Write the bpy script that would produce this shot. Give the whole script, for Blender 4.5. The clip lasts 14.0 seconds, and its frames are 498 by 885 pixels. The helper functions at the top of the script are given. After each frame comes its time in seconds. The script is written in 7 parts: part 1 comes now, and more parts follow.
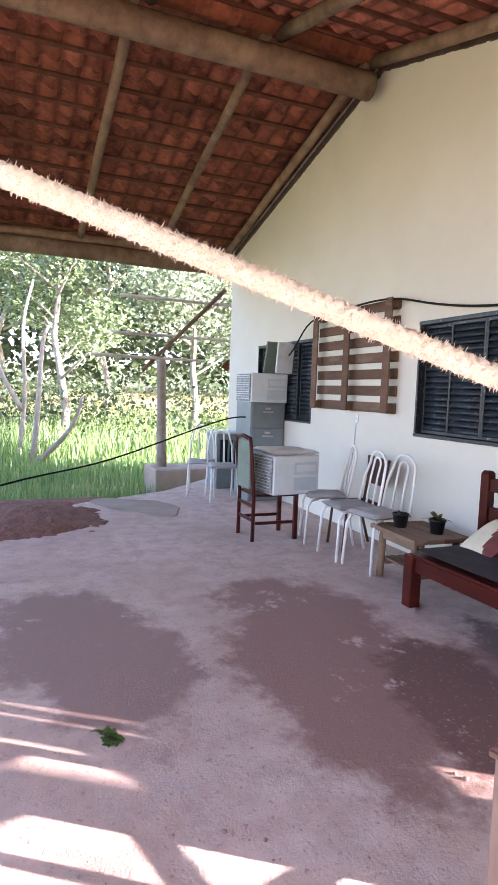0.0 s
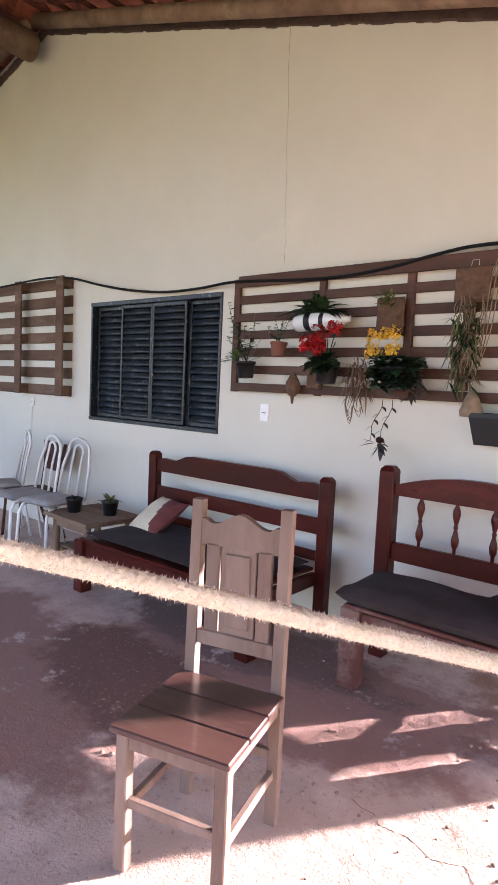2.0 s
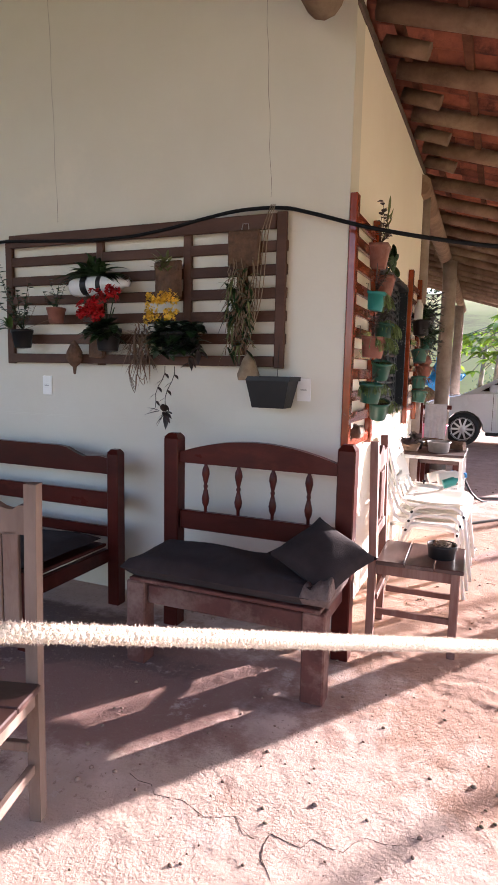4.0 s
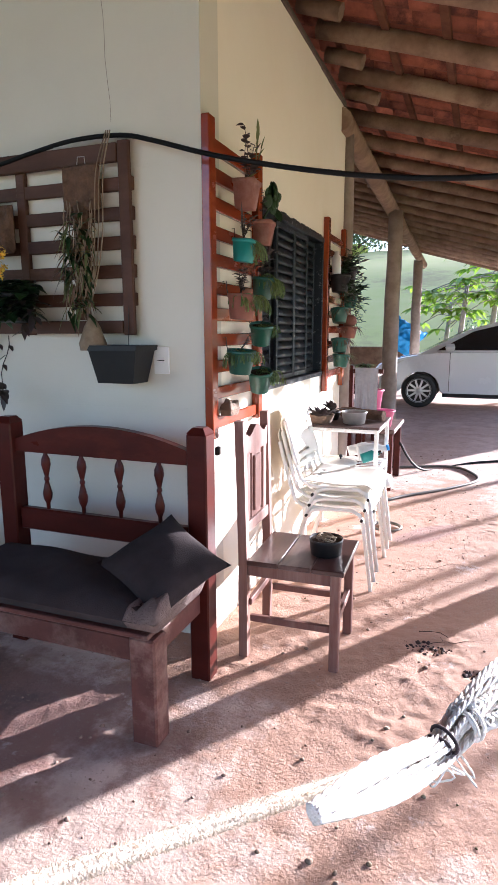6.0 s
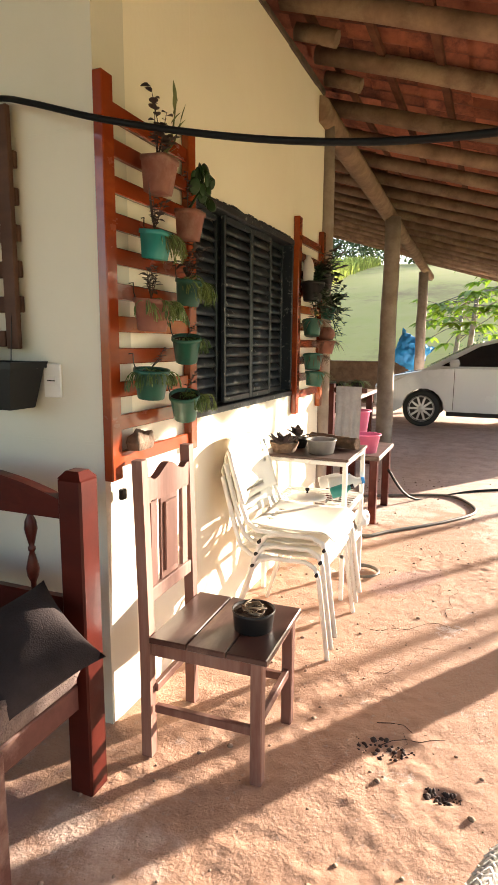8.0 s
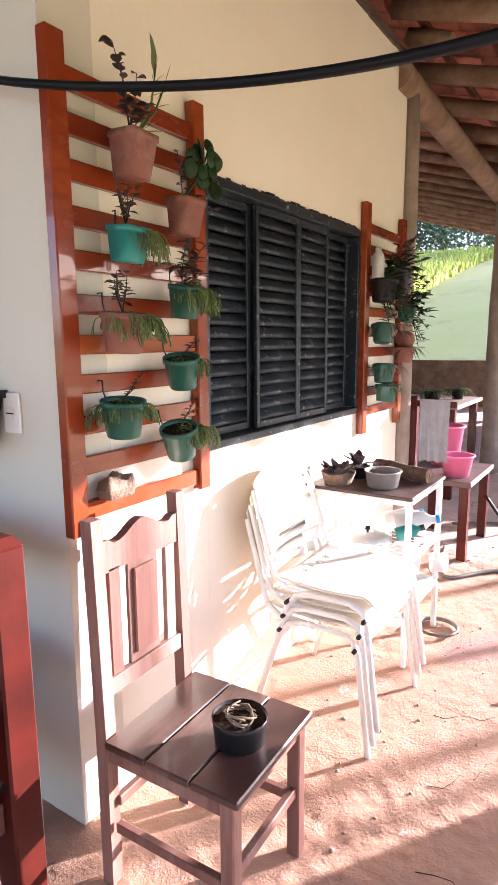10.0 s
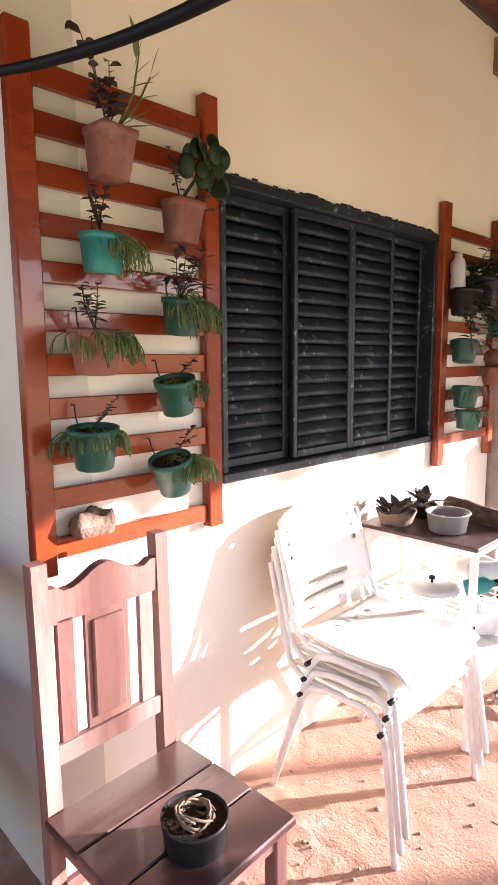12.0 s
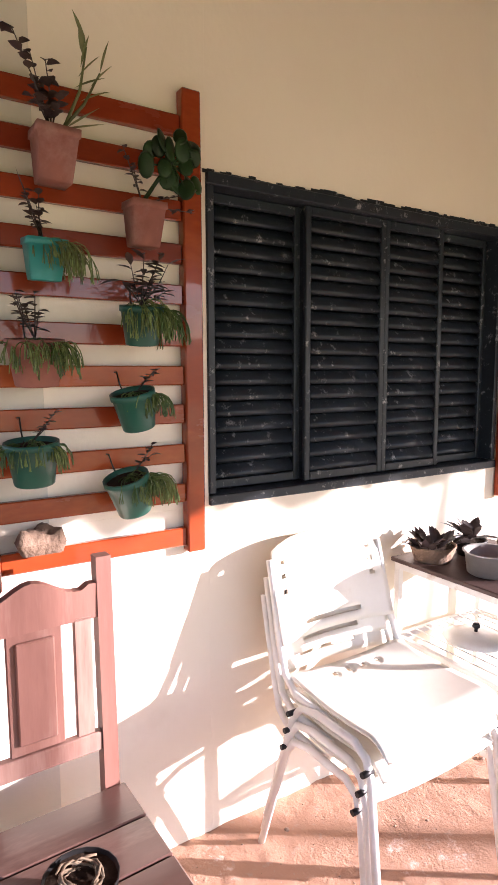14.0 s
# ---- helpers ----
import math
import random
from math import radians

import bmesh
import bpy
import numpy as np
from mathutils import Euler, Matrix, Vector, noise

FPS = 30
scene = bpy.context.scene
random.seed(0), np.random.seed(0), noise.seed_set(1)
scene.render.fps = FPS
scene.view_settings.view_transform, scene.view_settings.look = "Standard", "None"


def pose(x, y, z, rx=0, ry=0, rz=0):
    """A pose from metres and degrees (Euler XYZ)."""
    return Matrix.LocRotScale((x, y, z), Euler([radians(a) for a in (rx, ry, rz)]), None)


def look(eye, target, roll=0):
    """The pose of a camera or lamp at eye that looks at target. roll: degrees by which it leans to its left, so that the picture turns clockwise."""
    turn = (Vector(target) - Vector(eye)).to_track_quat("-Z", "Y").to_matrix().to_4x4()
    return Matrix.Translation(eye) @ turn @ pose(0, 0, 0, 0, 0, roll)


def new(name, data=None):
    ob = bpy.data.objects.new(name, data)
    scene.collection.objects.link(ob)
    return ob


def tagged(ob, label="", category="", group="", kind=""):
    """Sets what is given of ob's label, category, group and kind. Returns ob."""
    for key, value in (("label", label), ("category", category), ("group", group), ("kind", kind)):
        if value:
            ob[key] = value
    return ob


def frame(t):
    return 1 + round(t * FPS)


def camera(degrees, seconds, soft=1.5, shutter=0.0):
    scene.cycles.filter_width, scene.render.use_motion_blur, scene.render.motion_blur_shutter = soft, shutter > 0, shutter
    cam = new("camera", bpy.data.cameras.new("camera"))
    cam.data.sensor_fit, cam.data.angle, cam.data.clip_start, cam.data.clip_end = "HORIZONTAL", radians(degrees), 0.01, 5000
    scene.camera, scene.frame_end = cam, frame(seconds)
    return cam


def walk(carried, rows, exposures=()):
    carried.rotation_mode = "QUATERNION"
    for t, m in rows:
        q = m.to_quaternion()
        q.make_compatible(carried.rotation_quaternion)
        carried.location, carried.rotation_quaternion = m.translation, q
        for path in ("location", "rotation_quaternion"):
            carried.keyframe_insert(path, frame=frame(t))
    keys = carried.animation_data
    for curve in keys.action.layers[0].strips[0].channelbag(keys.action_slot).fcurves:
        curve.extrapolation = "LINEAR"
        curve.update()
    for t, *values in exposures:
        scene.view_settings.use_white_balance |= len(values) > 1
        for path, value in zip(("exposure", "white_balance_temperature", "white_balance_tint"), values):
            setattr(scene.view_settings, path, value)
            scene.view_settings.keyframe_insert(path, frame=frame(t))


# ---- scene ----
cam = camera(45.6, 14.0)
PATH = [
    (0, (0.274, 0.693, 1.422), (-1.564, 1.462, 1.254), 2.1),
    (0.5, (0.268, 0.731, 1.437), (-1.45, 1.738, 1.251), 2.4),
    (1, (0.324, 0.807, 1.442), (-1.263, 2.008, 1.244), 2.3),
    (1.5, (0.362, 0.876, 1.44), (-1.071, 2.257, 1.245), 2.5),
    (2, (0.384, 0.933, 1.433), (-0.876, 2.475, 1.248), 2.7),
    (2.5, (0.431, 0.994, 1.424), (-0.707, 2.63, 1.251), 2.6),
    (3, (0.459, 1.006, 1.415), (-0.552, 2.722, 1.241), 2.0),
    (3.5, (0.497, 1.009, 1.406), (-0.36, 2.806, 1.212), 1.7),
    (4, (0.547, 1.14, 1.392), (-0.22, 2.97, 1.147), 1.2),
    (4.2, (0.567, 1.215, 1.393), (-0.136, 3.068, 1.12), 1.1),
    (6.3, (0.912, 1.943, 1.414), (0.209, 3.778, 1.043), -0.2),
    (6.5, (0.898, 2.029, 1.409), (0.193, 3.863, 1.034), 0.3),
    (7, (0.963, 2.167, 1.411), (0.222, 3.989, 1.05), 0.2),
    (7.5, (0.991, 2.31, 1.409), (0.255, 4.139, 1.071), 0.3),
    (7.7, (1.012, 2.37, 1.414), (0.277, 4.2, 1.085), 0.4),
    (9.8, (1.094, 3.026, 1.488), (0.056, 4.698, 1.132), -0.2),
    (10, (1.132, 3.082, 1.495), (0.047, 4.728, 1.157), -0.4),
    (10.5, (1.233, 3.236, 1.491), (0.019, 4.795, 1.18), -1.1),
    (11, (1.267, 3.339, 1.477), (-0.028, 4.835, 1.185), -1.2),
    (11.5, (1.247, 3.443, 1.495), (-0.087, 4.904, 1.205), -0.6),
    (12, (1.24, 3.519, 1.499), (-0.169, 4.911, 1.221), -0.4),
    (12.5, (1.256, 3.614, 1.509), (-0.262, 4.892, 1.257), -0.7),
    (13, (1.299, 3.757, 1.52), (-0.332, 4.893, 1.297), -1.0),
    (13.5, (1.351, 3.864, 1.507), (-0.336, 4.916, 1.292), -0.9),
    (14, (1.388, 3.973, 1.493), (-0.298, 5.023, 1.262), -0.2),
]
EXPOSURES = [(0.0, 3.48, 6150, 30), (3.0, 2.82, 6150, 29), (4.2, 2.44, 6000, 25), (6.5, 2.43, 5400, 16), (7.3, 2.43, 5450, 14), (7.7, 2.42, 7400, 10), (9.0, 2.74, 5800, 19), (10.0, 2.86, 5850, 23), (11.0, 2.84, 5900, 25), (14.0, 2.34, 6000, 27)]
walk(cam, [(t, look(eye, target, roll)) for t, eye, target, roll in PATH], EXPOSURES)

# ---- world and light ----
SUN_DIR = Vector((0.565, 0.825, 0.0)).normalized()
SUN_EL = radians(11.5)
world = bpy.data.worlds.new("world")
scene.world = world
world.use_nodes = True
wn = world.node_tree.nodes
sky = wn.new("ShaderNodeTexSky")
sky.sky_type, sky.sun_disc = "NISHITA", False
sky.sun_elevation, sky.sun_rotation = radians(24), math.atan2(SUN_DIR.x, SUN_DIR.y)
sky.dust_density, sky.ozone_density = 1.5, 1.0
world.node_tree.links.new(sky.outputs[0], wn["Background"].inputs[0])
wn["Background"].inputs[1].default_value = 0.10
sun = new("sun", bpy.data.lights.new("sun", "SUN"))
sun.data.energy, sun.data.angle, sun.data.color = 5.0, radians(0.5), (1.0, 0.90, 0.80)
sun.matrix_world = look((SUN_DIR.x * 40, SUN_DIR.y * 40, 40 * math.tan(SUN_EL)), (0, 0, 0))

# ---- mesh helpers ----
RND = random.Random(7)


class Geo:
    """A growing mesh: verts, faces, and which faces are smooth."""

    def __init__(self):
        self.v, self.f, self.s = [], [], []

    def add(self, verts, faces, smooth=False, m=None):
        k = len(self.v)
        self.v += [tuple(m @ Vector(p)) if m else tuple(p) for p in verts]
        self.f += [tuple(i + k for i in fc) for fc in faces]
        self.s += [smooth] * len(faces)
        return self

    def box(self, c, size, bevel=0.004, m=None):
        h = [s / 2 for s in size]
        b = min(bevel, min(h) * 0.6)
        verts, idx = [], {}
        for sx in (-1, 1):
            for sy in (-1, 1):
                for sz in (-1, 1):
                    for a in range(3):
                        p = [sx * (h[0] - b), sy * (h[1] - b), sz * (h[2] - b)]
                        p[a] += (sx, sy, sz)[a] * b
                        idx[sx, sy, sz, a] = len(verts)
                        verts.append((c[0] + p[0], c[1] + p[1], c[2] + p[2]))
        faces = []
        for a in range(3):
            u, w = (a + 1) % 3, (a + 2) % 3
            for sg in (-1, 1):
                q = []
                for su, sw in ((-1, -1), (1, -1), (1, 1), (-1, 1)):
                    k = [0, 0, 0]
                    k[a], k[u], k[w] = sg, su, sw
                    q.append(idx[k[0], k[1], k[2], a])
                faces.append(q if sg > 0 else q[::-1])
            for su in (-1, 1):
                for sw in (-1, 1):
                    ends = []
                    for sa in (-1, 1):
                        k = [0, 0, 0]
                        k[a], k[u], k[w] = sa, su, sw
                        ends.append((idx[k[0], k[1], k[2], u], idx[k[0], k[1], k[2], w]))
                    q = [ends[0][0], ends[1][0], ends[1][1], ends[0][1]]
                    faces.append(q if su * sw > 0 else q[::-1])
        for sx in (-1, 1):
            for sy in (-1, 1):
                for sz in (-1, 1):
                    q = [idx[sx, sy, sz, a] for a in range(3)]
                    faces.append(q if sx * sy * sz > 0 else q[::-1])
        return self.add(verts, faces, False, m)

    def span(self, lo, hi, bevel=0.004, m=None):
        return self.box([(a + b) / 2 for a, b in zip(lo, hi)], [b - a for a, b in zip(lo, hi)], bevel, m)

    def tube(self, pts, radii, seg=8, caps=True, wob=0.0):
        pts = [Vector(p) for p in pts]
        if not isinstance(radii, (list, tuple)):
            radii = [radii] * len(pts)
        verts, faces = [], []
        up = Vector((0, 0, 1))
        d0 = (pts[1] - pts[0]).normalized()
        side = d0.cross(up)
        if side.length < 0.05:
            side = d0.cross(Vector((1, 0, 0)))
        side.normalize()
        for i, p in enumerate(pts):
            d = (pts[min(i + 1, len(pts) - 1)] - pts[max(i - 1, 0)]).normalized()
            side = (side - d * side.dot(d)).normalized()
            up2 = side.cross(d)
            for k in range(seg):
                a = 2 * math.pi * k / seg
                r = radii[i] * (1 + (RND.uniform(-wob, wob) if wob else 0))
                verts.append(p + (side * math.cos(a) + up2 * math.sin(a)) * r)
        for i in range(len(pts) - 1):
            for k in range(seg):
                a, b = i * seg + k, i * seg + (k + 1) % seg
                faces.append((a, a + seg, b + seg, b))
        self.add(verts, faces, True)
        if caps:
            k = len(self.v) - len(verts)
            self.f += [tuple(range(k, k + seg)), tuple(range(len(self.v) - 1, len(self.v) - 1 - seg, -1))]
            self.s += [False, False]
        return self

    def lathe(self, profile, seg=16, m=None):
        verts = [(r * math.cos(2 * math.pi * k / seg), r * math.sin(2 * math.pi * k / seg), z) for r, z in profile for k in range(seg)]
        faces = []
        for i in range(len(profile) - 1):
            for k in range(seg):
                a, b = i * seg + k, i * seg + (k + 1) % seg
                faces.append((a, b, b + seg, a + seg))
        return self.add(verts, faces, True, m)

    def disc(self, r, z, seg=16, m=None):
        return self.add([(r * math.cos(2 * math.pi * k / seg), r * math.sin(2 * math.pi * k / seg), z) for k in range(seg)], [tuple(range(seg))], False, m)

    def prism(self, outline, y0, y1, m=None, smooth=False):
        """An outline in (x, z) drawn out along y."""
        n = len(outline)
        verts = [(x, y0, z) for x, z in outline] + [(x, y1, z) for x, z in outline]
        faces = [tuple(range(n)), tuple(range(2 * n - 1, n - 1, -1))]
        faces += [(i, i + n, (i + 1) % n + n, (i + 1) % n) for i in range(n)]
        return self.add(verts, faces, smooth, m)

    def leaf(self, base, d, length, width, droop=0.3, segs=2, fold=0.15):
        """A pointed, folded leaf that leaves base along d."""
        base, d = Vector(base), Vector(d).normalized()
        side = d.cross(Vector((0, 0, 1)))
        if side.length < 0.05:
            side = Vector((1, 0, 0))
        side.normalize()
        up = side.cross(d)
        verts = [base]
        for i in range(1, segs + 1):
            s = i / (segs + 1)
            c = base + d * length * s - Vector((0, 0, 1)) * droop * length * s * s
            w = width * math.sin(math.pi * min(0.95, 0.15 + 0.85 * s)) * 0.5
            verts += [c - side * w + up * fold * w, c - up * fold * w * 0.5, c + side * w + up * fold * w]
        verts.append(base + d * length - Vector((0, 0, 1)) * droop * length)
        faces = [(0, 2, 1), (0, 3, 2)]
        for i in range(segs - 1):
            a = 1 + 3 * i
            faces += [(a, a + 1, a + 4, a + 3), (a + 1, a + 2, a + 5, a + 4)]
        a, e = 1 + 3 * (segs - 1), len(verts) - 1
        faces += [(a, a + 1, e), (a + 1, a + 2, e)]
        return self.add(verts, faces, True)

    def mesh(self, name, mat):
        me = bpy.data.meshes.new(name)
        me.from_pydata([tuple(p) for p in self.v], [], self.f)
        me.polygons.foreach_set("use_smooth", self.s)
        for one in mat if isinstance(mat, (list, tuple)) else (mat,):
            me.materials.append(one)
        me.update()
        return me


def smooth_path(pts, n=6):
    pts = [Vector(p) for p in pts]
    out = []
    for i in range(len(pts) - 1):
        p0, p1, p2, p3 = pts[max(i - 1, 0)], pts[i], pts[i + 1], pts[min(i + 2, len(pts) - 1)]
        for k in range(n):
            t = k / n
            out.append(0.5 * ((2 * p1) + (p2 - p0) * t + (2 * p0 - 5 * p1 + 4 * p2 - p3) * t * t + (3 * p1 - p0 - 3 * p2 + p3) * t ** 3))
    return out + [pts[-1]]


def part(name, geo, mat, parent=None, label=""):
    ob = new(name, geo.mesh(name, mat) if isinstance(geo, Geo) else geo)
    ob.parent = parent
    return tagged(ob, label) if label else ob


def thing(name, label, category, group="", m=None, kind=""):
    ob = new(name)
    if m:
        ob.matrix_basis = m
    return tagged(ob, label, category, group, kind)


def single(name, geo, mat, label, category, group="", kind="", m=None):
    ob = new(name, geo.mesh(name, mat))
    if m:
        ob.matrix_basis = m
    return tagged(ob, label, category, group, kind)


# ---- materials ----
def material(name, a, b, scale=6.0, rough=0.7, bump=0.15, bump_scale=60.0, metal=0.0, stretch=(1, 1, 1), spots=None, spot_amount=0.35, vary=0.12, spec=0.5, translucent=0.0, spot_scale=None, island=False, coat=0.0, bump_dist=0.004):
    m = bpy.data.materials.new(name)
    m.use_nodes = True
    n, l = m.node_tree.nodes, m.node_tree.links
    bs = n["Principled BSDF"]
    co = n.new("ShaderNodeTexCoord")
    info = n.new("ShaderNodeObjectInfo")
    mp = n.new("ShaderNodeMapping")
    mp.inputs["Scale"].default_value = stretch
    l.new(co.outputs["Object"], mp.inputs[0])
    off = n.new("ShaderNodeVectorMath")
    off.operation = "SCALE"
    comb = n.new("ShaderNodeCombineXYZ")
    for k in range(3):
        l.new(info.outputs["Random"], comb.inputs[k])
    l.new(comb.outputs[0], off.inputs[0])
    off.inputs["Scale"].default_value = 7.3
    l.new(off.outputs[0], mp.inputs["Location"])
    n1 = n.new("ShaderNodeTexNoise")
    n1.inputs["Scale"].default_value, n1.inputs["Detail"].default_value, n1.inputs["Roughness"].default_value = scale, 6.0, 0.65
    l.new(mp.outputs[0], n1.inputs[0])
    ramp = n.new("ShaderNodeMapRange")
    ramp.inputs[1].default_value, ramp.inputs[2].default_value = 0.32, 0.68
    l.new(n1.outputs[0], ramp.inputs[0])
    mix = n.new("ShaderNodeMix")
    mix.data_type = "RGBA"
    mix.inputs[6].default_value, mix.inputs[7].default_value = (*a, 1), (*b, 1)
    l.new(ramp.outputs[0], mix.inputs[0])
    col = mix.outputs[2]
    if spots:
        n2 = n.new("ShaderNodeTexNoise")
        n2.inputs["Scale"].default_value, n2.inputs["Detail"].default_value, n2.inputs["Roughness"].default_value = spot_scale or scale * 0.31, 7.0, 0.72
        l.new(mp.outputs[0], n2.inputs[0])
        r2 = n.new("ShaderNodeMapRange")
        r2.inputs[1].default_value, r2.inputs[2].default_value = 0.62 - spot_amount * 0.4, 0.75 - spot_amount * 0.3
        l.new(n2.outputs[0], r2.inputs[0])
        mx = n.new("ShaderNodeMix")
        mx.data_type = "RGBA"
        mx.inputs[7].default_value = (*spots, 1)
        l.new(r2.outputs[0], mx.inputs[0])
        l.new(col, mx.inputs[6])
        col = mx.outputs[2]
    if vary:
        hsv = n.new("ShaderNodeHueSaturation")
        mr = n.new("ShaderNodeMapRange")
        mr.inputs[3].default_value, mr.inputs[4].default_value = 1 - vary, 1 + vary
        if island:
            geo = n.new("ShaderNodeNewGeometry")
            l.new(geo.outputs["Random Per Island"], mr.inputs[0])
        else:
            l.new(info.outputs["Random"], mr.inputs[0])
        l.new(mr.outputs[0], hsv.inputs["Value"])
        l.new(col, hsv.inputs["Color"])
        col = hsv.outputs[0]
    l.new(col, bs.inputs["Base Color"])
    rr = n.new("ShaderNodeMapRange")
    rr.inputs[3].default_value, rr.inputs[4].default_value = max(0.03, rough - 0.12), min(1, rough + 0.12)
    l.new(n1.outputs[0], rr.inputs[0])
    l.new(rr.outputs[0], bs.inputs["Roughness"])
    bs.inputs["Metallic"].default_value = metal
    bs.inputs["Specular IOR Level"].default_value = spec
    bs.inputs["Coat Weight"].default_value = coat
    if bump:
        n3 = n.new("ShaderNodeTexNoise")
        n3.inputs["Scale"].default_value, n3.inputs["Detail"].default_value = bump_scale, 7.0
        l.new(mp.outputs[0], n3.inputs[0])
        bp = n.new("ShaderNodeBump")
        bp.inputs["Strength"].default_value, bp.inputs["Distance"].default_value = min(1.0, bump), bump_dist
        l.new(n3.outputs[0], bp.inputs["Height"])
        l.new(bp.outputs[0], bs.inputs["Normal"])
    if translucent:
        tr = n.new("ShaderNodeBsdfTranslucent")
        l.new(col, tr.inputs[0])
        ms = n.new("ShaderNodeMixShader")
        ms.inputs[0].default_value = translucent
        l.new(bs.outputs[0], ms.inputs[1])
        l.new(tr.outputs[0], ms.inputs[2])
        l.new(ms.outputs[0], n["Material Output"].inputs[0])
    return m


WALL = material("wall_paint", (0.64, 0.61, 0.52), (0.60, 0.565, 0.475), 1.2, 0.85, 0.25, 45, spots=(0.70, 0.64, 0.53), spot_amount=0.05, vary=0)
# lighter, warmer wall_paint: bounced light is put into the colour
WALL_BOUNCE = material("wall_paint_bounce", (0.83, 0.77, 0.64), (0.79, 0.715, 0.585), 1.2, 0.85, 0.25, 45, spots=(0.70, 0.60, 0.47), spot_amount=0.05, vary=0)
# near-black: painted shade of the wall-top strip, and the wall cracks
WALL_DARK = material("dark_edge_and_crack", (0.10, 0.065, 0.045), (0.055, 0.036, 0.027), 14, 0.95, 0.6, 40, vary=0)
def floor_material():
    m = bpy.data.materials.new("dusty_concrete")
    m.use_nodes = True
    n, l = m.node_tree.nodes, m.node_tree.links
    bs = n["Principled BSDF"]
    co = n.new("ShaderNodeTexCoord")
    def noise_at(scale, detail=7.0, rough=0.65):
        k = n.new("ShaderNodeTexNoise")
        k.inputs["Scale"].default_value, k.inputs["Detail"].default_value, k.inputs["Roughness"].default_value = scale, detail, rough
        l.new(co.outputs["Object"], k.inputs[0])
        return k.outputs[0]
    def between(v, a, b, c=0.0, d=1.0):
        k = n.new("ShaderNodeMapRange")
        k.interpolation_type = "SMOOTHSTEP"
        for i, w in enumerate((a, b, c, d)):
            k.inputs[i + 1].default_value = w
        l.new(v, k.inputs[0])
        return k.outputs[0]
    def mixed(fac, a, b):
        k = n.new("ShaderNodeMix")
        k.data_type = "RGBA"
        l.new(fac, k.inputs[0])
        for i, w in ((6, a), (7, b)):
            if isinstance(w, tuple):
                k.inputs[i].default_value = (*w, 1)
            else:
                l.new(w, k.inputs[i])
        return k.outputs[2]
    def stain_shade(cx, cy, rx, ry, turn):
        """A rounded mask with a ragged edge, for stains and painted shade."""
        mp = n.new("ShaderNodeMapping")
        mp.vector_type = "TEXTURE"
        mp.inputs["Location"].default_value, mp.inputs["Rotation"].default_value, mp.inputs["Scale"].default_value = (cx, cy, 0), (0, 0, radians(turn)), (rx, ry, 1)
        l.new(co.outputs["Object"], mp.inputs[0])
        ln = n.new("ShaderNodeVectorMath")
        ln.operation = "LENGTH"
        l.new(mp.outputs[0], ln.inputs[0])
        ad = n.new("ShaderNodeMath")
        ad.operation = "MULTIPLY_ADD"
        l.new(noise_at(2.1, 9.0, 0.7), ad.inputs[0])
        ad.inputs[1].default_value = 2.0
        l.new(ln.outputs["Value"], ad.inputs[2])
        return between(ad.outputs[0], 2.10, 1.78)
    base = mixed(between(noise_at(0.8), 0.38, 0.62), (0.66, 0.51, 0.435), (0.57, 0.415, 0.34))
    base = mixed(between(noise_at(6.0), 0.35, 0.75), base, (0.46, 0.32, 0.26))
    # earth trodden over the sunny side
    base = mixed(stain_shade(0.8, 1.9, 2.0, 1.9, 0), base, (0.53, 0.395, 0.32))
    base = mixed(stain_shade(0.8, 5.3, 1.8, 2.3, 0), base, (0.37, 0.215, 0.145))
    # damp patches; the last, by the benches, also has shade painted in
    for s in ((-2.5, 2.4, 1.3, 0.62, -8), (0.67, 6.04, 0.33, 0.12, 55), (-1.25, 3.2, 1.3, 0.55, 8)):
        base = mixed(stain_shade(*s), base, (0.32, 0.185, 0.15))
    base = mixed(stain_shade(-3.0, 1.1, 1.05, 0.5, 12), base, (0.33, 0.215, 0.18))
    base = mixed(stain_shade(-1.8, 2.75, 0.75, 0.38, -15), base, (0.19, 0.10, 0.082))
    # dark patch under the benches: damp and bench shade in one colour
    base = mixed(stain_shade(-1.7, 3.5, 0.9, 0.35, 0), base, (0.20, 0.125, 0.105))
    base = mixed(between(noise_at(2.6, 9.0, 0.75), 0.585, 0.65), base, (0.56, 0.44, 0.385))
    base = mixed(between(noise_at(38.0, 4.0), 0.57, 0.70), base, (0.36, 0.25, 0.20))
    l.new(base, bs.inputs["Base Color"])
    bs.inputs["Roughness"].default_value = 0.9
    rough_zone = between(noise_at(1.7), 0.36, 0.62, 0.35, 1.0)
    hs = n.new("ShaderNodeMath")
    hs.operation = "MULTIPLY_ADD"
    l.new(noise_at(85.0, 6.0, 0.6), hs.inputs[0])
    hs.inputs[1].default_value = 0.6
    l.new(noise_at(17.0, 9.0, 0.72), hs.inputs[2])
    bp = n.new("ShaderNodeBump")
    bp.inputs["Distance"].default_value = 0.010
    l.new(rough_zone, bp.inputs["Strength"])
    l.new(hs.outputs[0], bp.inputs["Height"])
    l.new(bp.outputs[0], bs.inputs["Normal"])
    return m


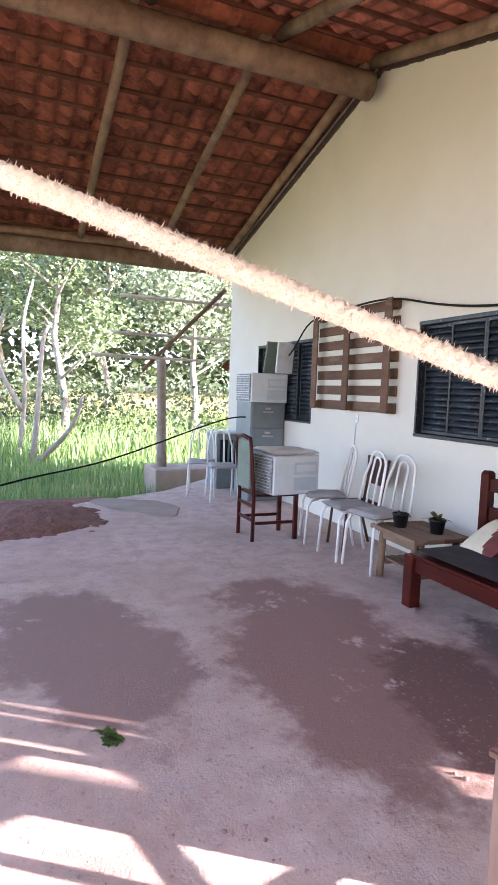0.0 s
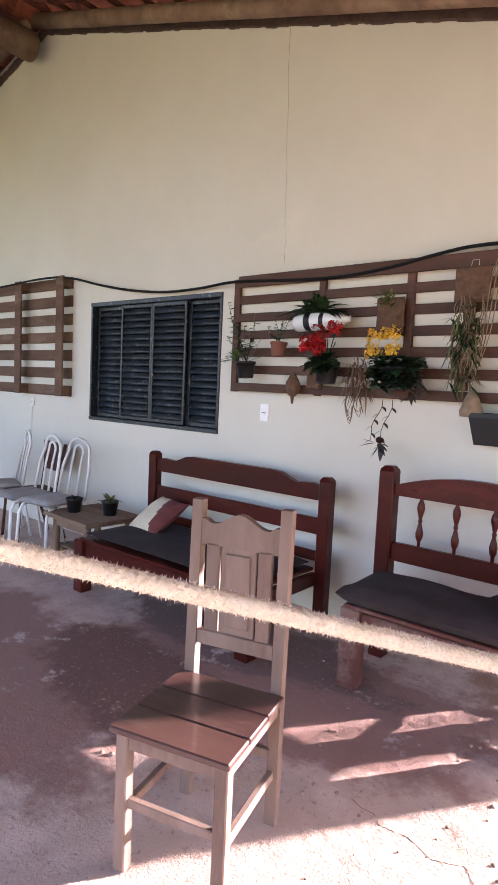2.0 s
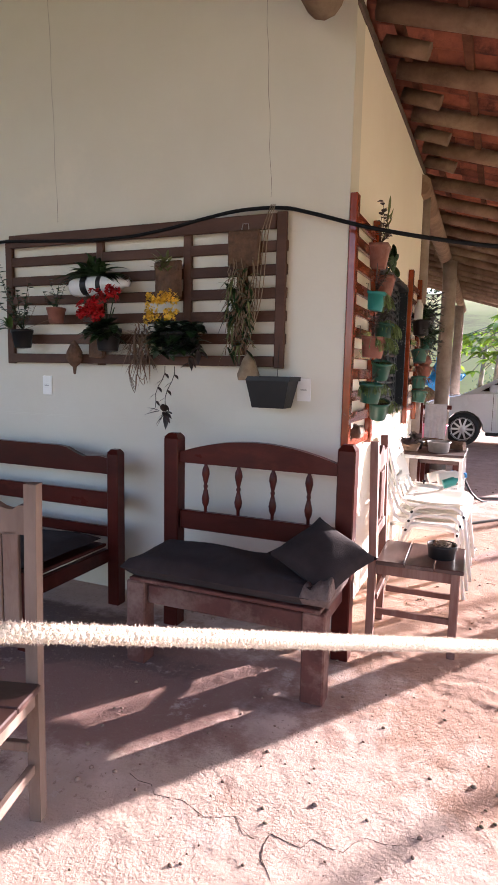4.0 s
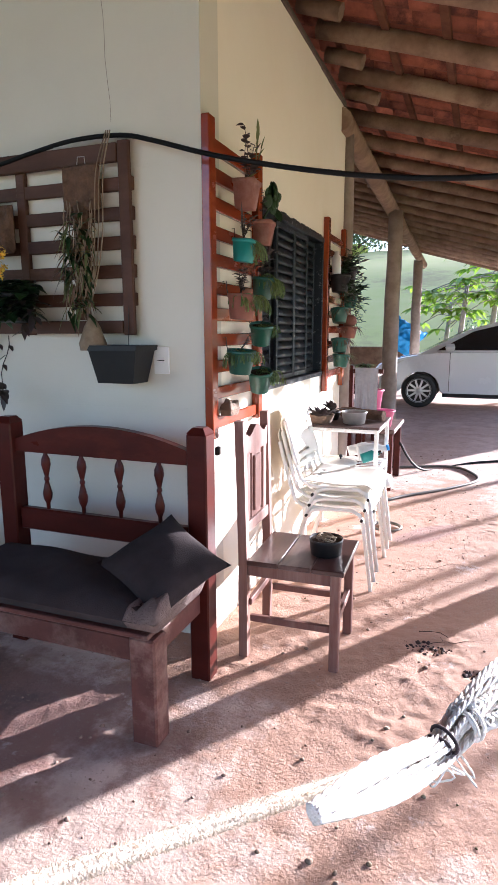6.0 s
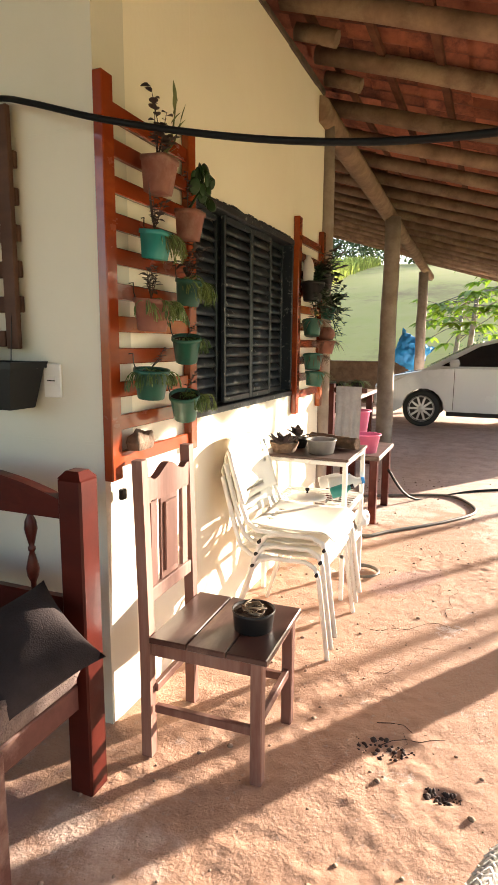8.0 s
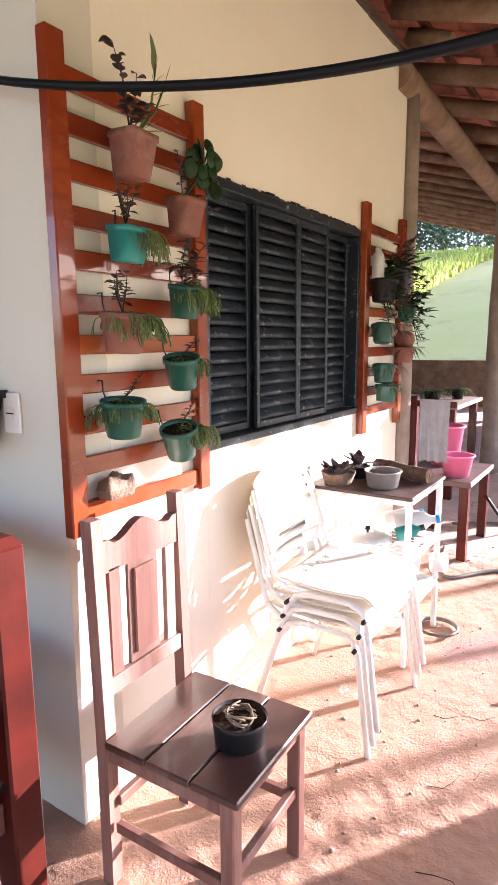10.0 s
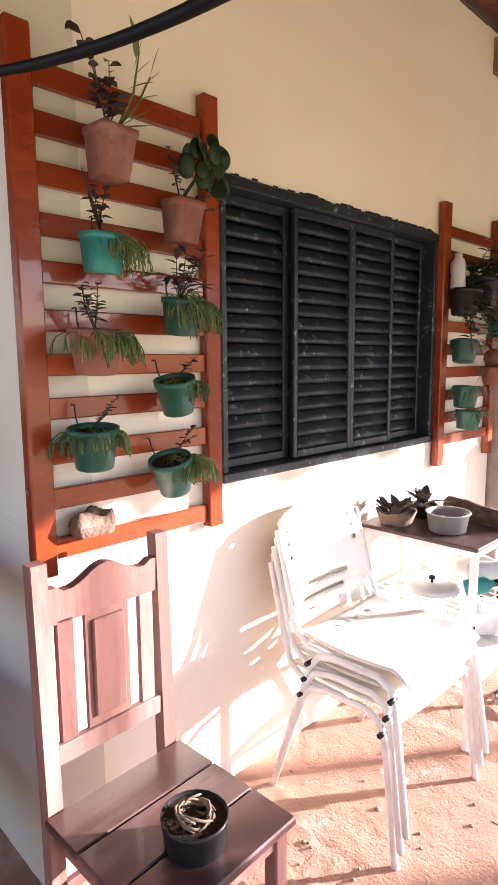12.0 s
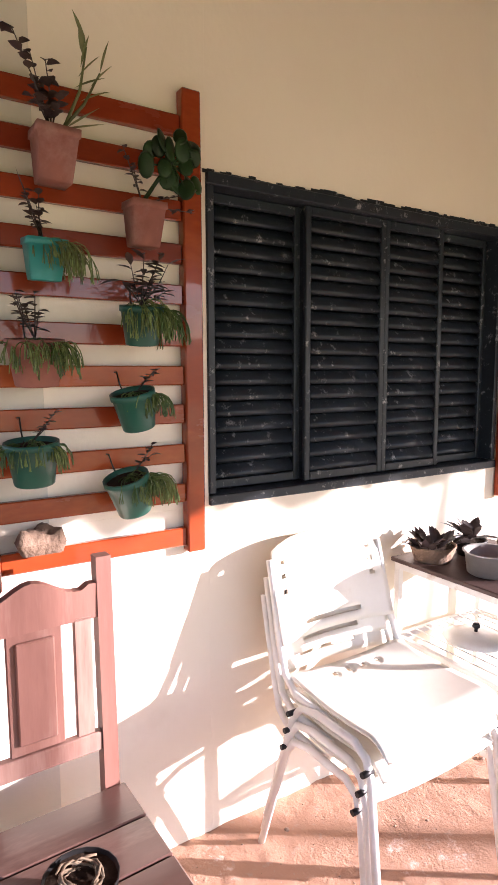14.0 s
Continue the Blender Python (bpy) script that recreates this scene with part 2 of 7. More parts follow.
CONCRETE = floor_material()
SLAB = material("grey_concrete", (0.40, 0.32, 0.26), (0.30, 0.21, 0.16), 2.2, 0.9, 0.5, 30, vary=0)
EARTH = material("red_earth", (0.24, 0.115, 0.075), (0.17, 0.075, 0.05), 5, 0.95, 1.0, 22, vary=0.1, bump_dist=0.02)
GROUND = material("grassy_ground", (0.38, 0.37, 0.10), (0.45, 0.40, 0.15), 0.35, 0.95, 0.6, 9, spots=(0.22, 0.13, 0.08), spot_amount=0.25, vary=0)
YARD = material("yard_earth", (0.34, 0.23, 0.17), (0.25, 0.16, 0.12), 0.8, 0.95, 0.8, 14, spots=(0.16, 0.17, 0.07), spot_amount=0.2, vary=0, bump_dist=0.02)
LOG = material("weathered_log", (0.25, 0.165, 0.11), (0.125, 0.08, 0.055), 5, 0.85, 0.5, 30, stretch=(1, 1, 1), spots=(0.28, 0.21, 0.14), spot_amount=0.25, vary=0.2, spec=0.2)
POST = material("grey_post_wood", (0.34, 0.28, 0.235), (0.23, 0.18, 0.145), 7, 0.9, 0.5, 40, vary=0.1)
TILE = material("clay_tile", (0.235, 0.078, 0.040), (0.135, 0.042, 0.024), 9, 0.85, 0.3, 50, spots=(0.05, 0.018, 0.013), spot_amount=0.3, vary=0.3, island=True, translucent=0.04, spec=0.15)
TILE_ONE = material("clay_tile_single", (0.235, 0.078, 0.040), (0.135, 0.042, 0.024), 9, 0.85, 0.3, 50, spots=(0.05, 0.018, 0.013), spot_amount=0.3, vary=0.3, translucent=0.04, spec=0.15)
BATTEN = material("roof_batten", (0.13, 0.055, 0.033), (0.08, 0.034, 0.022), 8, 0.9, 0.3, 40, spec=0.1)
RED_WOOD = material("red_varnished_wood", (0.275, 0.045, 0.011), (0.175, 0.025, 0.007), 4, 0.25, 0.12, 18, stretch=(1, 0.35, 1), spots=(0.36, 0.085, 0.020), spot_amount=0.25, coat=0.5, spec=0.25, vary=0.12)
DARK_WOOD = material("dark_mahogany", (0.075, 0.0125, 0.0085), (0.037, 0.0065, 0.005), 5, 0.32, 0.15, 25, stretch=(0.4, 1, 1), spots=(0.12, 0.025, 0.014), spot_amount=0.15, coat=0.08, spec=0.15)
WORN_RED = material("worn_red_wood", (0.13, 0.046, 0.036), (0.07, 0.025, 0.019), 6, 0.6, 0.3, 25, spots=(0.24, 0.15, 0.12), spot_amount=0.3, spec=0.3)
PALE_WOOD = material("weathered_pale_wood", (0.235, 0.158, 0.120), (0.15, 0.096, 0.070), 7, 0.72, 0.3, 30, stretch=(1, 1, 0.25), spots=(0.115, 0.055, 0.038), spot_amount=0.2)
WEATHERED_RED = material("weathered_reddish_wood", (0.215, 0.100, 0.076), (0.135, 0.058, 0.043), 9, 0.6, 0.3, 30, stretch=(1, 1, 0.12), spots=(0.29, 0.185, 0.15), spot_amount=0.35, spec=0.35)
SEAT_WOOD = material("varnished_seat_wood", (0.088, 0.042, 0.034), (0.055, 0.025, 0.020), 6, 0.35, 0.2, 30, stretch=(0.3, 1, 1), spots=(0.21, 0.14, 0.115), spot_amount=0.25, coat=0.2)
BROWN_WOOD = material("brown_panel_wood", (0.095, 0.044, 0.027), (0.05, 0.022, 0.014), 6, 0.6, 0.25, 30, stretch=(0.3, 1, 1), spots=(0.14, 0.075, 0.05), spot_amount=0.15, spec=0.25)
PALLET = material("pallet_wood", (0.165, 0.098, 0.066), (0.095, 0.055, 0.037), 7, 0.85, 0.4, 40, stretch=(0.3, 1, 1), spots=(0.23, 0.155, 0.11), spot_amount=0.2, spec=0.2)
TABLE_WOOD = material("raw_table_wood", (0.27, 0.17, 0.105), (0.17, 0.10, 0.06), 7, 0.8, 0.35, 35, stretch=(0.3, 1, 1))
STEEL_DARK = material("dark_steel_paint", (0.018, 0.025, 0.033), (0.011, 0.016, 0.022), 9, 0.38, 0.15, 60, spots=(0.36, 0.36, 0.35), spot_amount=0.10, spot_scale=30, vary=0.1, spec=0.35)
WHITE_PAINT = material("white_tube_paint", (0.80, 0.79, 0.76), (0.70, 0.68, 0.63), 12, 0.35, 0.1, 40, spots=(0.45, 0.30, 0.2), spot_amount=0.0)
CREAM_PLASTIC = material("white_plastic", (0.80, 0.76, 0.68), (0.72, 0.67, 0.58), 4, 0.4, 0.06, 60, spots=(0.58, 0.47, 0.36), spot_amount=0.12)
GREY_FABRIC = material("grey_seat_vinyl", (0.42, 0.40, 0.38), (0.33, 0.31, 0.30), 10, 0.7, 0.3, 120)
CUSHION = material("dark_brown_fabric", (0.046, 0.034, 0.034), (0.030, 0.022, 0.022), 8, 0.95, 0.5, 220, spec=0.12)
CUSHION.node_tree.nodes["Principled BSDF"].inputs["Sheen Weight"].default_value = 0.03
FLEECE = material("mauve_fleece", (0.22, 0.155, 0.135), (0.14, 0.095, 0.083), 30, 1.0, 1.0, 160, bump_dist=0.01)
PATCH_A = material("cream_patch_cloth", (0.66, 0.58, 0.43), (0.55, 0.47, 0.33), 12, 0.95, 0.4, 150)
PATCH_B = material("maroon_patch_cloth", (0.19, 0.05, 0.045), (0.13, 0.035, 0.03), 12, 0.95, 0.4, 150)
STEEL_GREY = material("grey_cabinet_steel", (0.20, 0.235, 0.24), (0.15, 0.18, 0.19), 3, 0.45, 0.08, 60, spots=(0.26, 0.27, 0.26), spot_amount=0.1)
AC_WHITE = material("aged_white_casing", (0.62, 0.68, 0.71), (0.53, 0.58, 0.61), 4, 0.5, 0.08, 50, spots=(0.45, 0.42, 0.36), spot_amount=0.1)
AC_VENT = material("pale_vent_plastic", (0.45, 0.52, 0.56), (0.38, 0.44, 0.48), 4, 0.5, 0.08, 50)
AC_GRILLE = material("dark_fin_grille", (0.05, 0.05, 0.05), (0.42, 0.42, 0.42), 26, 0.5, 0.5, 40, vary=0)
BLACK_PLASTIC = material("black_plastic", (0.008, 0.008, 0.009), (0.013, 0.012, 0.012), 10, 0.45, 0.1, 60, spec=0.3)
CABLE_BLACK = material("black_rubber", (0.006, 0.006, 0.007), (0.010, 0.010, 0.010), 20, 0.5, 0.1, 80, vary=0, spec=0.12)
GREEN_POT = material("green_plastic", (0.012, 0.095, 0.065), (0.009, 0.07, 0.05), 7, 0.4, 0.06, 60, vary=0.2)
TEAL_POT = material("teal_plastic", (0.022, 0.24, 0.215), (0.018, 0.19, 0.17), 7, 0.4, 0.06, 60)
CLAY_POT = material("clay_pot", (0.27, 0.105, 0.072), (0.19, 0.072, 0.05), 8, 0.75, 0.2, 60, spots=(0.33, 0.19, 0.15), spot_amount=0.2)
SOIL = material("potting_soil", (0.05, 0.032, 0.022), (0.03, 0.02, 0.014), 40, 1.0, 1.0, 90, spec=0.1)
BARK = material("coconut_bark", (0.15, 0.08, 0.045), (0.07, 0.038, 0.024), 22, 1.0, 1.0, 70, bump_dist=0.01)
ROOTS = material("pale_root", (0.27, 0.20, 0.13), (0.17, 0.12, 0.075), 20, 0.9, 0.2, 60)
LEAF = material("leaf_green", (0.075, 0.14, 0.030), (0.045, 0.09, 0.020), 20, 0.45, 0.1, 60, vary=0.35, island=True, translucent=0.25)
LEAF_DARK = material("leaf_dark_green", (0.024, 0.055, 0.018), (0.016, 0.035, 0.013), 20, 0.35, 0.1, 60, vary=0.3, island=True, translucent=0.15, spec=0.25)
LEAF_PURPLE = material("leaf_purple", (0.06, 0.045, 0.035), (0.035, 0.022, 0.024), 20, 0.5, 0.1, 60, vary=0.3, island=True, translucent=0.15)
LEAF_PALE = material("leaf_olive", (0.17, 0.19, 0.07), (0.12, 0.14, 0.05), 20, 0.6, 0.1, 60, vary=0.35, island=True, translucent=0.3)
LEAF_TIP = material("leaf_yellow_green", (0.20, 0.26, 0.075), (0.11, 0.16, 0.04), 26, 0.5, 0.1, 60, vary=0.35, island=True, translucent=0.2)
LEAF_DRY = material("leaf_dry", (0.21, 0.13, 0.085), (0.14, 0.085, 0.055), 20, 0.9, 0.1, 60, vary=0.3, island=True)
RED_PETAL = material("red_petal", (0.55, 0.018, 0.020), (0.42, 0.012, 0.015), 20, 0.6, 0.1, 60, vary=0.25, island=True, translucent=0.2)
YELLOW_PETAL = material("yellow_petal", (0.85, 0.58, 0.06), (0.78, 0.48, 0.04), 20, 0.6, 0.1, 60, vary=0.2, island=True, translucent=0.2)
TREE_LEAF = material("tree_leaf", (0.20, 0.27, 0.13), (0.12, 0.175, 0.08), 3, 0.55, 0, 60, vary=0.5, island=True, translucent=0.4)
# paler tree_leaf: haze and strong light are put into the leaf colour
TREE_LEAF_LIT = material("tree_leaf_lit", (0.28, 0.34, 0.23), (0.20, 0.26, 0.16), 3, 0.6, 0, 60, vary=0.5, island=True, translucent=0.4)
WOODS_LEAF = material("deep_woods_leaf", (0.085, 0.125, 0.06), (0.045, 0.075, 0.035), 3, 0.6, 0, 60, vary=0.5, island=True, translucent=0.3)
PAPAYA_LEAF = material("papaya_leaf", (0.27, 0.42, 0.04), (0.19, 0.32, 0.03), 4, 0.45, 0, 60, vary=0.3, island=True, translucent=0.45)
PALE_POLE = material("pale_pole", (0.52, 0.47, 0.41), (0.38, 0.33, 0.28), 6, 0.85, 0.3, 30)
GRASS = material("tall_grass", (0.25, 0.38, 0.14), (0.17, 0.28, 0.09), 2, 0.6, 0, 60, vary=0.4, island=True, translucent=0.35)
# brighter, yellower grass: sunlight on the slope is put into the colour
HILL_GRASS = material("grass_painted_sunlit", (0.46, 0.50, 0.13), (0.34, 0.40, 0.10), 2, 0.7, 0, 60, vary=0.35, island=True, translucent=0.5)
TRUNK = material("pale_trunk", (0.38, 0.34, 0.29), (0.22, 0.19, 0.16), 6, 0.9, 0.5, 20)
ROPE = material("natural_cotton_rope", (0.82, 0.73, 0.63), (0.70, 0.60, 0.50), 60, 0.95, 0.5, 300, vary=0.12, island=True, translucent=0.15)
HAMMOCK = material("white_cotton_cord", (0.82, 0.79, 0.76), (0.70, 0.66, 0.62), 50, 0.95, 0.5, 260, vary=0.12, island=True)
DARK_CORD = material("dark_cord_binding", (0.05, 0.03, 0.035), (0.03, 0.02, 0.022), 40, 0.95, 0.4, 200)
CAR_PAINT = material("white_car_paint", (0.74, 0.75, 0.77), (0.71, 0.72, 0.74), 1.5, 0.25, 0, 20, coat=0.6)
CAR_GLASS = material("tinted_car_glass", (0.012, 0.014, 0.015), (0.016, 0.018, 0.02), 2, 0.08, 0, 20, spec=0.8)
TYRE = material("tyre_rubber", (0.022, 0.022, 0.022), (0.032, 0.031, 0.03), 12, 0.8, 0.3, 60)
ALLOY = material("alloy_rim", (0.62, 0.62, 0.63), (0.54, 0.54, 0.55), 6, 0.3, 0.05, 40, metal=0.8)
ALUMINIUM = material("dull_aluminium", (0.62, 0.61, 0.59), (0.48, 0.47, 0.45), 14, 0.4, 0.2, 50, metal=0.7)
PINK = material("pink_plastic", (0.66, 0.17, 0.30), (0.58, 0.13, 0.25), 5, 0.4, 0.05, 50)
TARP = material("blue_tarp", (0.02, 0.33, 0.72), (0.015, 0.22, 0.55), 4, 0.5, 0.3, 20)
TOWEL = material("grey_towel", (0.34, 0.35, 0.38), (0.25, 0.26, 0.29), 14, 1.0, 0.6, 150)
SWITCH = material("switch_plate_plastic", (0.78, 0.78, 0.76), (0.72, 0.72, 0.70), 6, 0.35, 0.02, 60)
STONE = material("brown_stone", (0.23, 0.15, 0.10), (0.14, 0.09, 0.06), 18, 0.95, 0.8, 60, bump_dist=0.01)
WHITE_TOP = material("dark_table_top", (0.10, 0.055, 0.045), (0.06, 0.033, 0.028), 8, 0.5, 0.2, 40)
BOTTLE = material("milky_bottle_plastic", (0.72, 0.71, 0.68), (0.62, 0.60, 0.57), 9, 0.35, 0.1, 40, translucent=0.2)
HOSE = material("garden_hose", (0.13, 0.115, 0.09), (0.09, 0.08, 0.065), 9, 0.5, 0.1, 60)
CRACK = material("dark_crack_dirt", (0.06, 0.035, 0.028), (0.04, 0.025, 0.02), 20, 1.0, 0.5, 50)
BOARD = material("green_board", (0.16, 0.20, 0.155), (0.12, 0.155, 0.12), 4, 0.7, 0.1, 40)

# ---- structure ----
WALL_A, WALL_B, RIDGE_X, RIDGE_Z = 4.155, -0.20, -4.9, 4.785
SLOPE_R, SLOPE_L = 0.302, 0.262
EAVE_R, EAVE_L, ROOF_Y0, ROOF_Y1 = 3.15, -9.35, -2.6, 17.2


def roof_z(x):
    return RIDGE_Z - (SLOPE_R * (x - RIDGE_X) if x > RIDGE_X else SLOPE_L * (RIDGE_X - x))


def wall_cells(geo, u0, u1, z0, z1, holes, put):
    us = sorted({u0, u1, *[h[0] for h in holes], *[h[1] for h in holes]})
    zs = sorted({z0, z1, *[h[2] for h in holes], *[h[3] for h in holes]})
    for a, b in zip(us, us[1:]):
        for c, d in zip(zs, zs[1:]):
            if not any(h[0] <= a and b <= h[1] and h[2] <= c and d <= h[3] for h in holes):
                lo, hi = put(a, c), put(b, d)
                geo.span([min(p, q) for p, q in zip(lo[0], hi[0])], [max(p, q) for p, q in zip(lo[1], hi[1])], 0.0005)


WIN_A = (-4.12, -2.55, 1.08, 2.11)
WIN_C = (-7.75, -6.09, 1.07, 2.10)
WIN_B = (4.815, 6.20, 1.09, 2.075)
T = 0.18
g = Geo()
wall_cells(g, -8.95, WALL_B, -0.3, 3.14, [WIN_A, WIN_C], lambda u, z: ((u, WALL_A, z), (u, WALL_A + T, z)))
g.prism([(-8.95, 3.14), (WALL_B, 3.14), (WALL_B, roof_z(WALL_B) - 0.03), (RIDGE_X, RIDGE_Z - 0.04), (-8.95, roof_z(-8.95) - 0.03)], WALL_A, WALL_A + T)
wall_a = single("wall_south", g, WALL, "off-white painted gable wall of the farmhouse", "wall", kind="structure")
g = Geo()
wall_cells(g, WALL_A + T, 6.88, -0.3, 3.16, [WIN_B], lambda u, z: ((WALL_B - T, u, z), (WALL_B, u, z)))
wall_b = single("wall_east", g, WALL_BOUNCE, "painted side wall tinted cream for bounced light, earth-stained base", "wall", kind="structure")
g = Geo()
g.span((-8.95, 6.70, -0.3), (WALL_B - T, 6.88, 3.14), 0.001)
single("wall_north", g, WALL, "plain rear wall of the farmhouse", "wall", kind="structure")
g = Geo()
g.span((-8.95, WALL_A + T, -0.3), (-8.77, 6.70, 3.45), 0.001)
single("wall_west", g, WALL, "plain far side wall of the farmhouse", "wall", kind="structure")
g = Geo()
g.span((-8.77, WALL_A + T, 2.95), (WALL_B - T, 6.70, 3.0), 0.001)
single("ceiling", g, WALL, "plain ceiling inside the closed house", "ceiling", kind="structure")

# rough strip along the tops of the walls, coloured dark for roof-edge shade
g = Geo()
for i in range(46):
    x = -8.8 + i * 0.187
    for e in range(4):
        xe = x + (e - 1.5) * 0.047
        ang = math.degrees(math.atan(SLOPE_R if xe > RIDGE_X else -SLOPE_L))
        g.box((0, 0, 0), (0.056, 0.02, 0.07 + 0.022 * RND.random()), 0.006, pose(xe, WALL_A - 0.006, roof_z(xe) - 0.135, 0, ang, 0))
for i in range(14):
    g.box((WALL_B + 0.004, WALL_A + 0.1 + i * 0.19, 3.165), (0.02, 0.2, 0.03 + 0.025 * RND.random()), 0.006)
single("trim", g, WALL_DARK, "rough strip coloured dark as shade where walls meet the roof", "trim", kind="structure")

# fine cracks in the render of the south wall
g = Geo()
for x0, z0, z1 in ((-0.62, 2.29, 3.30), (-2.02, 2.26, 3.75)):
    pts = [(x0 + 0.004 * math.sin(k * 1.7) - 0.05 * k / 12, WALL_A - 0.0005, z0 + (z1 - z0) * k / 12) for k in range(13)]
    g.tube(pts, 0.0008, 4)
single("wall_crack", g, WALL_DARK, "fine vertical cracks in the painted render", "crack", kind="structure")

# floor slab with an irregular edge towards the grass
outline = [(3.3, -5), (3.3, 17.6), (-9.4, 17.6), (-9.4, 4.5), (-8.75, 3.7), (-7.78, 2.8), (-7.45, 2.2), (-7.14, 1.63), (-6.75, 1.15), (-6.37, 0.67), (-5.9, -0.4), (-5.6, -5)]
FX0, FX1, FY0, FY1, FSTEP = -1.7, 2.2, 1.0, 7.4, 0.0125


def lattice_noise(px, py, cell, seed):
    """Smooth value noise on a plan grid, 0 to 1."""
    lat = np.random.default_rng(seed).random((int((FX1 - FX0) / cell) + 4, int((FY1 - FY0) / cell) + 4))
    u, v = (px - FX0) / cell, (py - FY0) / cell
    iu, iv = u.astype(int), v.astype(int)
    fu, fv = u - iu, v - iv
    fu, fv = fu * fu * (3 - 2 * fu), fv * fv * (3 - 2 * fv)
    a = lat[iu, iv] * (1 - fu) + lat[iu + 1, iv] * fu
    b = lat[iu, iv + 1] * (1 - fu) + lat[iu + 1, iv + 1] * fu
    return a * (1 - fv) + b * fv


# trodden, clod-strewn part of the floor: real relief, fading out at its edge
cols, rows_f = int(round((FX1 - FX0) / FSTEP)) + 1, int(round((FY1 - FY0) / FSTEP)) + 1
gx, gy = np.meshgrid(np.linspace(FX0, FX1, cols), np.linspace(FY0, FY1, rows_f))
broad, mid_n, fine = lattice_noise(gx, gy, 0.31, 1), lattice_noise(gx, gy, 0.085, 2), lattice_noise(gx, gy, 0.034, 3)
worn = np.clip((lattice_noise(gx, gy, 0.6, 4) - 0.3) * 2.2, 0.45, 1.0) * np.clip(0.5 + 0.9 * (gx + 0.9), 0.4, 1.0)
gz = (0.006 * (broad - 0.5) + 0.0075 * (mid_n - 0.5) + 0.0062 * (fine - 0.5) + 0.0030 * (np.random.default_rng(5).random(gx.shape) - 0.5)) * worn
for hx, hy, ha, hb in ((0.77, 4.42, 0.12, 0.065), (0.98, 4.26, 0.06, 0.035)):
    rr = np.sqrt(((gx - hx) / ha) ** 2 + ((gy - hy) / hb) ** 2) + 0.9 * (mid_n - 0.5)
    gz -= 0.016 * np.clip(1.25 - rr, 0, 0.8) * (0.5 + fine)
edge = np.minimum(np.minimum(gx - FX0, FX1 - gx), np.minimum(gy - FY0, FY1 - gy))
gz *= np.clip(edge / 0.12, 0, 1)


def floor_z(x, y):
    """The height of the floor's relief."""
    if FX0 < x < FX1 and FY0 < y < FY1:
        return float(gz[int(round((y - FY0) / FSTEP)), int(round((x - FX0) / FSTEP))])
    return 0.0


g = Geo()
inside = (gx < WALL_B - 0.10) & (gy > WALL_A + 0.10)
g.add(np.stack([gx, gy, gz], -1).reshape(-1, 3).tolist(), [(b * cols + a, b * cols + a + 1, (b + 1) * cols + a + 1, (b + 1) * cols + a) for b in range(rows_f - 1) for a in range(cols - 1) if not inside[b, a]], True)
# plain slab round it
west = [(x, y) for x, y in outline if x < 3]
g.add([(FX0, -5, 0), (FX0, 17.6, 0)] + [(x, y, 0) for x, y in west], [tuple(range(len(west) + 2))])
for ax0, ax1, ay0, ay1 in ((FX0, 3.3, -5, FY0), (FX0, 3.3, FY1, 17.6), (FX1, 3.3, FY0, FY1)):
    g.add([(ax0, ay0, 0), (ax1, ay0, 0), (ax1, ay1, 0), (ax0, ay1, 0)], [(0, 1, 2, 3)])
n = len(outline)
g.add([(x, y, 0) for x, y in outline] + [(x, y, -0.4) for x, y in outline], [(i, i + n, (i + 1) % n + n, (i + 1) % n) for i in range(n)])
floor = single("floor", g, CONCRETE, "worn concrete veranda floor covered in red dust", "floor", kind="structure")
# pale worn patches of screed and the red earth at the edge
def blob(name, cx, cy, rx, ry, z, mat, label, cat, seed, rot=0.0, seg=40):
    r = random.Random(seed)
    ph = [r.uniform(0, 6.28) for _ in range(5)]
    g = Geo()
    ring = []
    for k in range(seg):
        a = 2 * math.pi * k / seg
        f = 1 + sum(0.16 / (j + 1) * math.sin((j + 2) * a + ph[j]) for j in range(5))
        x, y = rx * f * math.cos(a), ry * f * math.sin(a)
        ring.append((cx + x * math.cos(rot) - y * math.sin(rot), cy + x * math.sin(rot) + y * math.cos(rot), z))
    low = [(cx + (x - cx) * 1.04, cy + (y - cy) * 1.04, 0.0005) for x, y, _ in ring]
    g.add(ring + low, [tuple(range(seg))] + [(k, k + seg, (k + 1) % seg + seg, (k + 1) % seg) for k in range(seg)], False)
    return single(name, g, mat, label, cat, kind="structure")


blob("concrete_patch", -6.75, 2.2, 0.55, 0.42, 0.012, SLAB, "pale smooth concrete patch at the floor edge", "patch", 3, 0.6)
g = Geo()
hp = random.Random(12)
NH = 56
def heap_z(u, v):
    d = math.hypot(u, v)
    n1 = noise.noise(Vector((u * 2.3, v * 2.3, 0.7)))
    n2 = noise.noise(Vector((u * 9, v * 9, 3.1)))
    return max(-0.02, 0.13 * max(0.0, 1 - d - 0.25 * n1) ** 0.8 + (0.022 * n2 + 0.008 * hp.uniform(-1, 1)) * (d < 1.05) - 0.012)
g.add([(-6.35 + 1.0 * u, 0.95 + 0.8 * v, heap_z(u, v)) for u, v in ((2.4 * i / NH - 1.2, 2.4 * j / NH - 1.2) for j in range(NH + 1) for i in range(NH + 1))], [(j * (NH + 1) + i, j * (NH + 1) + i + 1, (j + 1) * (NH + 1) + i + 1, (j + 1) * (NH + 1) + i) for j in range(NH) for i in range(NH)], True)
tagged(new("earth_heap", g.mesh("earth_heap", EARTH)), "low crumbly heap of red earth on the floor edge", "earth", kind="stuff")
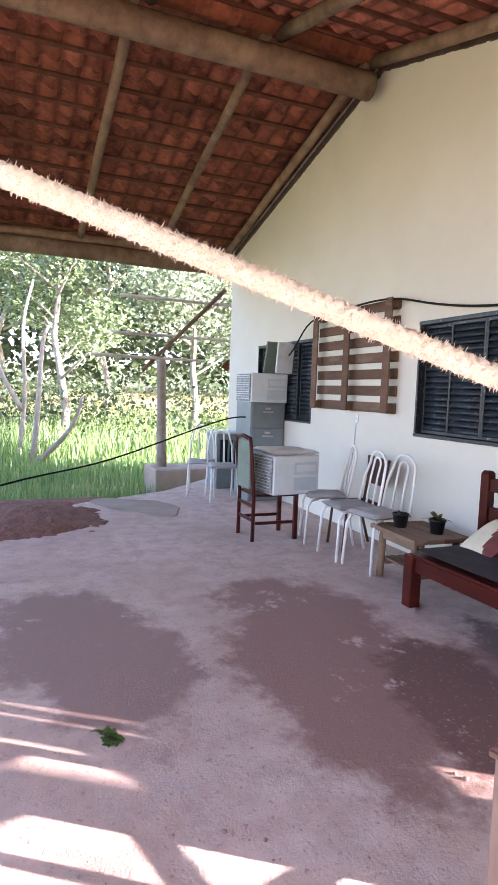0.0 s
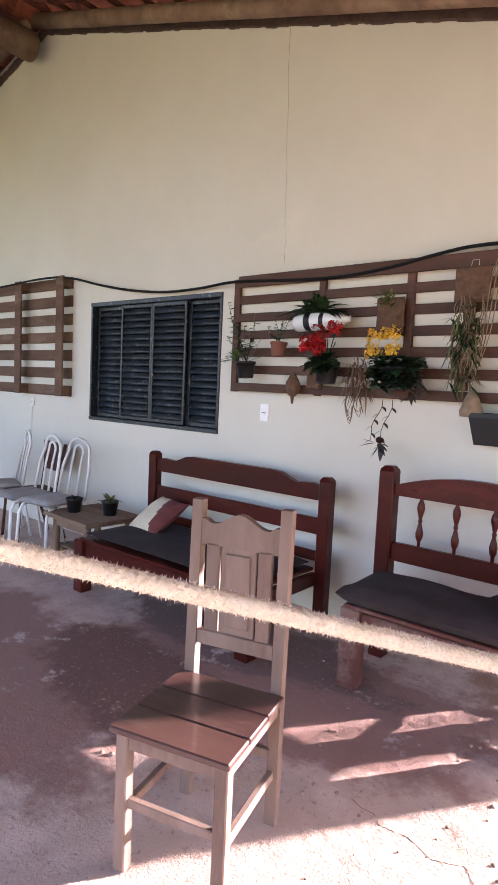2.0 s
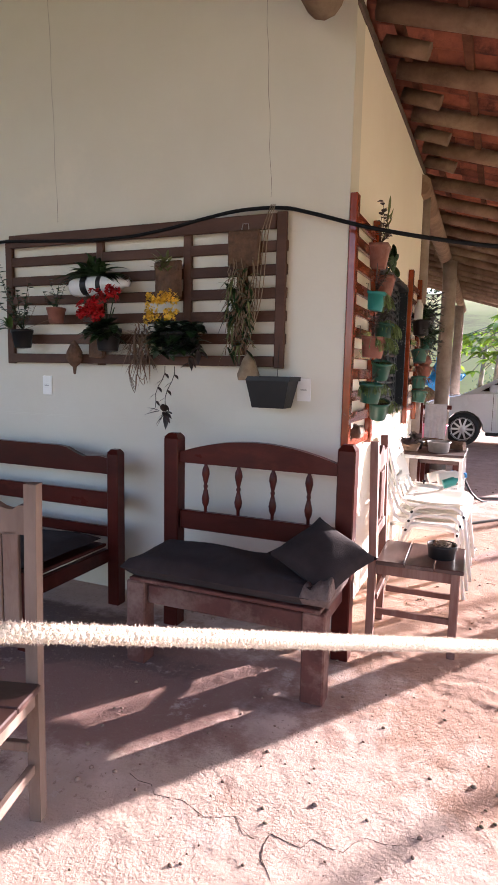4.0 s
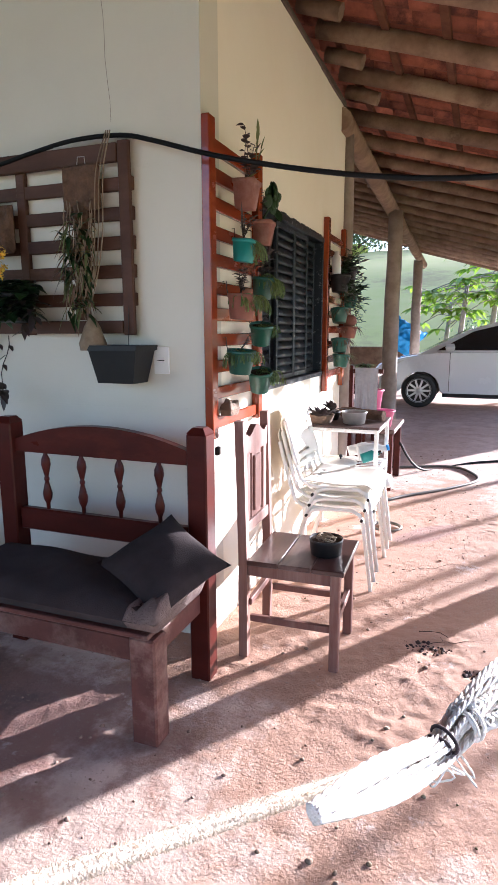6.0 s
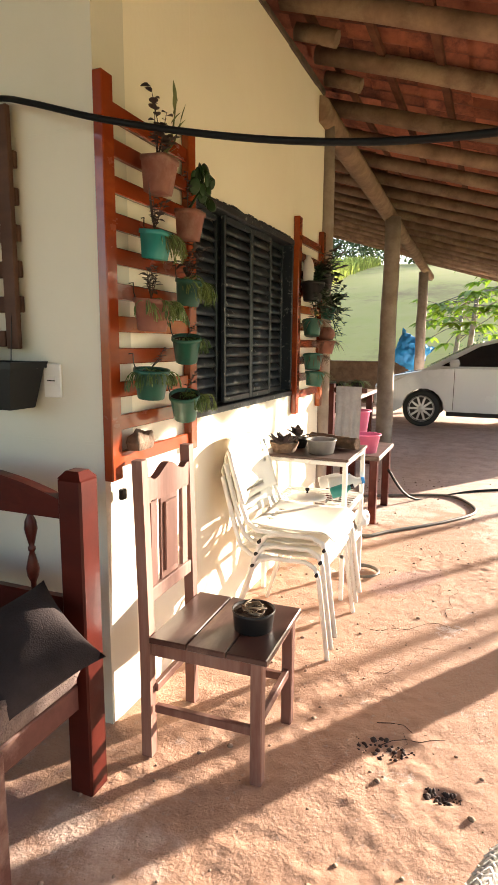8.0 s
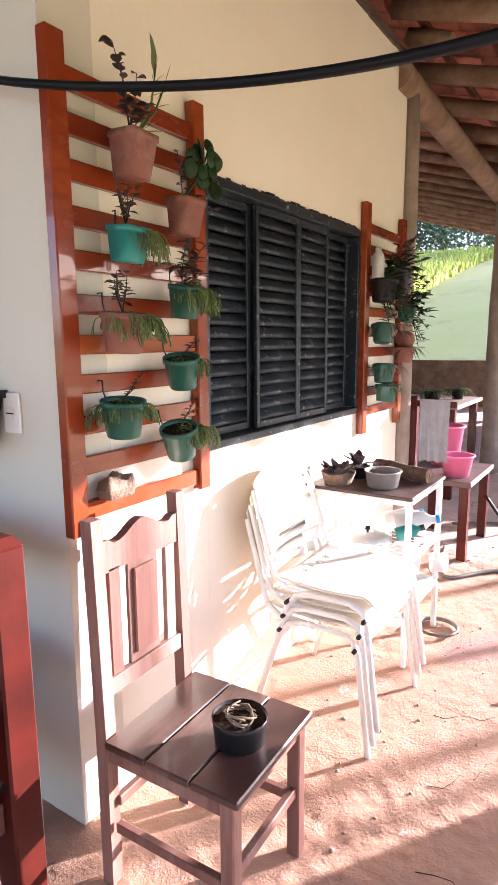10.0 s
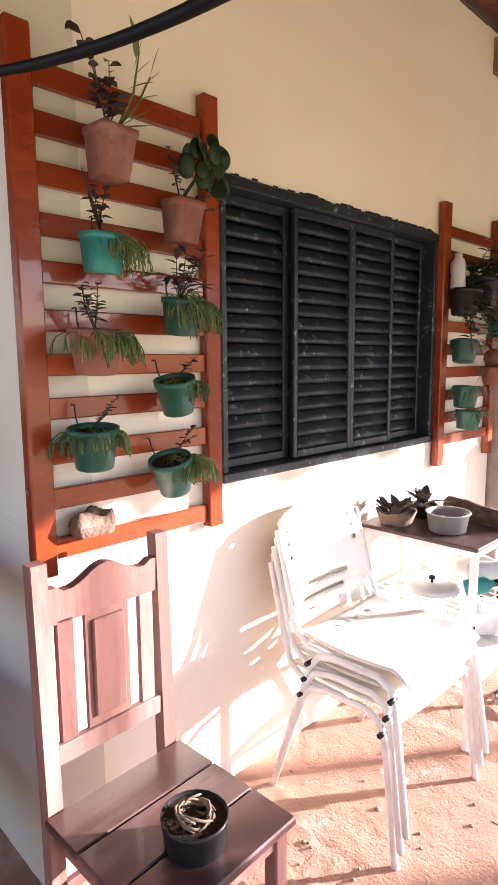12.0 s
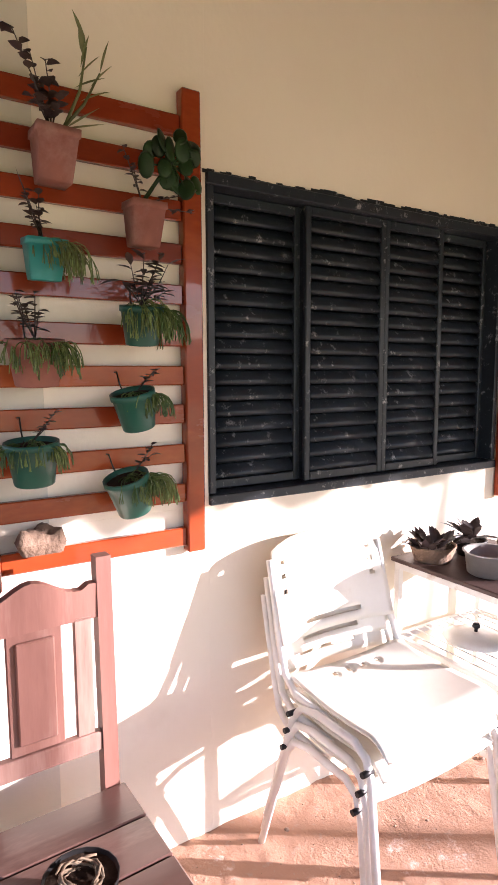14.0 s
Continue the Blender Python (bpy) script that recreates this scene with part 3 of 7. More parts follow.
# clods and pebbles strewn over the sunny floor
g = Geo()
for i in range(3200):
    x, y = RND.uniform(-1.5, 2.4), RND.uniform(0.4, 9.0)
    if x < WALL_B + 0.03 and y > WALL_A - 0.03:
        continue
    s = 0.002 + 0.0105 * RND.random() ** 5
    g.lathe([(0.0005, s * 0.8), (s * 0.7, s * 0.55), (s, 0.0), (s * 0.9, -0.002)], 6, pose(x, y, floor_z(x, y), RND.uniform(-12, 12), RND.uniform(-12, 12), RND.uniform(0, 360)) @ Matrix.Diagonal((1, RND.uniform(0.6, 1.2), 1, 1)))
tagged(new("pebbles", g.mesh("pebbles", YARD)), "small clods and pebbles strewn over the dusty floor", "pebbles", kind="stuff")
g = Geo()
wd = random.Random(3)
for k in range(60):
    a = wd.uniform(0, 6.28)
    g.leaf((-2.06 + wd.uniform(-0.05, 0.05), 1.10 + wd.uniform(-0.03, 0.03), 0.0), (math.cos(a), math.sin(a), wd.uniform(0.1, 0.8)), wd.uniform(0.025, 0.055), 0.018, 0.4, 3)
single("weed", g, LEAF, "small green weed sprouting from the floor", "weed")
# cracks in the concrete
g = Geo()
def crack(x, y, a, length, w):
    pts = []
    for k in range(int(length / 0.05) + 2):
        pts.append((x, y, floor_z(x, y) + 0.0004))
        a0 = a + RND.uniform(-0.8, 0.8)
        x, y = x + 0.05 * math.cos(a0), y + 0.05 * math.sin(a0)
    g.tube(pts, [w * (1 - 0.7 * i / len(pts)) for i in range(len(pts))], 4)
for c in ((-0.54, 2.73, -0.1, 0.56, 0.0012), (0.0, 2.68, -1.4, 0.3, 0.0010), (0.0, 2.68, 0.4, 0.6, 0.0009), (0.55, 5.3, 0.2, 0.5, 0.0011), (0.65, 4.9, 0.9, 0.5, 0.001), (0.9, 5.6, 1.4, 0.6, 0.0012), (0.75, 4.45, 0.4, 0.2, 0.002), (0.72, 4.55, -0.4, 0.18, 0.002), (0.8, 4.4, 1.6, 0.15, 0.002)):
    crack(*c)
single("floor_crack", g, CRACK, "thin dark cracks in the worn concrete", "crack", kind="structure")
for k, (x, y, rx, ry) in enumerate(((0.77, 4.42, 0.12, 0.06), (0.98, 4.26, 0.06, 0.035))):
    g = Geo()
    for i in range(90):
        a, r = RND.uniform(0, 6.28), RND.random() ** 0.5
        s = 0.003 + 0.011 * RND.random() ** 3
        g.lathe([(0.0005, s), (s * 0.8, s * 0.5), (s, -0.001)], 6, pose(x + rx * r * math.cos(a), y + ry * r * math.sin(a), floor_z(x + rx * r * math.cos(a), y + ry * r * math.sin(a)) - 0.002, RND.uniform(-25, 25), 0, RND.uniform(0, 360)) @ Matrix.Diagonal((1, RND.uniform(0.5, 1.1), 1, 1)))
    tagged(new("broken_concrete", g.mesh("broken_concrete", CRACK)), "dark crumbled hollow in the concrete floor", "rubble", kind="stuff")

g = Geo()
ramp = [(9.3, 0.004), (9.8, 0.018), (10.6, 0.05), (11.1, 0.068), (11.6, 0.075), (17.4, 0.075)]
ax_ = [-9.3 + 0.9 * i for i in range(15)]
g.add([(x, y, z) for y, z in ramp for x in ax_], [(j * 15 + i, j * 15 + i + 1, (j + 1) * 15 + i + 1, (j + 1) * 15 + i) for j in range(5) for i in range(14)], True)
g.add([(-9.3, 17.4, 0.075), (3.3, 17.4, 0.075), (3.3, 17.4, -0.4), (-9.3, 17.4, -0.4)], [(0, 1, 2, 3)])
single("pavement", g, CONCRETE, "compacted earth yard rising towards the parked car", "yard", kind="structure")

# ground to the horizon, lower than the slab, with a grassy rise far behind
g = Geo()
def steps(lo, hi):
    out, s = [0.0], 1.0
    while out[-1] < hi:
        out.append(out[-1] + s)
        s *= 1.16
    neg, s = [0.0], 1.0
    while neg[-1] > lo:
        neg.append(neg[-1] - s)
        s *= 1.16
    return sorted(set(neg + out))
def ground_z(x, y):
    far = max(0.0, y - 23)
    west = max(0.0, -x - 16)
    return -0.3 + 16 * (1 - math.exp(-far / 45)) + 2.2 * (1 - math.exp(-west / 18)) + 0.06 * math.sin(x * 0.7) * math.cos(y * 0.5)
xs, ys = [x - 3 for x in steps(-600, 600)], [y + 5 for y in steps(-600, 600)]
g.add([(x, y, ground_z(x, y) - (0.15 if -10 < x < 4.5 and -6 < y < 18.5 else 0)) for y in ys for x in xs], [(j * len(xs) + i, j * len(xs) + i + 1, (j + 1) * len(xs) + i + 1, (j + 1) * len(xs) + i) for j in range(len(ys) - 1) for i in range(len(xs) - 1)], True)
single("ground", g, GROUND, "grassy ground rising gently to distant woods", "ground", kind="structure")


# ---- roof ----
def log(geo, p, q, r0, r1, seg=10, n=7, wob=0.05):
    p, q = Vector(p), Vector(q)
    pts = []
    for i in range(n + 1):
        c = p.lerp(q, i / n)
        if 0 < i < n:
            c += Vector((RND.uniform(-1, 1), RND.uniform(-1, 1), RND.uniform(-1, 1))) * r0 * wob * 1.5
        pts.append(c)
    return geo.tube(pts, [r0 + (r1 - r0) * i / n for i in range(n + 1)], seg, True, wob * 0.6)


roof = thing("roof", "clay-tiled veranda roof on rough log rafters", "roof", kind="structure")
g = log(Geo(), (RIDGE_X - 0.05, ROOF_Y0, 4.44), (RIDGE_X - 0.05, 4.03, 4.46), 0.12, 0.13, 12)
part("ridge_beam", g, LOG, roof)
g = log(Geo(), (-0.31, ROOF_Y0, 3.06), (-0.31, 3.98, 3.09), 0.085, 0.095, 12)
part("wall_plate", g, LOG, roof)
g = log(Geo(), (-0.21, 6.72, 3.03), (-0.38, 16.4, 2.90), 0.09, 0.08, 12, 12)
part("wall_plate", g, LOG, roof)
g = log(Geo(), (-8.95, ROOF_Y0, 3.38), (-8.95, 4.12, 3.42), 0.12, 0.12, 10)
part("eave_beam", g, LOG, roof)
part("eave_plate", log(Geo(), (-9.0, ROOF_Y0, 3.565), (-9.0, 4.12, 3.60), 0.075, 0.075, 8), LOG, roof)
g = log(Geo(), (2.55, ROOF_Y0, 2.28), (2.55, 17, 2.28), 0.09, 0.09, 10, 12)
part("eave_beam", g, LOG, roof)
for y in (-1.9, -0.7, 0.5, 1.7, 2.9, 3.98):
    part("rafter", log(Geo(), (RIDGE_X, y, roof_z(RIDGE_X) - 0.12), (EAVE_L + 0.1, y + 0.05, roof_z(EAVE_L + 0.1) - 0.11), 0.055, 0.05, 8), LOG, roof)
for y in (-1.9, -0.7, 0.5, 1.7, 2.9, 3.9):
    part("rafter", log(Geo(), (RIDGE_X, y + 0.12, roof_z(RIDGE_X) - 0.12), (EAVE_R - 0.05, y + 0.1, roof_z(EAVE_R) - 0.10), 0.065, 0.055, 8, 9), LOG, roof)
for i in range(19):
    y = 4.5 + i * 0.68
    part("rafter", log(Geo(), (-0.55 if y > 6.9 else -0.17, y, roof_z(-0.35) - 0.115), (EAVE_R - 0.05, y + RND.uniform(-0.05, 0.05), roof_z(EAVE_R) - 0.10), 0.062, 0.055, 8, 6), LOG, roof)
    if y > 6.9:
        part("rafter", log(Geo(), (RIDGE_X, y + 0.15, RIDGE_Z - 0.12), (-0.2, y + 0.15, roof_z(-0.2) - 0.115), 0.06, 0.055, 8, 6), LOG, roof)
    elif i < 4:
        # short stub of an inner rafter that shows over the wall
        part("rafter_end", log(Geo(), (-0.19, y + 0.3, roof_z(-0.2) - 0.10), (0.06, y + 0.3, roof_z(0.06) - 0.11), 0.05, 0.05, 8, 2), LOG, roof)
g = Geo()
for side, x_end, sl in ((1, EAVE_R, SLOPE_R), (-1, EAVE_L, SLOPE_L)):
    k = 0
    while True:
        x = RIDGE_X + side * (0.12 + 0.36 * k)
        if (x > EAVE_R - 0.03) if side > 0 else (x < EAVE_L + 0.03):
            break
        y0, y1 = ROOF_Y0, ROOF_Y1
        m = pose(x, 0, roof_z(x) - 0.022, 0, math.degrees(math.atan(sl)) * side, 0)
        part("batten", Geo().box((0, (y0 + y1) / 2, 0), (0.05, y1 - y0, 0.03), 0.003, m), BATTEN, roof)
        k += 1


def tile_shape(geo, x, y, side, sl):
    """One S-shaped clay tile, 0.40 m long, its upper end at x."""
    L, W = 0.40, 0.205
    a = math.atan(sl)
    verts, faces = [], []
    n = 6
    for e in range(2):
        for k in range(n + 1):
            yy = W * k / n
            zz = 0.026 * math.sin(2 * math.pi * k / n) * (1.0 if e == 0 else 1.08) + (0.019 if e else 0.012)
            px, pz = side * (L * e * math.cos(a)), -L * e * math.sin(a)
            verts.append((x + px, y + yy, pz + zz))
    for k in range(n):
        faces.append((k, k + 1, k + n + 2, k + n + 1))
    return geo.add(verts, faces, True)


one_r = tile_shape(Geo(), 0, 0, 1, SLOPE_R).mesh("tile", TILE_ONE)
one_l = tile_shape(Geo(), 0, 0, -1, SLOPE_L).mesh("tile", TILE_ONE)
rest = Geo()
TILE_SPOTS = []
for side, x_end in ((1, EAVE_R), (-1, EAVE_L)):
    k = 0
    while True:
        x = RIDGE_X + side * 0.355 * k
        if (x > x_end - 0.2) if side > 0 else (x < x_end + 0.2):
            break
        for j in range(int((ROOF_Y1 - ROOF_Y0) / 0.2)):
            y = ROOF_Y0 + 0.2 * j
            if side > 0 and -0.2 < x < 1.9 and 3.4 < y < 8.6 and len(TILE_SPOTS) < 150:
                TILE_SPOTS.append((one_r, x, y))
            elif side < 0 and -7.9 < x < -5.2 and 0.4 < y < 4.1 and len(TILE_SPOTS) < 285:
                TILE_SPOTS.append((one_l, x, y))
            else:
                sub = Geo()
                tile_shape(sub, x, y, side, SLOPE_R if side > 0 else SLOPE_L)
                z, j1, j2 = roof_z(x), RND.uniform(-0.006, 0.006), RND.uniform(-0.004, 0.004)
                rest.add([(p[0] + j1, p[1] + j2, p[2] + z) for p in sub.v], sub.f, True)
        k += 1
tagged(part("tiles", rest, TILE, roof), kind="stuff")
g = Geo()
for j in range(50):
    y = ROOF_Y0 + 0.4 * j
    part("ridge_cap", Geo().lathe([(0.13, 0), (0.125, 0.42)], 10, Matrix.Translation((RIDGE_X, y, RIDGE_Z - 0.02)) @ pose(0, 0, 0, -90, 0, 0)), TILE_ONE, roof)


def log_post(x, y, z0, z1, r, label, group="veranda posts"):
    g = Geo()
    pts, rad = [], []
    for i in range(9):
        s = i / 8
        pts.append((x + RND.uniform(-1, 1) * 0.008, y + RND.uniform(-1, 1) * 0.008, z0 + (z1 - z0) * s))
        rad.append(r * (1.08 - 0.16 * s))
    g.tube(pts, rad, 12, True, 0.03)
    return single("log_post", g, POST, label, "post", group)


log_post(-0.20, 10.0, 0.02, 2.93, 0.10, "grey weathered log post under the side beam")
log_post(-0.37, 15.0, 0.05, 2.86, 0.10, "grey weathered log post near the parked car")
log_post(-0.19, 6.945, -0.02, 3.0, 0.055, "thin grey post at the end of the house wall")
for y in (-1.5, 2.6, 7.2, 11.6, 15.6):
    log_post(2.55, y, -0.02 if y < 9 else 0.05, 2.24, 0.105, "rough log post under the low eave")
for y in (-2.0,):
    log_post(-0.31, y, -0.02, 2.93, 0.10, "rough log post under the front beam")
    log_post(RIDGE_X, y, -0.02, 4.3, 0.11, "tall log post under the ridge beam")
    log_post(-8.95, y, -0.4, 3.22, 0.10, "log post under the far eave beam")


# ---- louvred steel windows ----
def louvre_window(name, u0, u1, z0, z1, put, label, widths, slats, open_frac=35):
    """put(u, d, z): a point of the wall, d metres out of its face."""
    w = thing(name, label, "window", kind="structure")
    def bar(nm, a, b, d0, d1, c, e, parent, mat=STEEL_DARK):
        g = Geo()
        p, q = put(a, d0, c), put(b, d1, e)
        g.span([min(i, j) for i, j in zip(p, q)], [max(i, j) for i, j in zip(p, q)], 0.003)
        return part(nm, g, mat, parent)
    f = 0.035
    bar("window_frame", u0, u1, -0.11, 0.012, z1 - f, z1, w)
    bar("window_frame", u0, u1, -0.11, 0.014, z0, z0 + f * 0.9, w)
    bar("window_frame", u0, u0 + f * 0.7, -0.11, 0.008, z0 + f, z1 - f, w)
    bar("window_frame", u1 - f * 0.7, u1, -0.11, 0.008, z0 + f, z1 - f, w)
    us = [u0 + f * 0.7]
    for k in widths:
        us.append(us[-1] + k * (u1 - u0 - 1.4 * f))
    for i, (a, b) in enumerate(zip(us, us[1:])):
        back = -0.055 if i in (0, len(widths) - 1) else -0.02
        leaf = thing("panel", "", "")
        leaf.parent = w
        del_keys = [k for k in ("label", "category") if k in leaf]
        for k in del_keys:
            del leaf[k]
        st = 0.022
        bar("stile", a, a + st, back - 0.02, back, z0 + f, z1 - f, leaf)
        bar("stile", b - st, b, back - 0.02, back + 0.001, z0 + f, z1 - f, leaf)
        bar("rail", a + st, b - st, back - 0.02, back, z1 - f - 0.03, z1 - f, leaf)
        bar("rail", a + st, b - st, back - 0.02, back, z0 + f, z0 + f + 0.03, leaf)
        lo, hi = z0 + f + 0.03, z1 - f - 0.03
        step = (hi - lo) / slats
        g = Geo()
        c0 = put(0, 0, 0)
        prof = [(-0.026, step * 1.02), (-0.017, 0.86 * step), (-0.008, 0.62 * step), (-0.001, 0.36 * step), (0.001, 0.16 * step), (-0.003, 0.03 * step), (-0.012, -0.02 * step), (-0.014, 0.02 * step), (-0.006, 0.2 * step)]
        ua, ub = a + st, b - st
        verts = [put(u, back - 0.004 + d, z) for u in (ua, ub) for d, z in prof]
        n = len(prof)
        g.add(verts, [tuple(range(n)), tuple(range(2 * n - 1, n - 1, -1))] + [(k, k + n, (k + 1) % n + n, (k + 1) % n) for k in range(n)])
        g.s = [False, False] + [True] * n
        me = g.mesh("slat", STEEL_DARK)
        for s in range(slats):
            ob = new("slat", me)
            ob.parent = leaf
            ob.location = (0, 0, lo + s * step)
        bar("backing", a, b, back - 0.05, back - 0.04, z0 + f, z1 - f, leaf)
    return w


on_a = lambda u, d, z: (u, WALL_A - d, z)
on_b = lambda u, d, z: (WALL_B + d, u, z)
louvre_window("window_1", *WIN_A, on_a, "dark grey louvred steel window, closed, in white wall", (0.24, 0.26, 0.26, 0.24), 17)
louvre_window("window_2", *WIN_B, on_b, "dark grey louvred steel window with sliding panels, paint-flecked", (0.27, 0.27, 0.23, 0.23), 17)
louvre_window("window_3", *WIN_C, on_a, "dark louvred steel window partly hidden by stored things", (0.25, 0.25, 0.25, 0.25), 17)


# dark paint brushed unevenly past the frame of the side window
g = Geo()
sm = random.Random(31)
u, lift = WIN_B[0] - 0.01, 0.012
while u < WIN_B[1]:
    du = sm.uniform(0.015, 0.04)
    lift = min(0.017, max(0.002, lift + sm.uniform(-0.007, 0.007)))
    g.span((WALL_B + 0.0005, u, WIN_B[3] - 0.004), (WALL_B + 0.003, u + du, WIN_B[3] + lift), 0.0008)
    u += du
single("trim", g, STEEL_DARK, "dark paint smeared on the wall over the window", "trim", kind="structure")


# ---- outdoor lean-to skeleton ----
lean = thing("lean_to_frame", "bare pole skeleton of an outdoor lean-to", "pole frame")
part("post", log(Geo(), (-9.35, 3.15, 0.1), (-9.4, 3.12, 1.9), 0.085, 0.075, 10), POST, lean)
part("rafter", log(Geo(), (-9.62, 2.85, 1.72), (-9.25, 4.15, 3.12), 0.035, 0.035, 8), LOG, lean)
for z, y1, y0 in ((1.93, 3.9, 2.0), (2.30, 4.5, 2.35), (2.90, 4.6, 2.45)):
    part("pole", log(Geo(), (-9.55, y0, z + 0.02), (-9.45, y1, z), 0.03, 0.026, 6), PALE_POLE, lean)
g = Geo()
g.span((-9.75, 2.95, -0.45), (-8.95, 4.1, 0.14), 0.02)
single("low_wall", g, SLAB, "low rough concrete block wall under the pole", "low wall")
g = Geo()
for k in range(4):
    tile_shape(g, -9.5 + 0.0, 4.3 + 0.2 * k, -1, 0.4)
single("tile_stack", Geo().add([(x, y, z + 1.95) for x, y, z in g.v], g.f, True), TILE, "small scrap of clay tile roofing on poles", "roof tiles")


# ---- wooden dining chairs ----
def dining_chair(m, frame_mat, seat_mat, label, slat_back=False, w=0.38, d=0.42):
    """Local axes: the chair faces -y, its back is at +y."""
    c = thing("dining_chair", label, "chair", "wooden dining chairs", m)
    sh, top = 0.455, 1.05
    lg = 0.038
    for sx in (-1, 1):
        g = Geo()
        # back leg and upright in one slightly raked post
        x = sx * (w / 2 - lg / 2)
        pts = [(0.0, 0.0), (0.0, 0.46), (0.008, 0.80), (0.015, top)]
        out = [(y0 + d / 2 - lg / 2, z) for y0, z in pts] + [(y0 + d / 2 + lg / 2, z) for y0, z in reversed(pts)]
        n = len(out)
        g.add([(x - lg / 2, y, z) for y, z in out] + [(x + lg / 2, y, z) for y, z in out], [tuple(range(n)), tuple(range(2 * n - 1, n - 1, -1))] + [(i, i + n, (i + 1) % n + n, (i + 1) % n) for i in range(n)])
        part("back_post", g, frame_mat, c)
        g = Geo()
        g.span((x - 0.02, -d / 2, 0), (x + 0.02, -d / 2 + 0.04, sh - 0.02), 0.004)
        part("leg", g, frame_mat, c)
        g = Geo()
        g.span((x - 0.011, -d / 2 + 0.03, 0.17), (x + 0.011, d / 2 - 0.03, 0.20), 0.003)
        part("stretcher", g, frame_mat, c)
        g = Geo()
        g.span((x - 0.012, -d / 2 + 0.03, sh - 0.075), (x + 0.012, d / 2 - 0.02, sh - 0.022), 0.003)
        part("apron", g, frame_mat, c)
    for y, z in ((-d / 2 + 0.02, 0.215), (d / 2 - 0.02, 0.25)):
        g = Geo()
        g.span((-w / 2 + 0.03, y - 0.011, z - 0.015), (w / 2 - 0.03, y + 0.011, z + 0.015), 0.003)
        part("stretcher", g, frame_mat, c)
    g = Geo()
    g.span((-w / 2 + 0.02, -d / 2 + 0.008, sh - 0.075), (w / 2 - 0.02, -d / 2 + 0.03, sh - 0.022), 0.003)
    part("apron", g, frame_mat, c)
    for k in range(3):
        y0 = -d / 2 - 0.02 + k * (d - 0.0) / 3
        g = Geo()
        g.span((-w / 2 - 0.012, y0 + 0.0015, sh - 0.022), (w / 2 + 0.012, y0 + d / 3 - 0.0015, sh), 0.004)
        part("seat_board", g, seat_mat, c)
    # scalloped top rail
    out = [(-w / 2 + lg, 0.90), (w / 2 - lg, 0.90)]
    for k in range(17):
        s = 1 - 2 * k / 16
        out.append((s * (w / 2 - lg), 0.975 + 0.04 * (0.5 + 0.5 * math.cos(min(1, abs(s) * 1.5) * math.pi)) + (0.012 if abs(s) > 0.8 else 0)))
    back = d / 2 + 0.01
    part("top_rail", Geo().prism(out, back - 0.014, back + 0.014), frame_mat, c)
    g = Geo()
    g.span((-w / 2 + lg, d / 2 - 0.012, 0.555), (w / 2 - lg, d / 2 + 0.012, 0.605), 0.003)
    part("lower_rail", g, frame_mat, c)
    if slat_back:
        for x, ww in ((-0.115, 0.045), (0.115, 0.045)):
            g = Geo()
            g.span((x - ww / 2, d / 2 - 0.004, 0.60), (x + ww / 2, d / 2 + 0.012, 0.91), 0.003)
            part("back_slat", g, frame_mat, c)
    else:
        for x, ww in ((-0.095, 0.05), (0.095, 0.05)):
            g = Geo()
            g.span((x - ww / 2, d / 2 - 0.004, 0.60), (x + ww / 2, d / 2 + 0.014, 0.91), 0.003)
            part("back_slat", g, frame_mat, c)
    g = Geo()
    g.span((-0.064, d / 2 + 0.0, 0.60), (0.064, d / 2 + 0.010, 0.91), 0.003)
    g.span((-0.045, d / 2 - 0.010, 0.63), (0.045, d / 2 + 0.002, 0.88), 0.007)
    part("back_panel", g, frame_mat, c)
    return c


dining_chair(pose(-0.785, 2.21, 0, 0, 0, 15), PALE_WOOD, SEAT_WOOD, "weathered wooden dining chair with worn plank seat", w=0.36, d=0.40)
dining_chair(pose(0.215, 4.25, 0, 0, 0, 92), WEATHERED_RED, SEAT_WOOD, "reddish wooden dining chair with carved panel back", True)


# ---- wooden benches ----
def bench_posts(b, xs, y, size, top, mat):
    for x in xs:
        g = Geo()
        g.span((x - size / 2, y - size / 2, 0), (x + size / 2, y + size / 2, top), 0.006)
        g.add([(x + size / 2 * sx * f, y + size / 2 * sy * f, z) for f, z in ((0.96, top), (0.55, top + 0.022)) for sx, sy in ((-1, -1), (1, -1), (1, 1), (-1, 1))], [(0, 1, 5, 4), (1, 2, 6, 5), (2, 3, 7, 6), (3, 0, 4, 7), (4, 5, 6, 7)])
        part("back_post", g, mat, b)


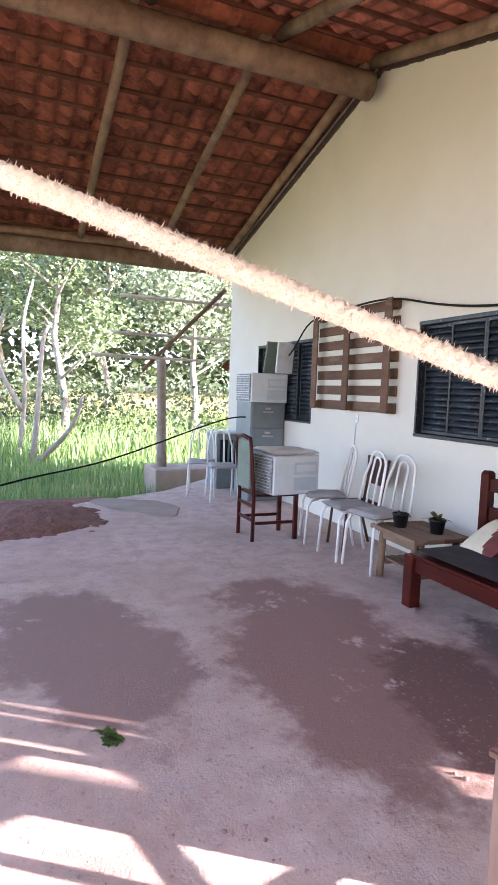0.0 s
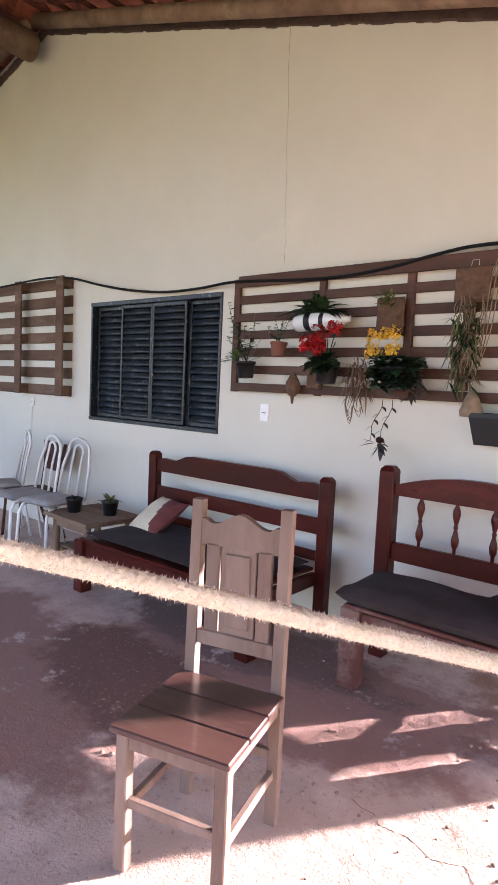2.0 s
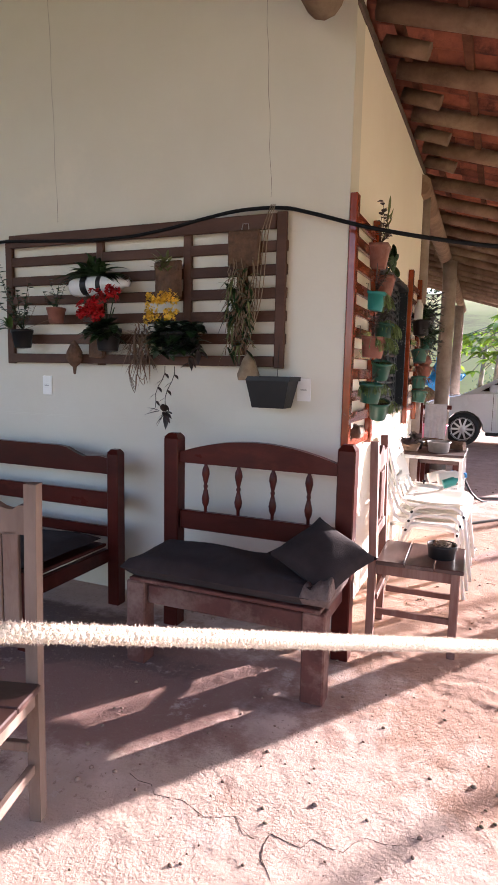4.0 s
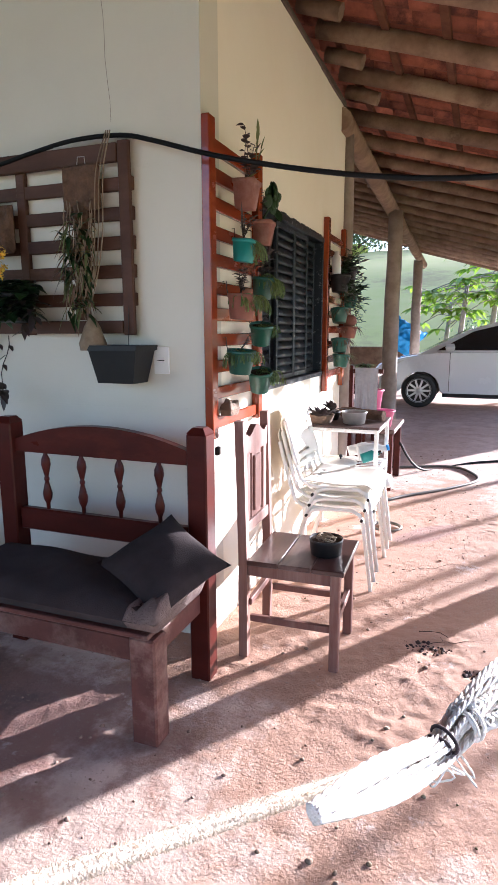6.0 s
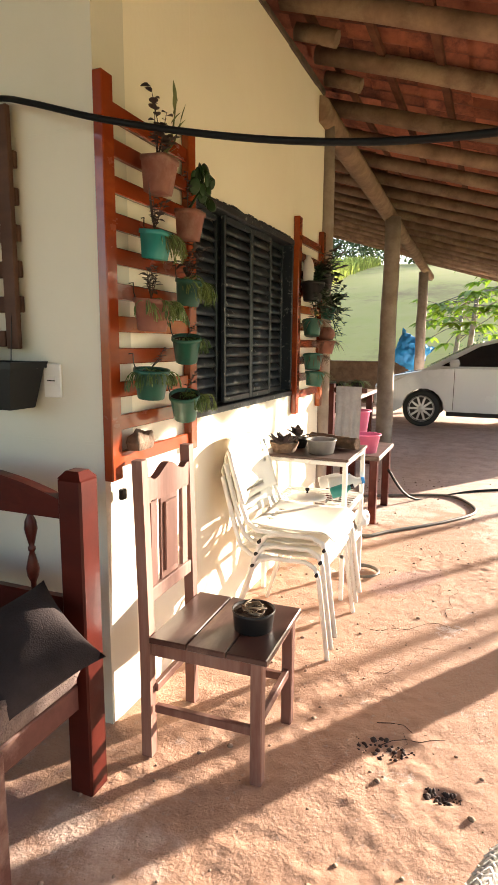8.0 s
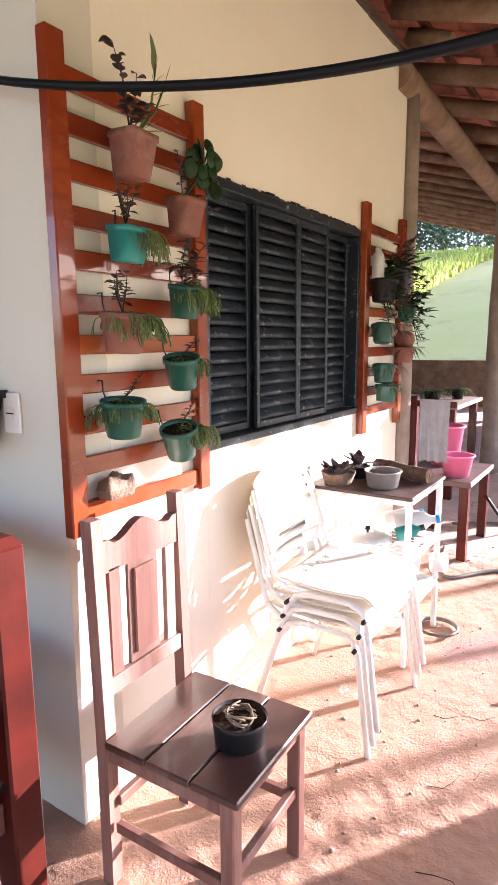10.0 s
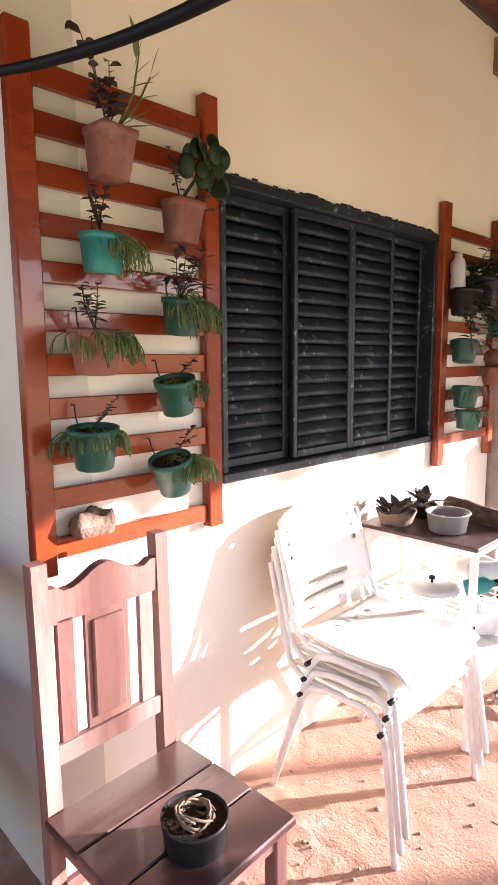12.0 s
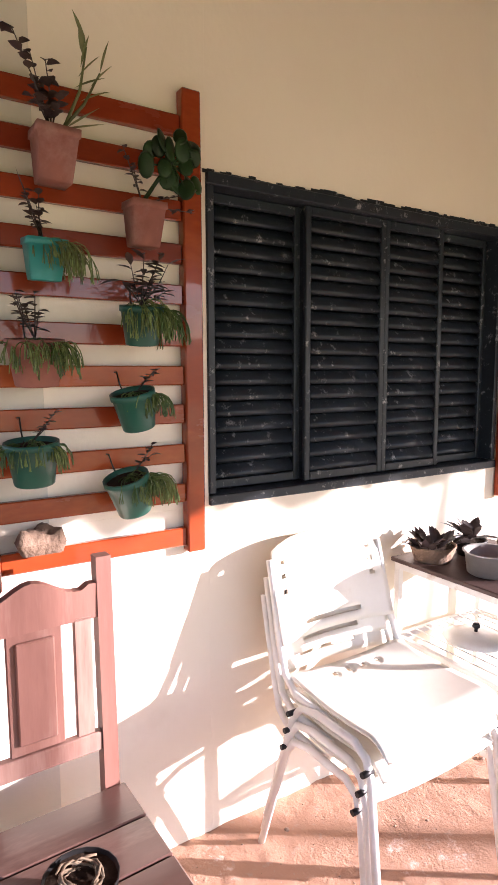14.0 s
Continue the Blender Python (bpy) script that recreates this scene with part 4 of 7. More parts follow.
def soft_slab(x0, x1, y0, y1, z0, z1, seed, nx=22, ny=12, sag=0.01):
    """A cushion: rounded edges, uneven top."""
    r = random.Random(seed)
    ph = [r.uniform(0, 6.28) for _ in range(4)]
    verts, faces = [], []
    for side in (1, -1):
        for j in range(ny + 1):
            for i in range(nx + 1):
                u, v = i / nx * 2 - 1, j / ny * 2 - 1
                e = max(0.0, 1 - max(abs(u) ** 7, abs(v) ** 7))
                t = e ** 0.45
                zm = (z0 + z1) / 2
                z = zm + side * (z1 - z0) / 2 * t
                if side > 0:
                    z += sag * (math.sin(3.1 * u + ph[0]) * math.cos(2.3 * v + ph[1]) + 0.5 * math.sin(7 * u + 4 * v + ph[2])) * t
                verts.append(((x0 + x1) / 2 + u * (x1 - x0) / 2, (y0 + y1) / 2 + v * (y1 - y0) / 2, z))
    w = nx + 1
    k = w * (ny + 1)
    for j in range(ny):
        for i in range(nx):
            a = j * w + i
            faces.append((a, a + 1, a + w + 1, a + w))
            faces.append((k + a, k + a + w, k + a + w + 1, k + a + 1))
    return Geo().add(verts, faces, True)


def pillow(size, thick, seed, n=16):
    r = random.Random(seed)
    ph = [r.uniform(0, 6.28) for _ in range(4)]
    verts, faces = [], []
    for side in (1, -1):
        for j in range(n + 1):
            for i in range(n + 1):
                u, v = i / n * 2 - 1, j / n * 2 - 1
                pin = 1 - 0.10 * (1 - u * u) * abs(v) ** 3 - 0.0
                pin2 = 1 - 0.10 * (1 - v * v) * abs(u) ** 3
                h = max(0, (1 - u * u) * (1 - v * v)) ** 0.42
                z = side * thick / 2 * h + 0.006 * math.sin(5 * u + ph[0]) * math.sin(4 * v + ph[1]) * h
                verts.append((u * size / 2 * pin2, v * size / 2 * pin, z))
    w = n + 1
    k = w * w
    for j in range(n):
        for i in range(n):
            a = j * w + i
            faces.append((a, a + 1, a + w + 1, a + w))
            faces.append((k + a, k + a + w, k + a + w + 1, k + a + 1))
    return Geo().add(verts, faces, True)


# bench with two straight rails under a scalloped top, against the south wall
b = thing("wooden_bench", "dark red wooden bench with scalloped back rail", "bench", "benches along the wall")
X0, X1, YB, YF = -2.99, -1.46, 3.95, 3.29
bench_posts(b, (X0, X1), YB, 0.075, 0.90, DARK_WOOD)
for x in (X0 + 0.04, X1 - 0.04):
    g = Geo()
    g.span((x - 0.045, YF - 0.045, 0), (x + 0.045, YF + 0.045, 0.40 if x > -2 else 0.36), 0.006)
    part("leg", g, DARK_WOOD, b)
    g = Geo()
    g.span((x - 0.02, YF + 0.045, 0.26), (x + 0.02, YB - 0.037, 0.34), 0.005)
    part("side_rail", g, DARK_WOOD, b)
g = Geo()
g.span((X0 + 0.085, YF - 0.018, 0.25), (X1 - 0.085, YF + 0.018, 0.35), 0.005)
part("front_rail", g, DARK_WOOD, b)
g = Geo()
g.span((X0 + 0.04, YF - 0.03, 0.352), (X1 - 0.04, YB - 0.04, 0.372), 0.004)
part("seat", g, DARK_WOOD, b)
out = [(X0 + 0.037, 0.775), (X1 - 0.037, 0.775)]
for k in range(25):
    s = 1 - 2 * k / 24
    a = abs(s)
    z = 0.865 + (0.055 if a < 0.52 else 0.055 * (0.5 + 0.5 * math.cos((a - 0.52) / 0.26 * math.pi)) if a < 0.78 else 0.012 * math.sin((a - 0.78) / 0.22 * math.pi))
    out.append(((X0 + X1) / 2 + s * ((X1 - X0) / 2 - 0.037), z))
part("top_rail", Geo().prism(out, YB - 0.018, YB + 0.018), DARK_WOOD, b)
for z0, z1 in ((0.565, 0.665), (0.40, 0.46)):
    g = Geo()
    g.span((X0 + 0.037, YB - 0.015, z0), (X1 - 0.037, YB + 0.015, z1), 0.005)
    part("back_rail", g, DARK_WOOD, b)
single("bench_cushion", soft_slab(X0 + 0.06, X1 - 0.06, YF + 0.0, YB - 0.06, 0.372, 0.435, 5), CUSHION, "thin dark brown seat cushion on the long bench", "cushion")
# patchwork pillow leaning on the bench back
pl = thing("patchwork_pillow", "patchwork pillow in cream and maroon on the bench", "pillow", m=pose(-2.66, 3.70, 0.515, 34, 0, -10))
full = pillow(0.34, 0.12, 3)
for nm, mt, lo, hi in (("cream_patch", PATCH_A, -9, 0.045), ("maroon_patch", PATCH_B, 0.045, 9)):
    g = Geo()
    sel = [f for f in full.f if lo <= sum(full.v[i][0] for i in f) / 4 + 0.25 * sum(full.v[i][1] for i in f) / 4 < hi]
    used = sorted({i for f in sel for i in f})
    ix = {k: i for i, k in enumerate(used)}
    g.add([full.v[k] for k in used], [tuple(ix[i] for i in f) for f in sel], True)
    part(nm, g, mt, pl)

# short bench with arched back and turned spindles
b = thing("wooden_bench", "dark wooden bench with arched back and turned spindles", "bench", "benches along the wall")
X0, X1, YB, YF = -1.02, -0.085, 3.86, 3.44
bench_posts(b, (X0, X1), YB, 0.085, 1.03, DARK_WOOD)
for x in (X0 + 0.06, X1 - 0.01):
    g = Geo()
    g.span((x - 0.05, YF - 0.045, 0), (x + 0.05, YF + 0.045, 0.40), 0.007)
    part("leg", g, WORN_RED, b)
    g = Geo()
    g.span((x - 0.018, YF + 0.045, 0.30), (x + 0.018, YB - 0.042, 0.385), 0.005)
    part("side_rail", g, WORN_RED, b)
g = Geo()
g.span((X0 + 0.112, YF - 0.02, 0.295), (X1 - 0.062, YF + 0.02, 0.385), 0.006)
part("front_rail", g, WORN_RED, b)
g = Geo()
for k in range(4):
    g.span((X0 + 0.03, YF - 0.05 + k * 0.105, 0.402), (X1 + 0.02, YF + 0.045 + k * 0.105, 0.42), 0.004)
part("seat", g, WORN_RED, b)
out = [(X0 + 0.042, 0.90), (X1 - 0.042, 0.90)]
for k in range(21):
    s = 1 - 2 * k / 20
    out.append(((X0 + X1) / 2 + s * ((X1 - X0) / 2 - 0.042), 0.955 + 0.075 * (1 - s * s)))
part("top_rail", Geo().prism(out, YB - 0.02, YB + 0.02), DARK_WOOD, b)
g = Geo()
g.span((X0 + 0.042, YB - 0.018, 0.545), (X1 - 0.042, YB + 0.018, 0.645), 0.006)
part("back_rail", g, DARK_WOOD, b)
sp = Geo().lathe([(0.001, 0), (0.009, 0.0), (0.009, 0.03), (0.018, 0.05), (0.021, 0.075), (0.012, 0.115), (0.008, 0.13), (0.012, 0.135), (0.012, 0.145), (0.008, 0.15), (0.012, 0.165), (0.021, 0.205), (0.018, 0.23), (0.009, 0.25), (0.009, 0.262), (0.001, 0.262)], 10).mesh("spindle", DARK_WOOD)
for k in range(4):
    ob = new("spindle", sp)
    ob.parent, ob.location = b, (X0 + (X1 - X0) * (0.2 + 0.2 * k), YB, 0.642)
single("bench_cushion", soft_slab(X0 - 0.015, X1 + 0.0, YF - 0.06, YB - 0.06, 0.415, 0.515, 8, 30, 14, 0.013), CUSHION, "thick dark brown seat cushion with crumpled cover", "cushion")
single("fleece_blanket", soft_slab(X1 - 0.07, X1 + 0.055, YF - 0.06, YB - 0.09, 0.42, 0.515, 12, 14, 22, 0.014), FLEECE, "mauve fleece blanket folded under the cushion", "blanket")
single("throw_pillow", pillow(0.35, 0.12, 11), CUSHION, "dark brown square throw pillow on the cushion", "pillow", m=pose(-0.13, 3.63, 0.575, 0, 0, 24) @ pose(0, 0, 0, 30, 0, 0) @ pose(0, 0, 0, 0, 0, 42))


# ---- slatted trellises on the east wall ----
def trellis(y0, y1, z0, z1, rows, rh, label, drop=0.0):
    t = thing("wall_trellis", label, "trellis", "wall trellises")
    d0, d1 = WALL_B + 0.004, WALL_B + 0.024
    for a, b, low in ((y0, y0 + 0.062, z0 - drop), (y1 - 0.058, y1, z0)):
        g = Geo()
        g.span((d0, a, low), (d1 + 0.018, b, z1), 0.004)
        part("stile", g, RED_WOOD, t)
    g = Geo()
    g.span((d0 + 0.004, y0 + 0.0625, -rh / 2), (d1 + 0.006, y1 - 0.0585, rh / 2), 0.003)
    me = g.mesh("slat", RED_WOOD)
    for k in rows:
        ob = new("slat", me)
        ob.parent, ob.location = t, (0, 0, k)
    return t


ROWS_1 = [2.172, 2.060, 1.945, 1.828, 1.715, 1.598, 1.488, 1.378, 1.262, 1.145, 1.012]
trellis(4.143, 4.782, 0.965, 2.27, ROWS_1, 0.055, "tall red varnished slatted trellis hung with pots", 0.02)
trellis(6.205, 6.84, 0.965, 2.225, [2.10 - 0.112 * k for k in range(10)], 0.052, "narrow red slatted trellis beside the louvred window")


# ---- plants ----
def grow_straggly(geo, c, r, n, length, up=0.3, droop=0.9, w=0.006, rnd=None):
    """Thin, hanging, needle-like stems."""
    rnd = rnd or RND
    for _ in range(n):
        a = rnd.uniform(0, 6.28)
        d = Vector((math.cos(a), math.sin(a), rnd.uniform(up * 0.3, up * 1.6)))
        L = length * rnd.uniform(0.5, 1.15)
        base = Vector(c) + Vector((math.cos(a), math.sin(a), 0)) * r * rnd.uniform(0.0, 0.9)
        geo.leaf(base, d, L, w * rnd.uniform(0.8, 1.5), droop * rnd.uniform(0.5, 1.3), 3, 0.1)


def grow_coral(geo, c, rx, n, length, rnd=None, way=(0.5, 0.2), spread=0.9, lift=0.5):
    """Forking, finger-thin stems that rise a little, then hang over a rim; way: the side (x, y) they hang to."""
    rnd = rnd or RND
    side = Vector((way[0], way[1], 0))
    for _ in range(n):
        a = rnd.uniform(0, 6.28)
        out = Vector((math.cos(a), math.sin(a), 0)) * spread + side
        p = Vector(c) + Vector((math.cos(a), math.sin(a), 0)) * rx * rnd.uniform(0.2, 0.9) + side * rx * 0.35
        d = (out + Vector((0, 0, rnd.uniform(0.1, 1.2) * lift))).normalized()
        long = length * rnd.uniform(0.35, 0.85)
        tips = [(p, d)]
        for level in range(5):
            nxt = []
            for q, e in tips:
                e2 = (e + Vector((rnd.uniform(-0.22, 0.22), rnd.uniform(-0.22, 0.22), -0.30 - 0.30 * level))).normalized()
                q2 = q + e2 * long * rnd.uniform(0.15, 0.24)
                geo.tube([q, q2], [0.0014, 0.0012], 4, False)
                nxt.append((q2, e2))
                if level in (0, 1, 2, 3) and rnd.random() < 0.5:
                    nxt.append((q2, (e2 + Vector((rnd.uniform(-0.7, 0.7), rnd.uniform(-0.7, 0.7), rnd.uniform(-0.3, 0.4)))).normalized()))
            tips = nxt


def grow_stem(geo, base, tip, leaves, size, wide=0.5, rnd=None, droop=0.25, stem=0.0035):
    rnd = rnd or RND
    base, tip = Vector(base), Vector(tip)
    mid = base.lerp(tip, 0.5) + Vector((rnd.uniform(-1, 1), rnd.uniform(-1, 1), 0)) * (tip - base).length * 0.08
    geo.tube([base, mid, tip], [stem, stem * 0.8, stem * 0.5], 5)
    for k in range(leaves):
        s = 0.25 + 0.75 * (k + 1) / leaves
        p = base.lerp(mid, s * 2) if s < 0.5 else mid.lerp(tip, s * 2 - 1)
        a = rnd.uniform(0, 6.28)
        d = Vector((math.cos(a), math.sin(a), rnd.uniform(0.0, 0.7)))
        L = size * rnd.uniform(0.7, 1.2)
        geo.leaf(p, d, L, L * wide, droop, 3, 0.25)


def pot(name, x, y, z, r, h, mat, label, group, tilt=(0, 0), square=False, fill=True, rim=True, taper=0.74):
    """An open pot whose base is at z."""
    p = thing(name, label, "flower pot", group, pose(x, y, z, tilt[0], tilt[1], RND.uniform(0, 90)))
    seg = 4 if square else 18
    r2 = r * 1.25 if square else r
    prof = [(0.001, 0), (r2 * taper, 0), (r2 * (taper + 0.03), 0.004), (r2 * 0.97, h * 0.84)]
    prof += [(r2 * 1.05, h * 0.85), (r2 * 1.05, h), (r2 * 0.97, h), (r2 * 0.94, h * 0.86)] if rim else [(r2, h), (r2 * 0.96, h)]
    prof += [(r2 * taper * 0.96, 0.006), (0.001, 0.006)]
    part("pot", Geo().lathe(prof, seg), mat, p)
    if fill:
        part("soil", Geo().disc(r2 * 0.93, h * 0.88, seg), SOIL, p)
    return p


def hook(p, r, h, side):
    """A bent wire that hangs the pot from a slat; side: towards the wall, in the pot's axes."""
    return part("wire_hook", Geo().tube([(side[0] * r * 0.9, side[1] * r * 0.9, h * 0.8), (side[0] * r * 1.15, side[1] * r * 1.15, h * 1.15), (side[0] * r * 1.2, side[1] * r * 1.2, h * 1.45), (side[0] * r * 1.45, side[1] * r * 1.45, h * 1.42)], 0.0022, 5), BLACK_PLASTIC, p)


def world_plant(p, geo_world, name, mat):
    """Hangs foliage that was grown in world axes on a pot."""
    inv = p.matrix_basis.inverted()
    g = Geo().add(geo_world.v, geo_world.f, True, inv)
    g.s = list(geo_world.s)
    return part(name, g, mat, p)


PX = WALL_B + 0.115
for kind, y, z, r, h, mat, tilt, plant, label in (
    ("square", 4.352, 1.935, 0.053, 0.120, CLAY_POT, (0, 4), "tall", "clay-coloured pot with a leggy dark-leaved plant"),
    ("square", 4.573, 1.815, 0.048, 0.110, CLAY_POT, (2, 4), "jade", "clay-coloured pot with a round-leaved jade plant"),
    ("square", 4.322, 1.712, 0.048, 0.095, TEAL_POT, (4, 5), "mixed", "teal hanging pot with thin trailing stems"),
    ("round", 4.563, 1.568, 0.055, 0.10, GREEN_POT, (3, 8), "needle_stripe", "dark green hanging pot with needle-like succulent"),
    ("round", 4.295, 1.466, 0.066, 0.11, CLAY_POT, (2, 5), "needle_dark", "clay-coloured pot overgrown with trailing stems"),
    ("round", 4.550, 1.352, 0.056, 0.10, GREEN_POT, (14, 6), "needle", "tilted green hanging pot with dry fine stems"),
    ("round", 4.280, 1.230, 0.062, 0.105, GREEN_POT, (4, 5), "needle_pale", "green hanging pot spilling pale needle stems"),
    ("round", 4.534, 1.130, 0.058, 0.105, GREEN_POT, (18, 6), "needle_pale", "tilted green hanging pot with spreading succulent"),
):
    p = pot("hanging_pot", PX, y, z, r, h, mat, label, "pots on the trellis", tilt, kind == "square")
    p.rotation_euler[2] = 0.12 if kind == "round" else 0.78
    bpy.context.view_layer.update()
    c = (PX, y, z + h)
    if mat is not CLAY_POT or kind == "round":
        hook(p, r, h, (-1, 0.0) if kind == "round" else (-0.7, 0.7))
    cv = Vector(c)
    if plant == "tall":
        g = Geo()
        for tip, n in (((0.03, -0.085, 0.19), 9), ((0.05, -0.02, 0.13), 10), ((0.02, -0.045, 0.15), 8), ((0.06, 0.01, 0.06), 8), ((0.05, -0.05, 0.05), 9)):
            grow_stem(g, c, cv + Vector(tip), n, 0.033, 0.85, stem=0.0022)
        world_plant(p, g, "foliage", LEAF_PURPLE)
        g = Geo()
        for base, tip, n in (((0, 0.02, -0.01), (0.03, 0.08, 0.19), 5), ((0, 0.01, -0.01), (0.03, 0.11, 0.14), 3)):
            b0, t0 = cv + Vector(base), cv + Vector(tip)
            g.tube([b0, b0.lerp(t0, 0.5) + Vector((0.01, 0.012, 0)), t0], [0.0045, 0.0035, 0.002], 6)
            for k in range(n):
                s_k = 0.55 + 0.45 * k / max(1, n - 1)
                g.leaf(b0.lerp(t0, s_k), (0.15, 0.9 - 0.35 * k, 0.55 + 0.15 * k), 0.085, 0.014, 0.12, 3)
        for d in ((0.2, 1, 0.25), (0.3, 0.8, 0.55)):
            g.leaf(cv + Vector((0, 0.03, 0.01)), d, 0.10, 0.014, 0.0, 3)
        world_plant(p, g, "foliage", LEAF_PALE)
    elif plant == "jade":
        g = Geo()
        top = cv + Vector((0.02, 0.075, 0.10))
        g.tube([cv, cv.lerp(top, 0.5) + Vector((0.01, 0, 0.01)), top], [0.006, 0.005, 0.004], 6)
        for k in range(17):
            a, e = k * 2.4, 0.35 + 0.65 * RND.random()
            q = top + Vector((0.03 * RND.uniform(-0.3, 1.2), 0.08 * math.cos(a) * e, 0.085 * math.sin(a) * e))
            r_l = RND.uniform(0.022, 0.031)
            g.tube([top, q], [0.003, 0.002], 5, False)
            g.lathe([(0.001, 0.003), (r_l * 0.8, 0.003), (r_l, 0.0), (r_l * 0.8, -0.003), (0.001, -0.003)], 12, pose(q[0], q[1], q[2], RND.uniform(-35, 35), RND.uniform(45, 115), RND.uniform(-40, 40)) @ Matrix.Diagonal((1.1, 0.8, 1, 1)))
        world_plant(p, g, "foliage", LEAF_DARK)
        g = Geo()
        for tip, n in (((0.03, -0.06, 0.12), 9), ((0.02, -0.03, 0.08), 7), ((0.05, 0.12, -0.02), 9), ((0.04, 0.12, 0.03), 8)):
            grow_stem(g, c, cv + Vector(tip), n, 0.024, 0.6, stem=0.002)
        world_plant(p, g, "foliage", LEAF_PURPLE)
    else:
        # leggy dark stems, then the hanging tufts: where they hang, how many, how long
        stems, size = {"mixed": (5, 0.026), "needle_dark": (6, 0.028), "needle_stripe": (7, 0.06)}.get(plant, (2, 0.022))
        g = Geo()
        for k in range(stems):
            tip = Vector((RND.uniform(0, 0.06), RND.uniform(-0.07, 0.02) if plant != "needle_stripe" else RND.uniform(-0.06, 0.08), RND.uniform(0.04, 0.13)))
            if stems == 2:
                tip = Vector((0.03, RND.uniform(0.03, 0.08), RND.uniform(0.03, 0.075)))
            grow_stem(g, c, cv + tip, 8, size, 0.6 if plant != "needle_stripe" else 0.28, stem=0.002)
        if plant == "mixed":
            g.leaf(cv, (0.1, -0.38, 1), 0.16, 0.010, 0.0, 3)
        world_plant(p, g, "foliage", LEAF_PURPLE)
        tufts = {
            "mixed": (((0.5, 1.0), 46, 0.15), ((0.6, 0.6), 30, 0.11)),
            "needle_stripe": (((0.8, 0.1), 60, 0.14), ((0.5, 0.9), 50, 0.15)),
            "needle_dark": (((0.9, 0.15), 55, 0.13), ((0.4, -0.9), 12, 0.11), ((0.7, 0.5), 30, 0.14)),
            "needle": (((0.6, -0.5), 22, 0.075), ((0.5, 1.0), 24, 0.12)),
            "needle_pale": (((0.9, 0.2), 34, 0.10), ((0.3, -0.9), 20, 0.12), ((0.3, 1.0), 20, 0.10)) if y < 4.4 else (((0.7, 0.9), 62, 0.13), ((0.8, -0.1), 24, 0.10)),
        }[plant]
        for k, (way, n, long) in enumerate(tufts):
            g = Geo()
            grow_coral(g, cv + Vector((0, 0, -0.012)), r, n, long, way=way, spread=0.5, lift=0.7)
            world_plant(p, g, "trailing_foliage", LEAF_TIP if k == 0 else LEAF_PALE if plant == "mixed" else LEAF)

g = Geo()
g.add(soft_slab(-0.06, 0.06, -0.03, 0.03, 0, 0.062, 21, 12, 8, 0.012).v, soft_slab(-0.06, 0.06, -0.03, 0.03, 0, 0.062, 21, 12, 8, 0.012).f, True)
single("stone", g, STONE, "rough brown stone resting on the trellis slat", "stone", m=pose(WALL_B + 0.055, 4.30, 1.037, 0, 0, 90))
part("padlock", Geo().box((0, 0, 0), (0.02, 0.03, 0.04), 0.004), BLACK_PLASTIC, thing("cable_socket", "small dark socket hanging below the trellis", "socket", m=pose(WALL_B + 0.03, 4.215, 0.885)))

# second trellis: dark and green pots, a bottle, a round clay jar
for y, z, r, h, mat, tilt, pm, label in (
    (6.443, 1.74, 0.085, 0.15, BLACK_PLASTIC, (0, 4), LEAF_PURPLE, "black hanging pot with dark twiggy plant"),
    (6.273, 1.70, 0.075, 0.12, BLACK_PLASTIC, (0, 4), LEAF_DARK, "black hanging pot beside a clear bottle"),
    (6.285, 1.48, 0.065, 0.10, GREEN_POT, (-12, 6), LEAF_DRY, "tilted green pot with dry stems"),
    (6.316, 1.258, 0.065, 0.10, GREEN_POT, (-10, 6), LEAF_DRY, "tilted green pot with withered plant"),
    (6.35, 1.145, 0.065, 0.095, GREEN_POT, (-6, 6), LEAF_PALE, "low green pot with pale grassy stems"),
    (6.65, 1.60, 0.055, 0.09, GREEN_POT, (4, 5), LEAF_DARK, "green pot with broad dark leaves"),
    (6.636, 1.36, 0.065, 0.09, CLAY_POT, (0, 3), LEAF_DRY, "round clay pot with dry twigs"),
):
    p = pot("hanging_pot", PX, y, z, r, h, mat, label, "pots on the trellis", tilt)
    bpy.context.view_layer.update()
    c = Vector((PX, y, z + h))
    g = Geo()
    if pm in (LEAF_DARK, LEAF_PURPLE):
        for k in range(20):
            grow_stem(g, c, c + Vector((RND.uniform(0, 0.14), RND.uniform(-0.05, 0.26), RND.uniform(-0.26, 0.2))), 10, 0.055, 0.5)
    else:
        grow_straggly(g, c + Vector((0.01, 0.04, 0)), r * 0.8, 60, 0.12, 0.25, 0.9, 0.006)
    world_plant(p, g, "foliage", pm)
g = Geo().lathe([(0.001, 0), (0.032, 0), (0.034, 0.01), (0.034, 0.11), (0.026, 0.135), (0.017, 0.145), (0.017, 0.165), (0.001, 0.166)], 14)
single("plastic_bottle", g, BOTTLE, "clear plastic bottle hung upside on the trellis", "bottle", m=pose(PX - 0.02, 6.24, 1.82))
g = Geo().lathe([(0.001, 0.0), (0.045, 0.005), (0.062, 0.04), (0.055, 0.075), (0.03, 0.095), (0.001, 0.097)], 14)
single("gourd", g, CLAY_POT, "round brown gourd hung on the trellis", "gourd", m=pose(PX, 6.66, 1.45))


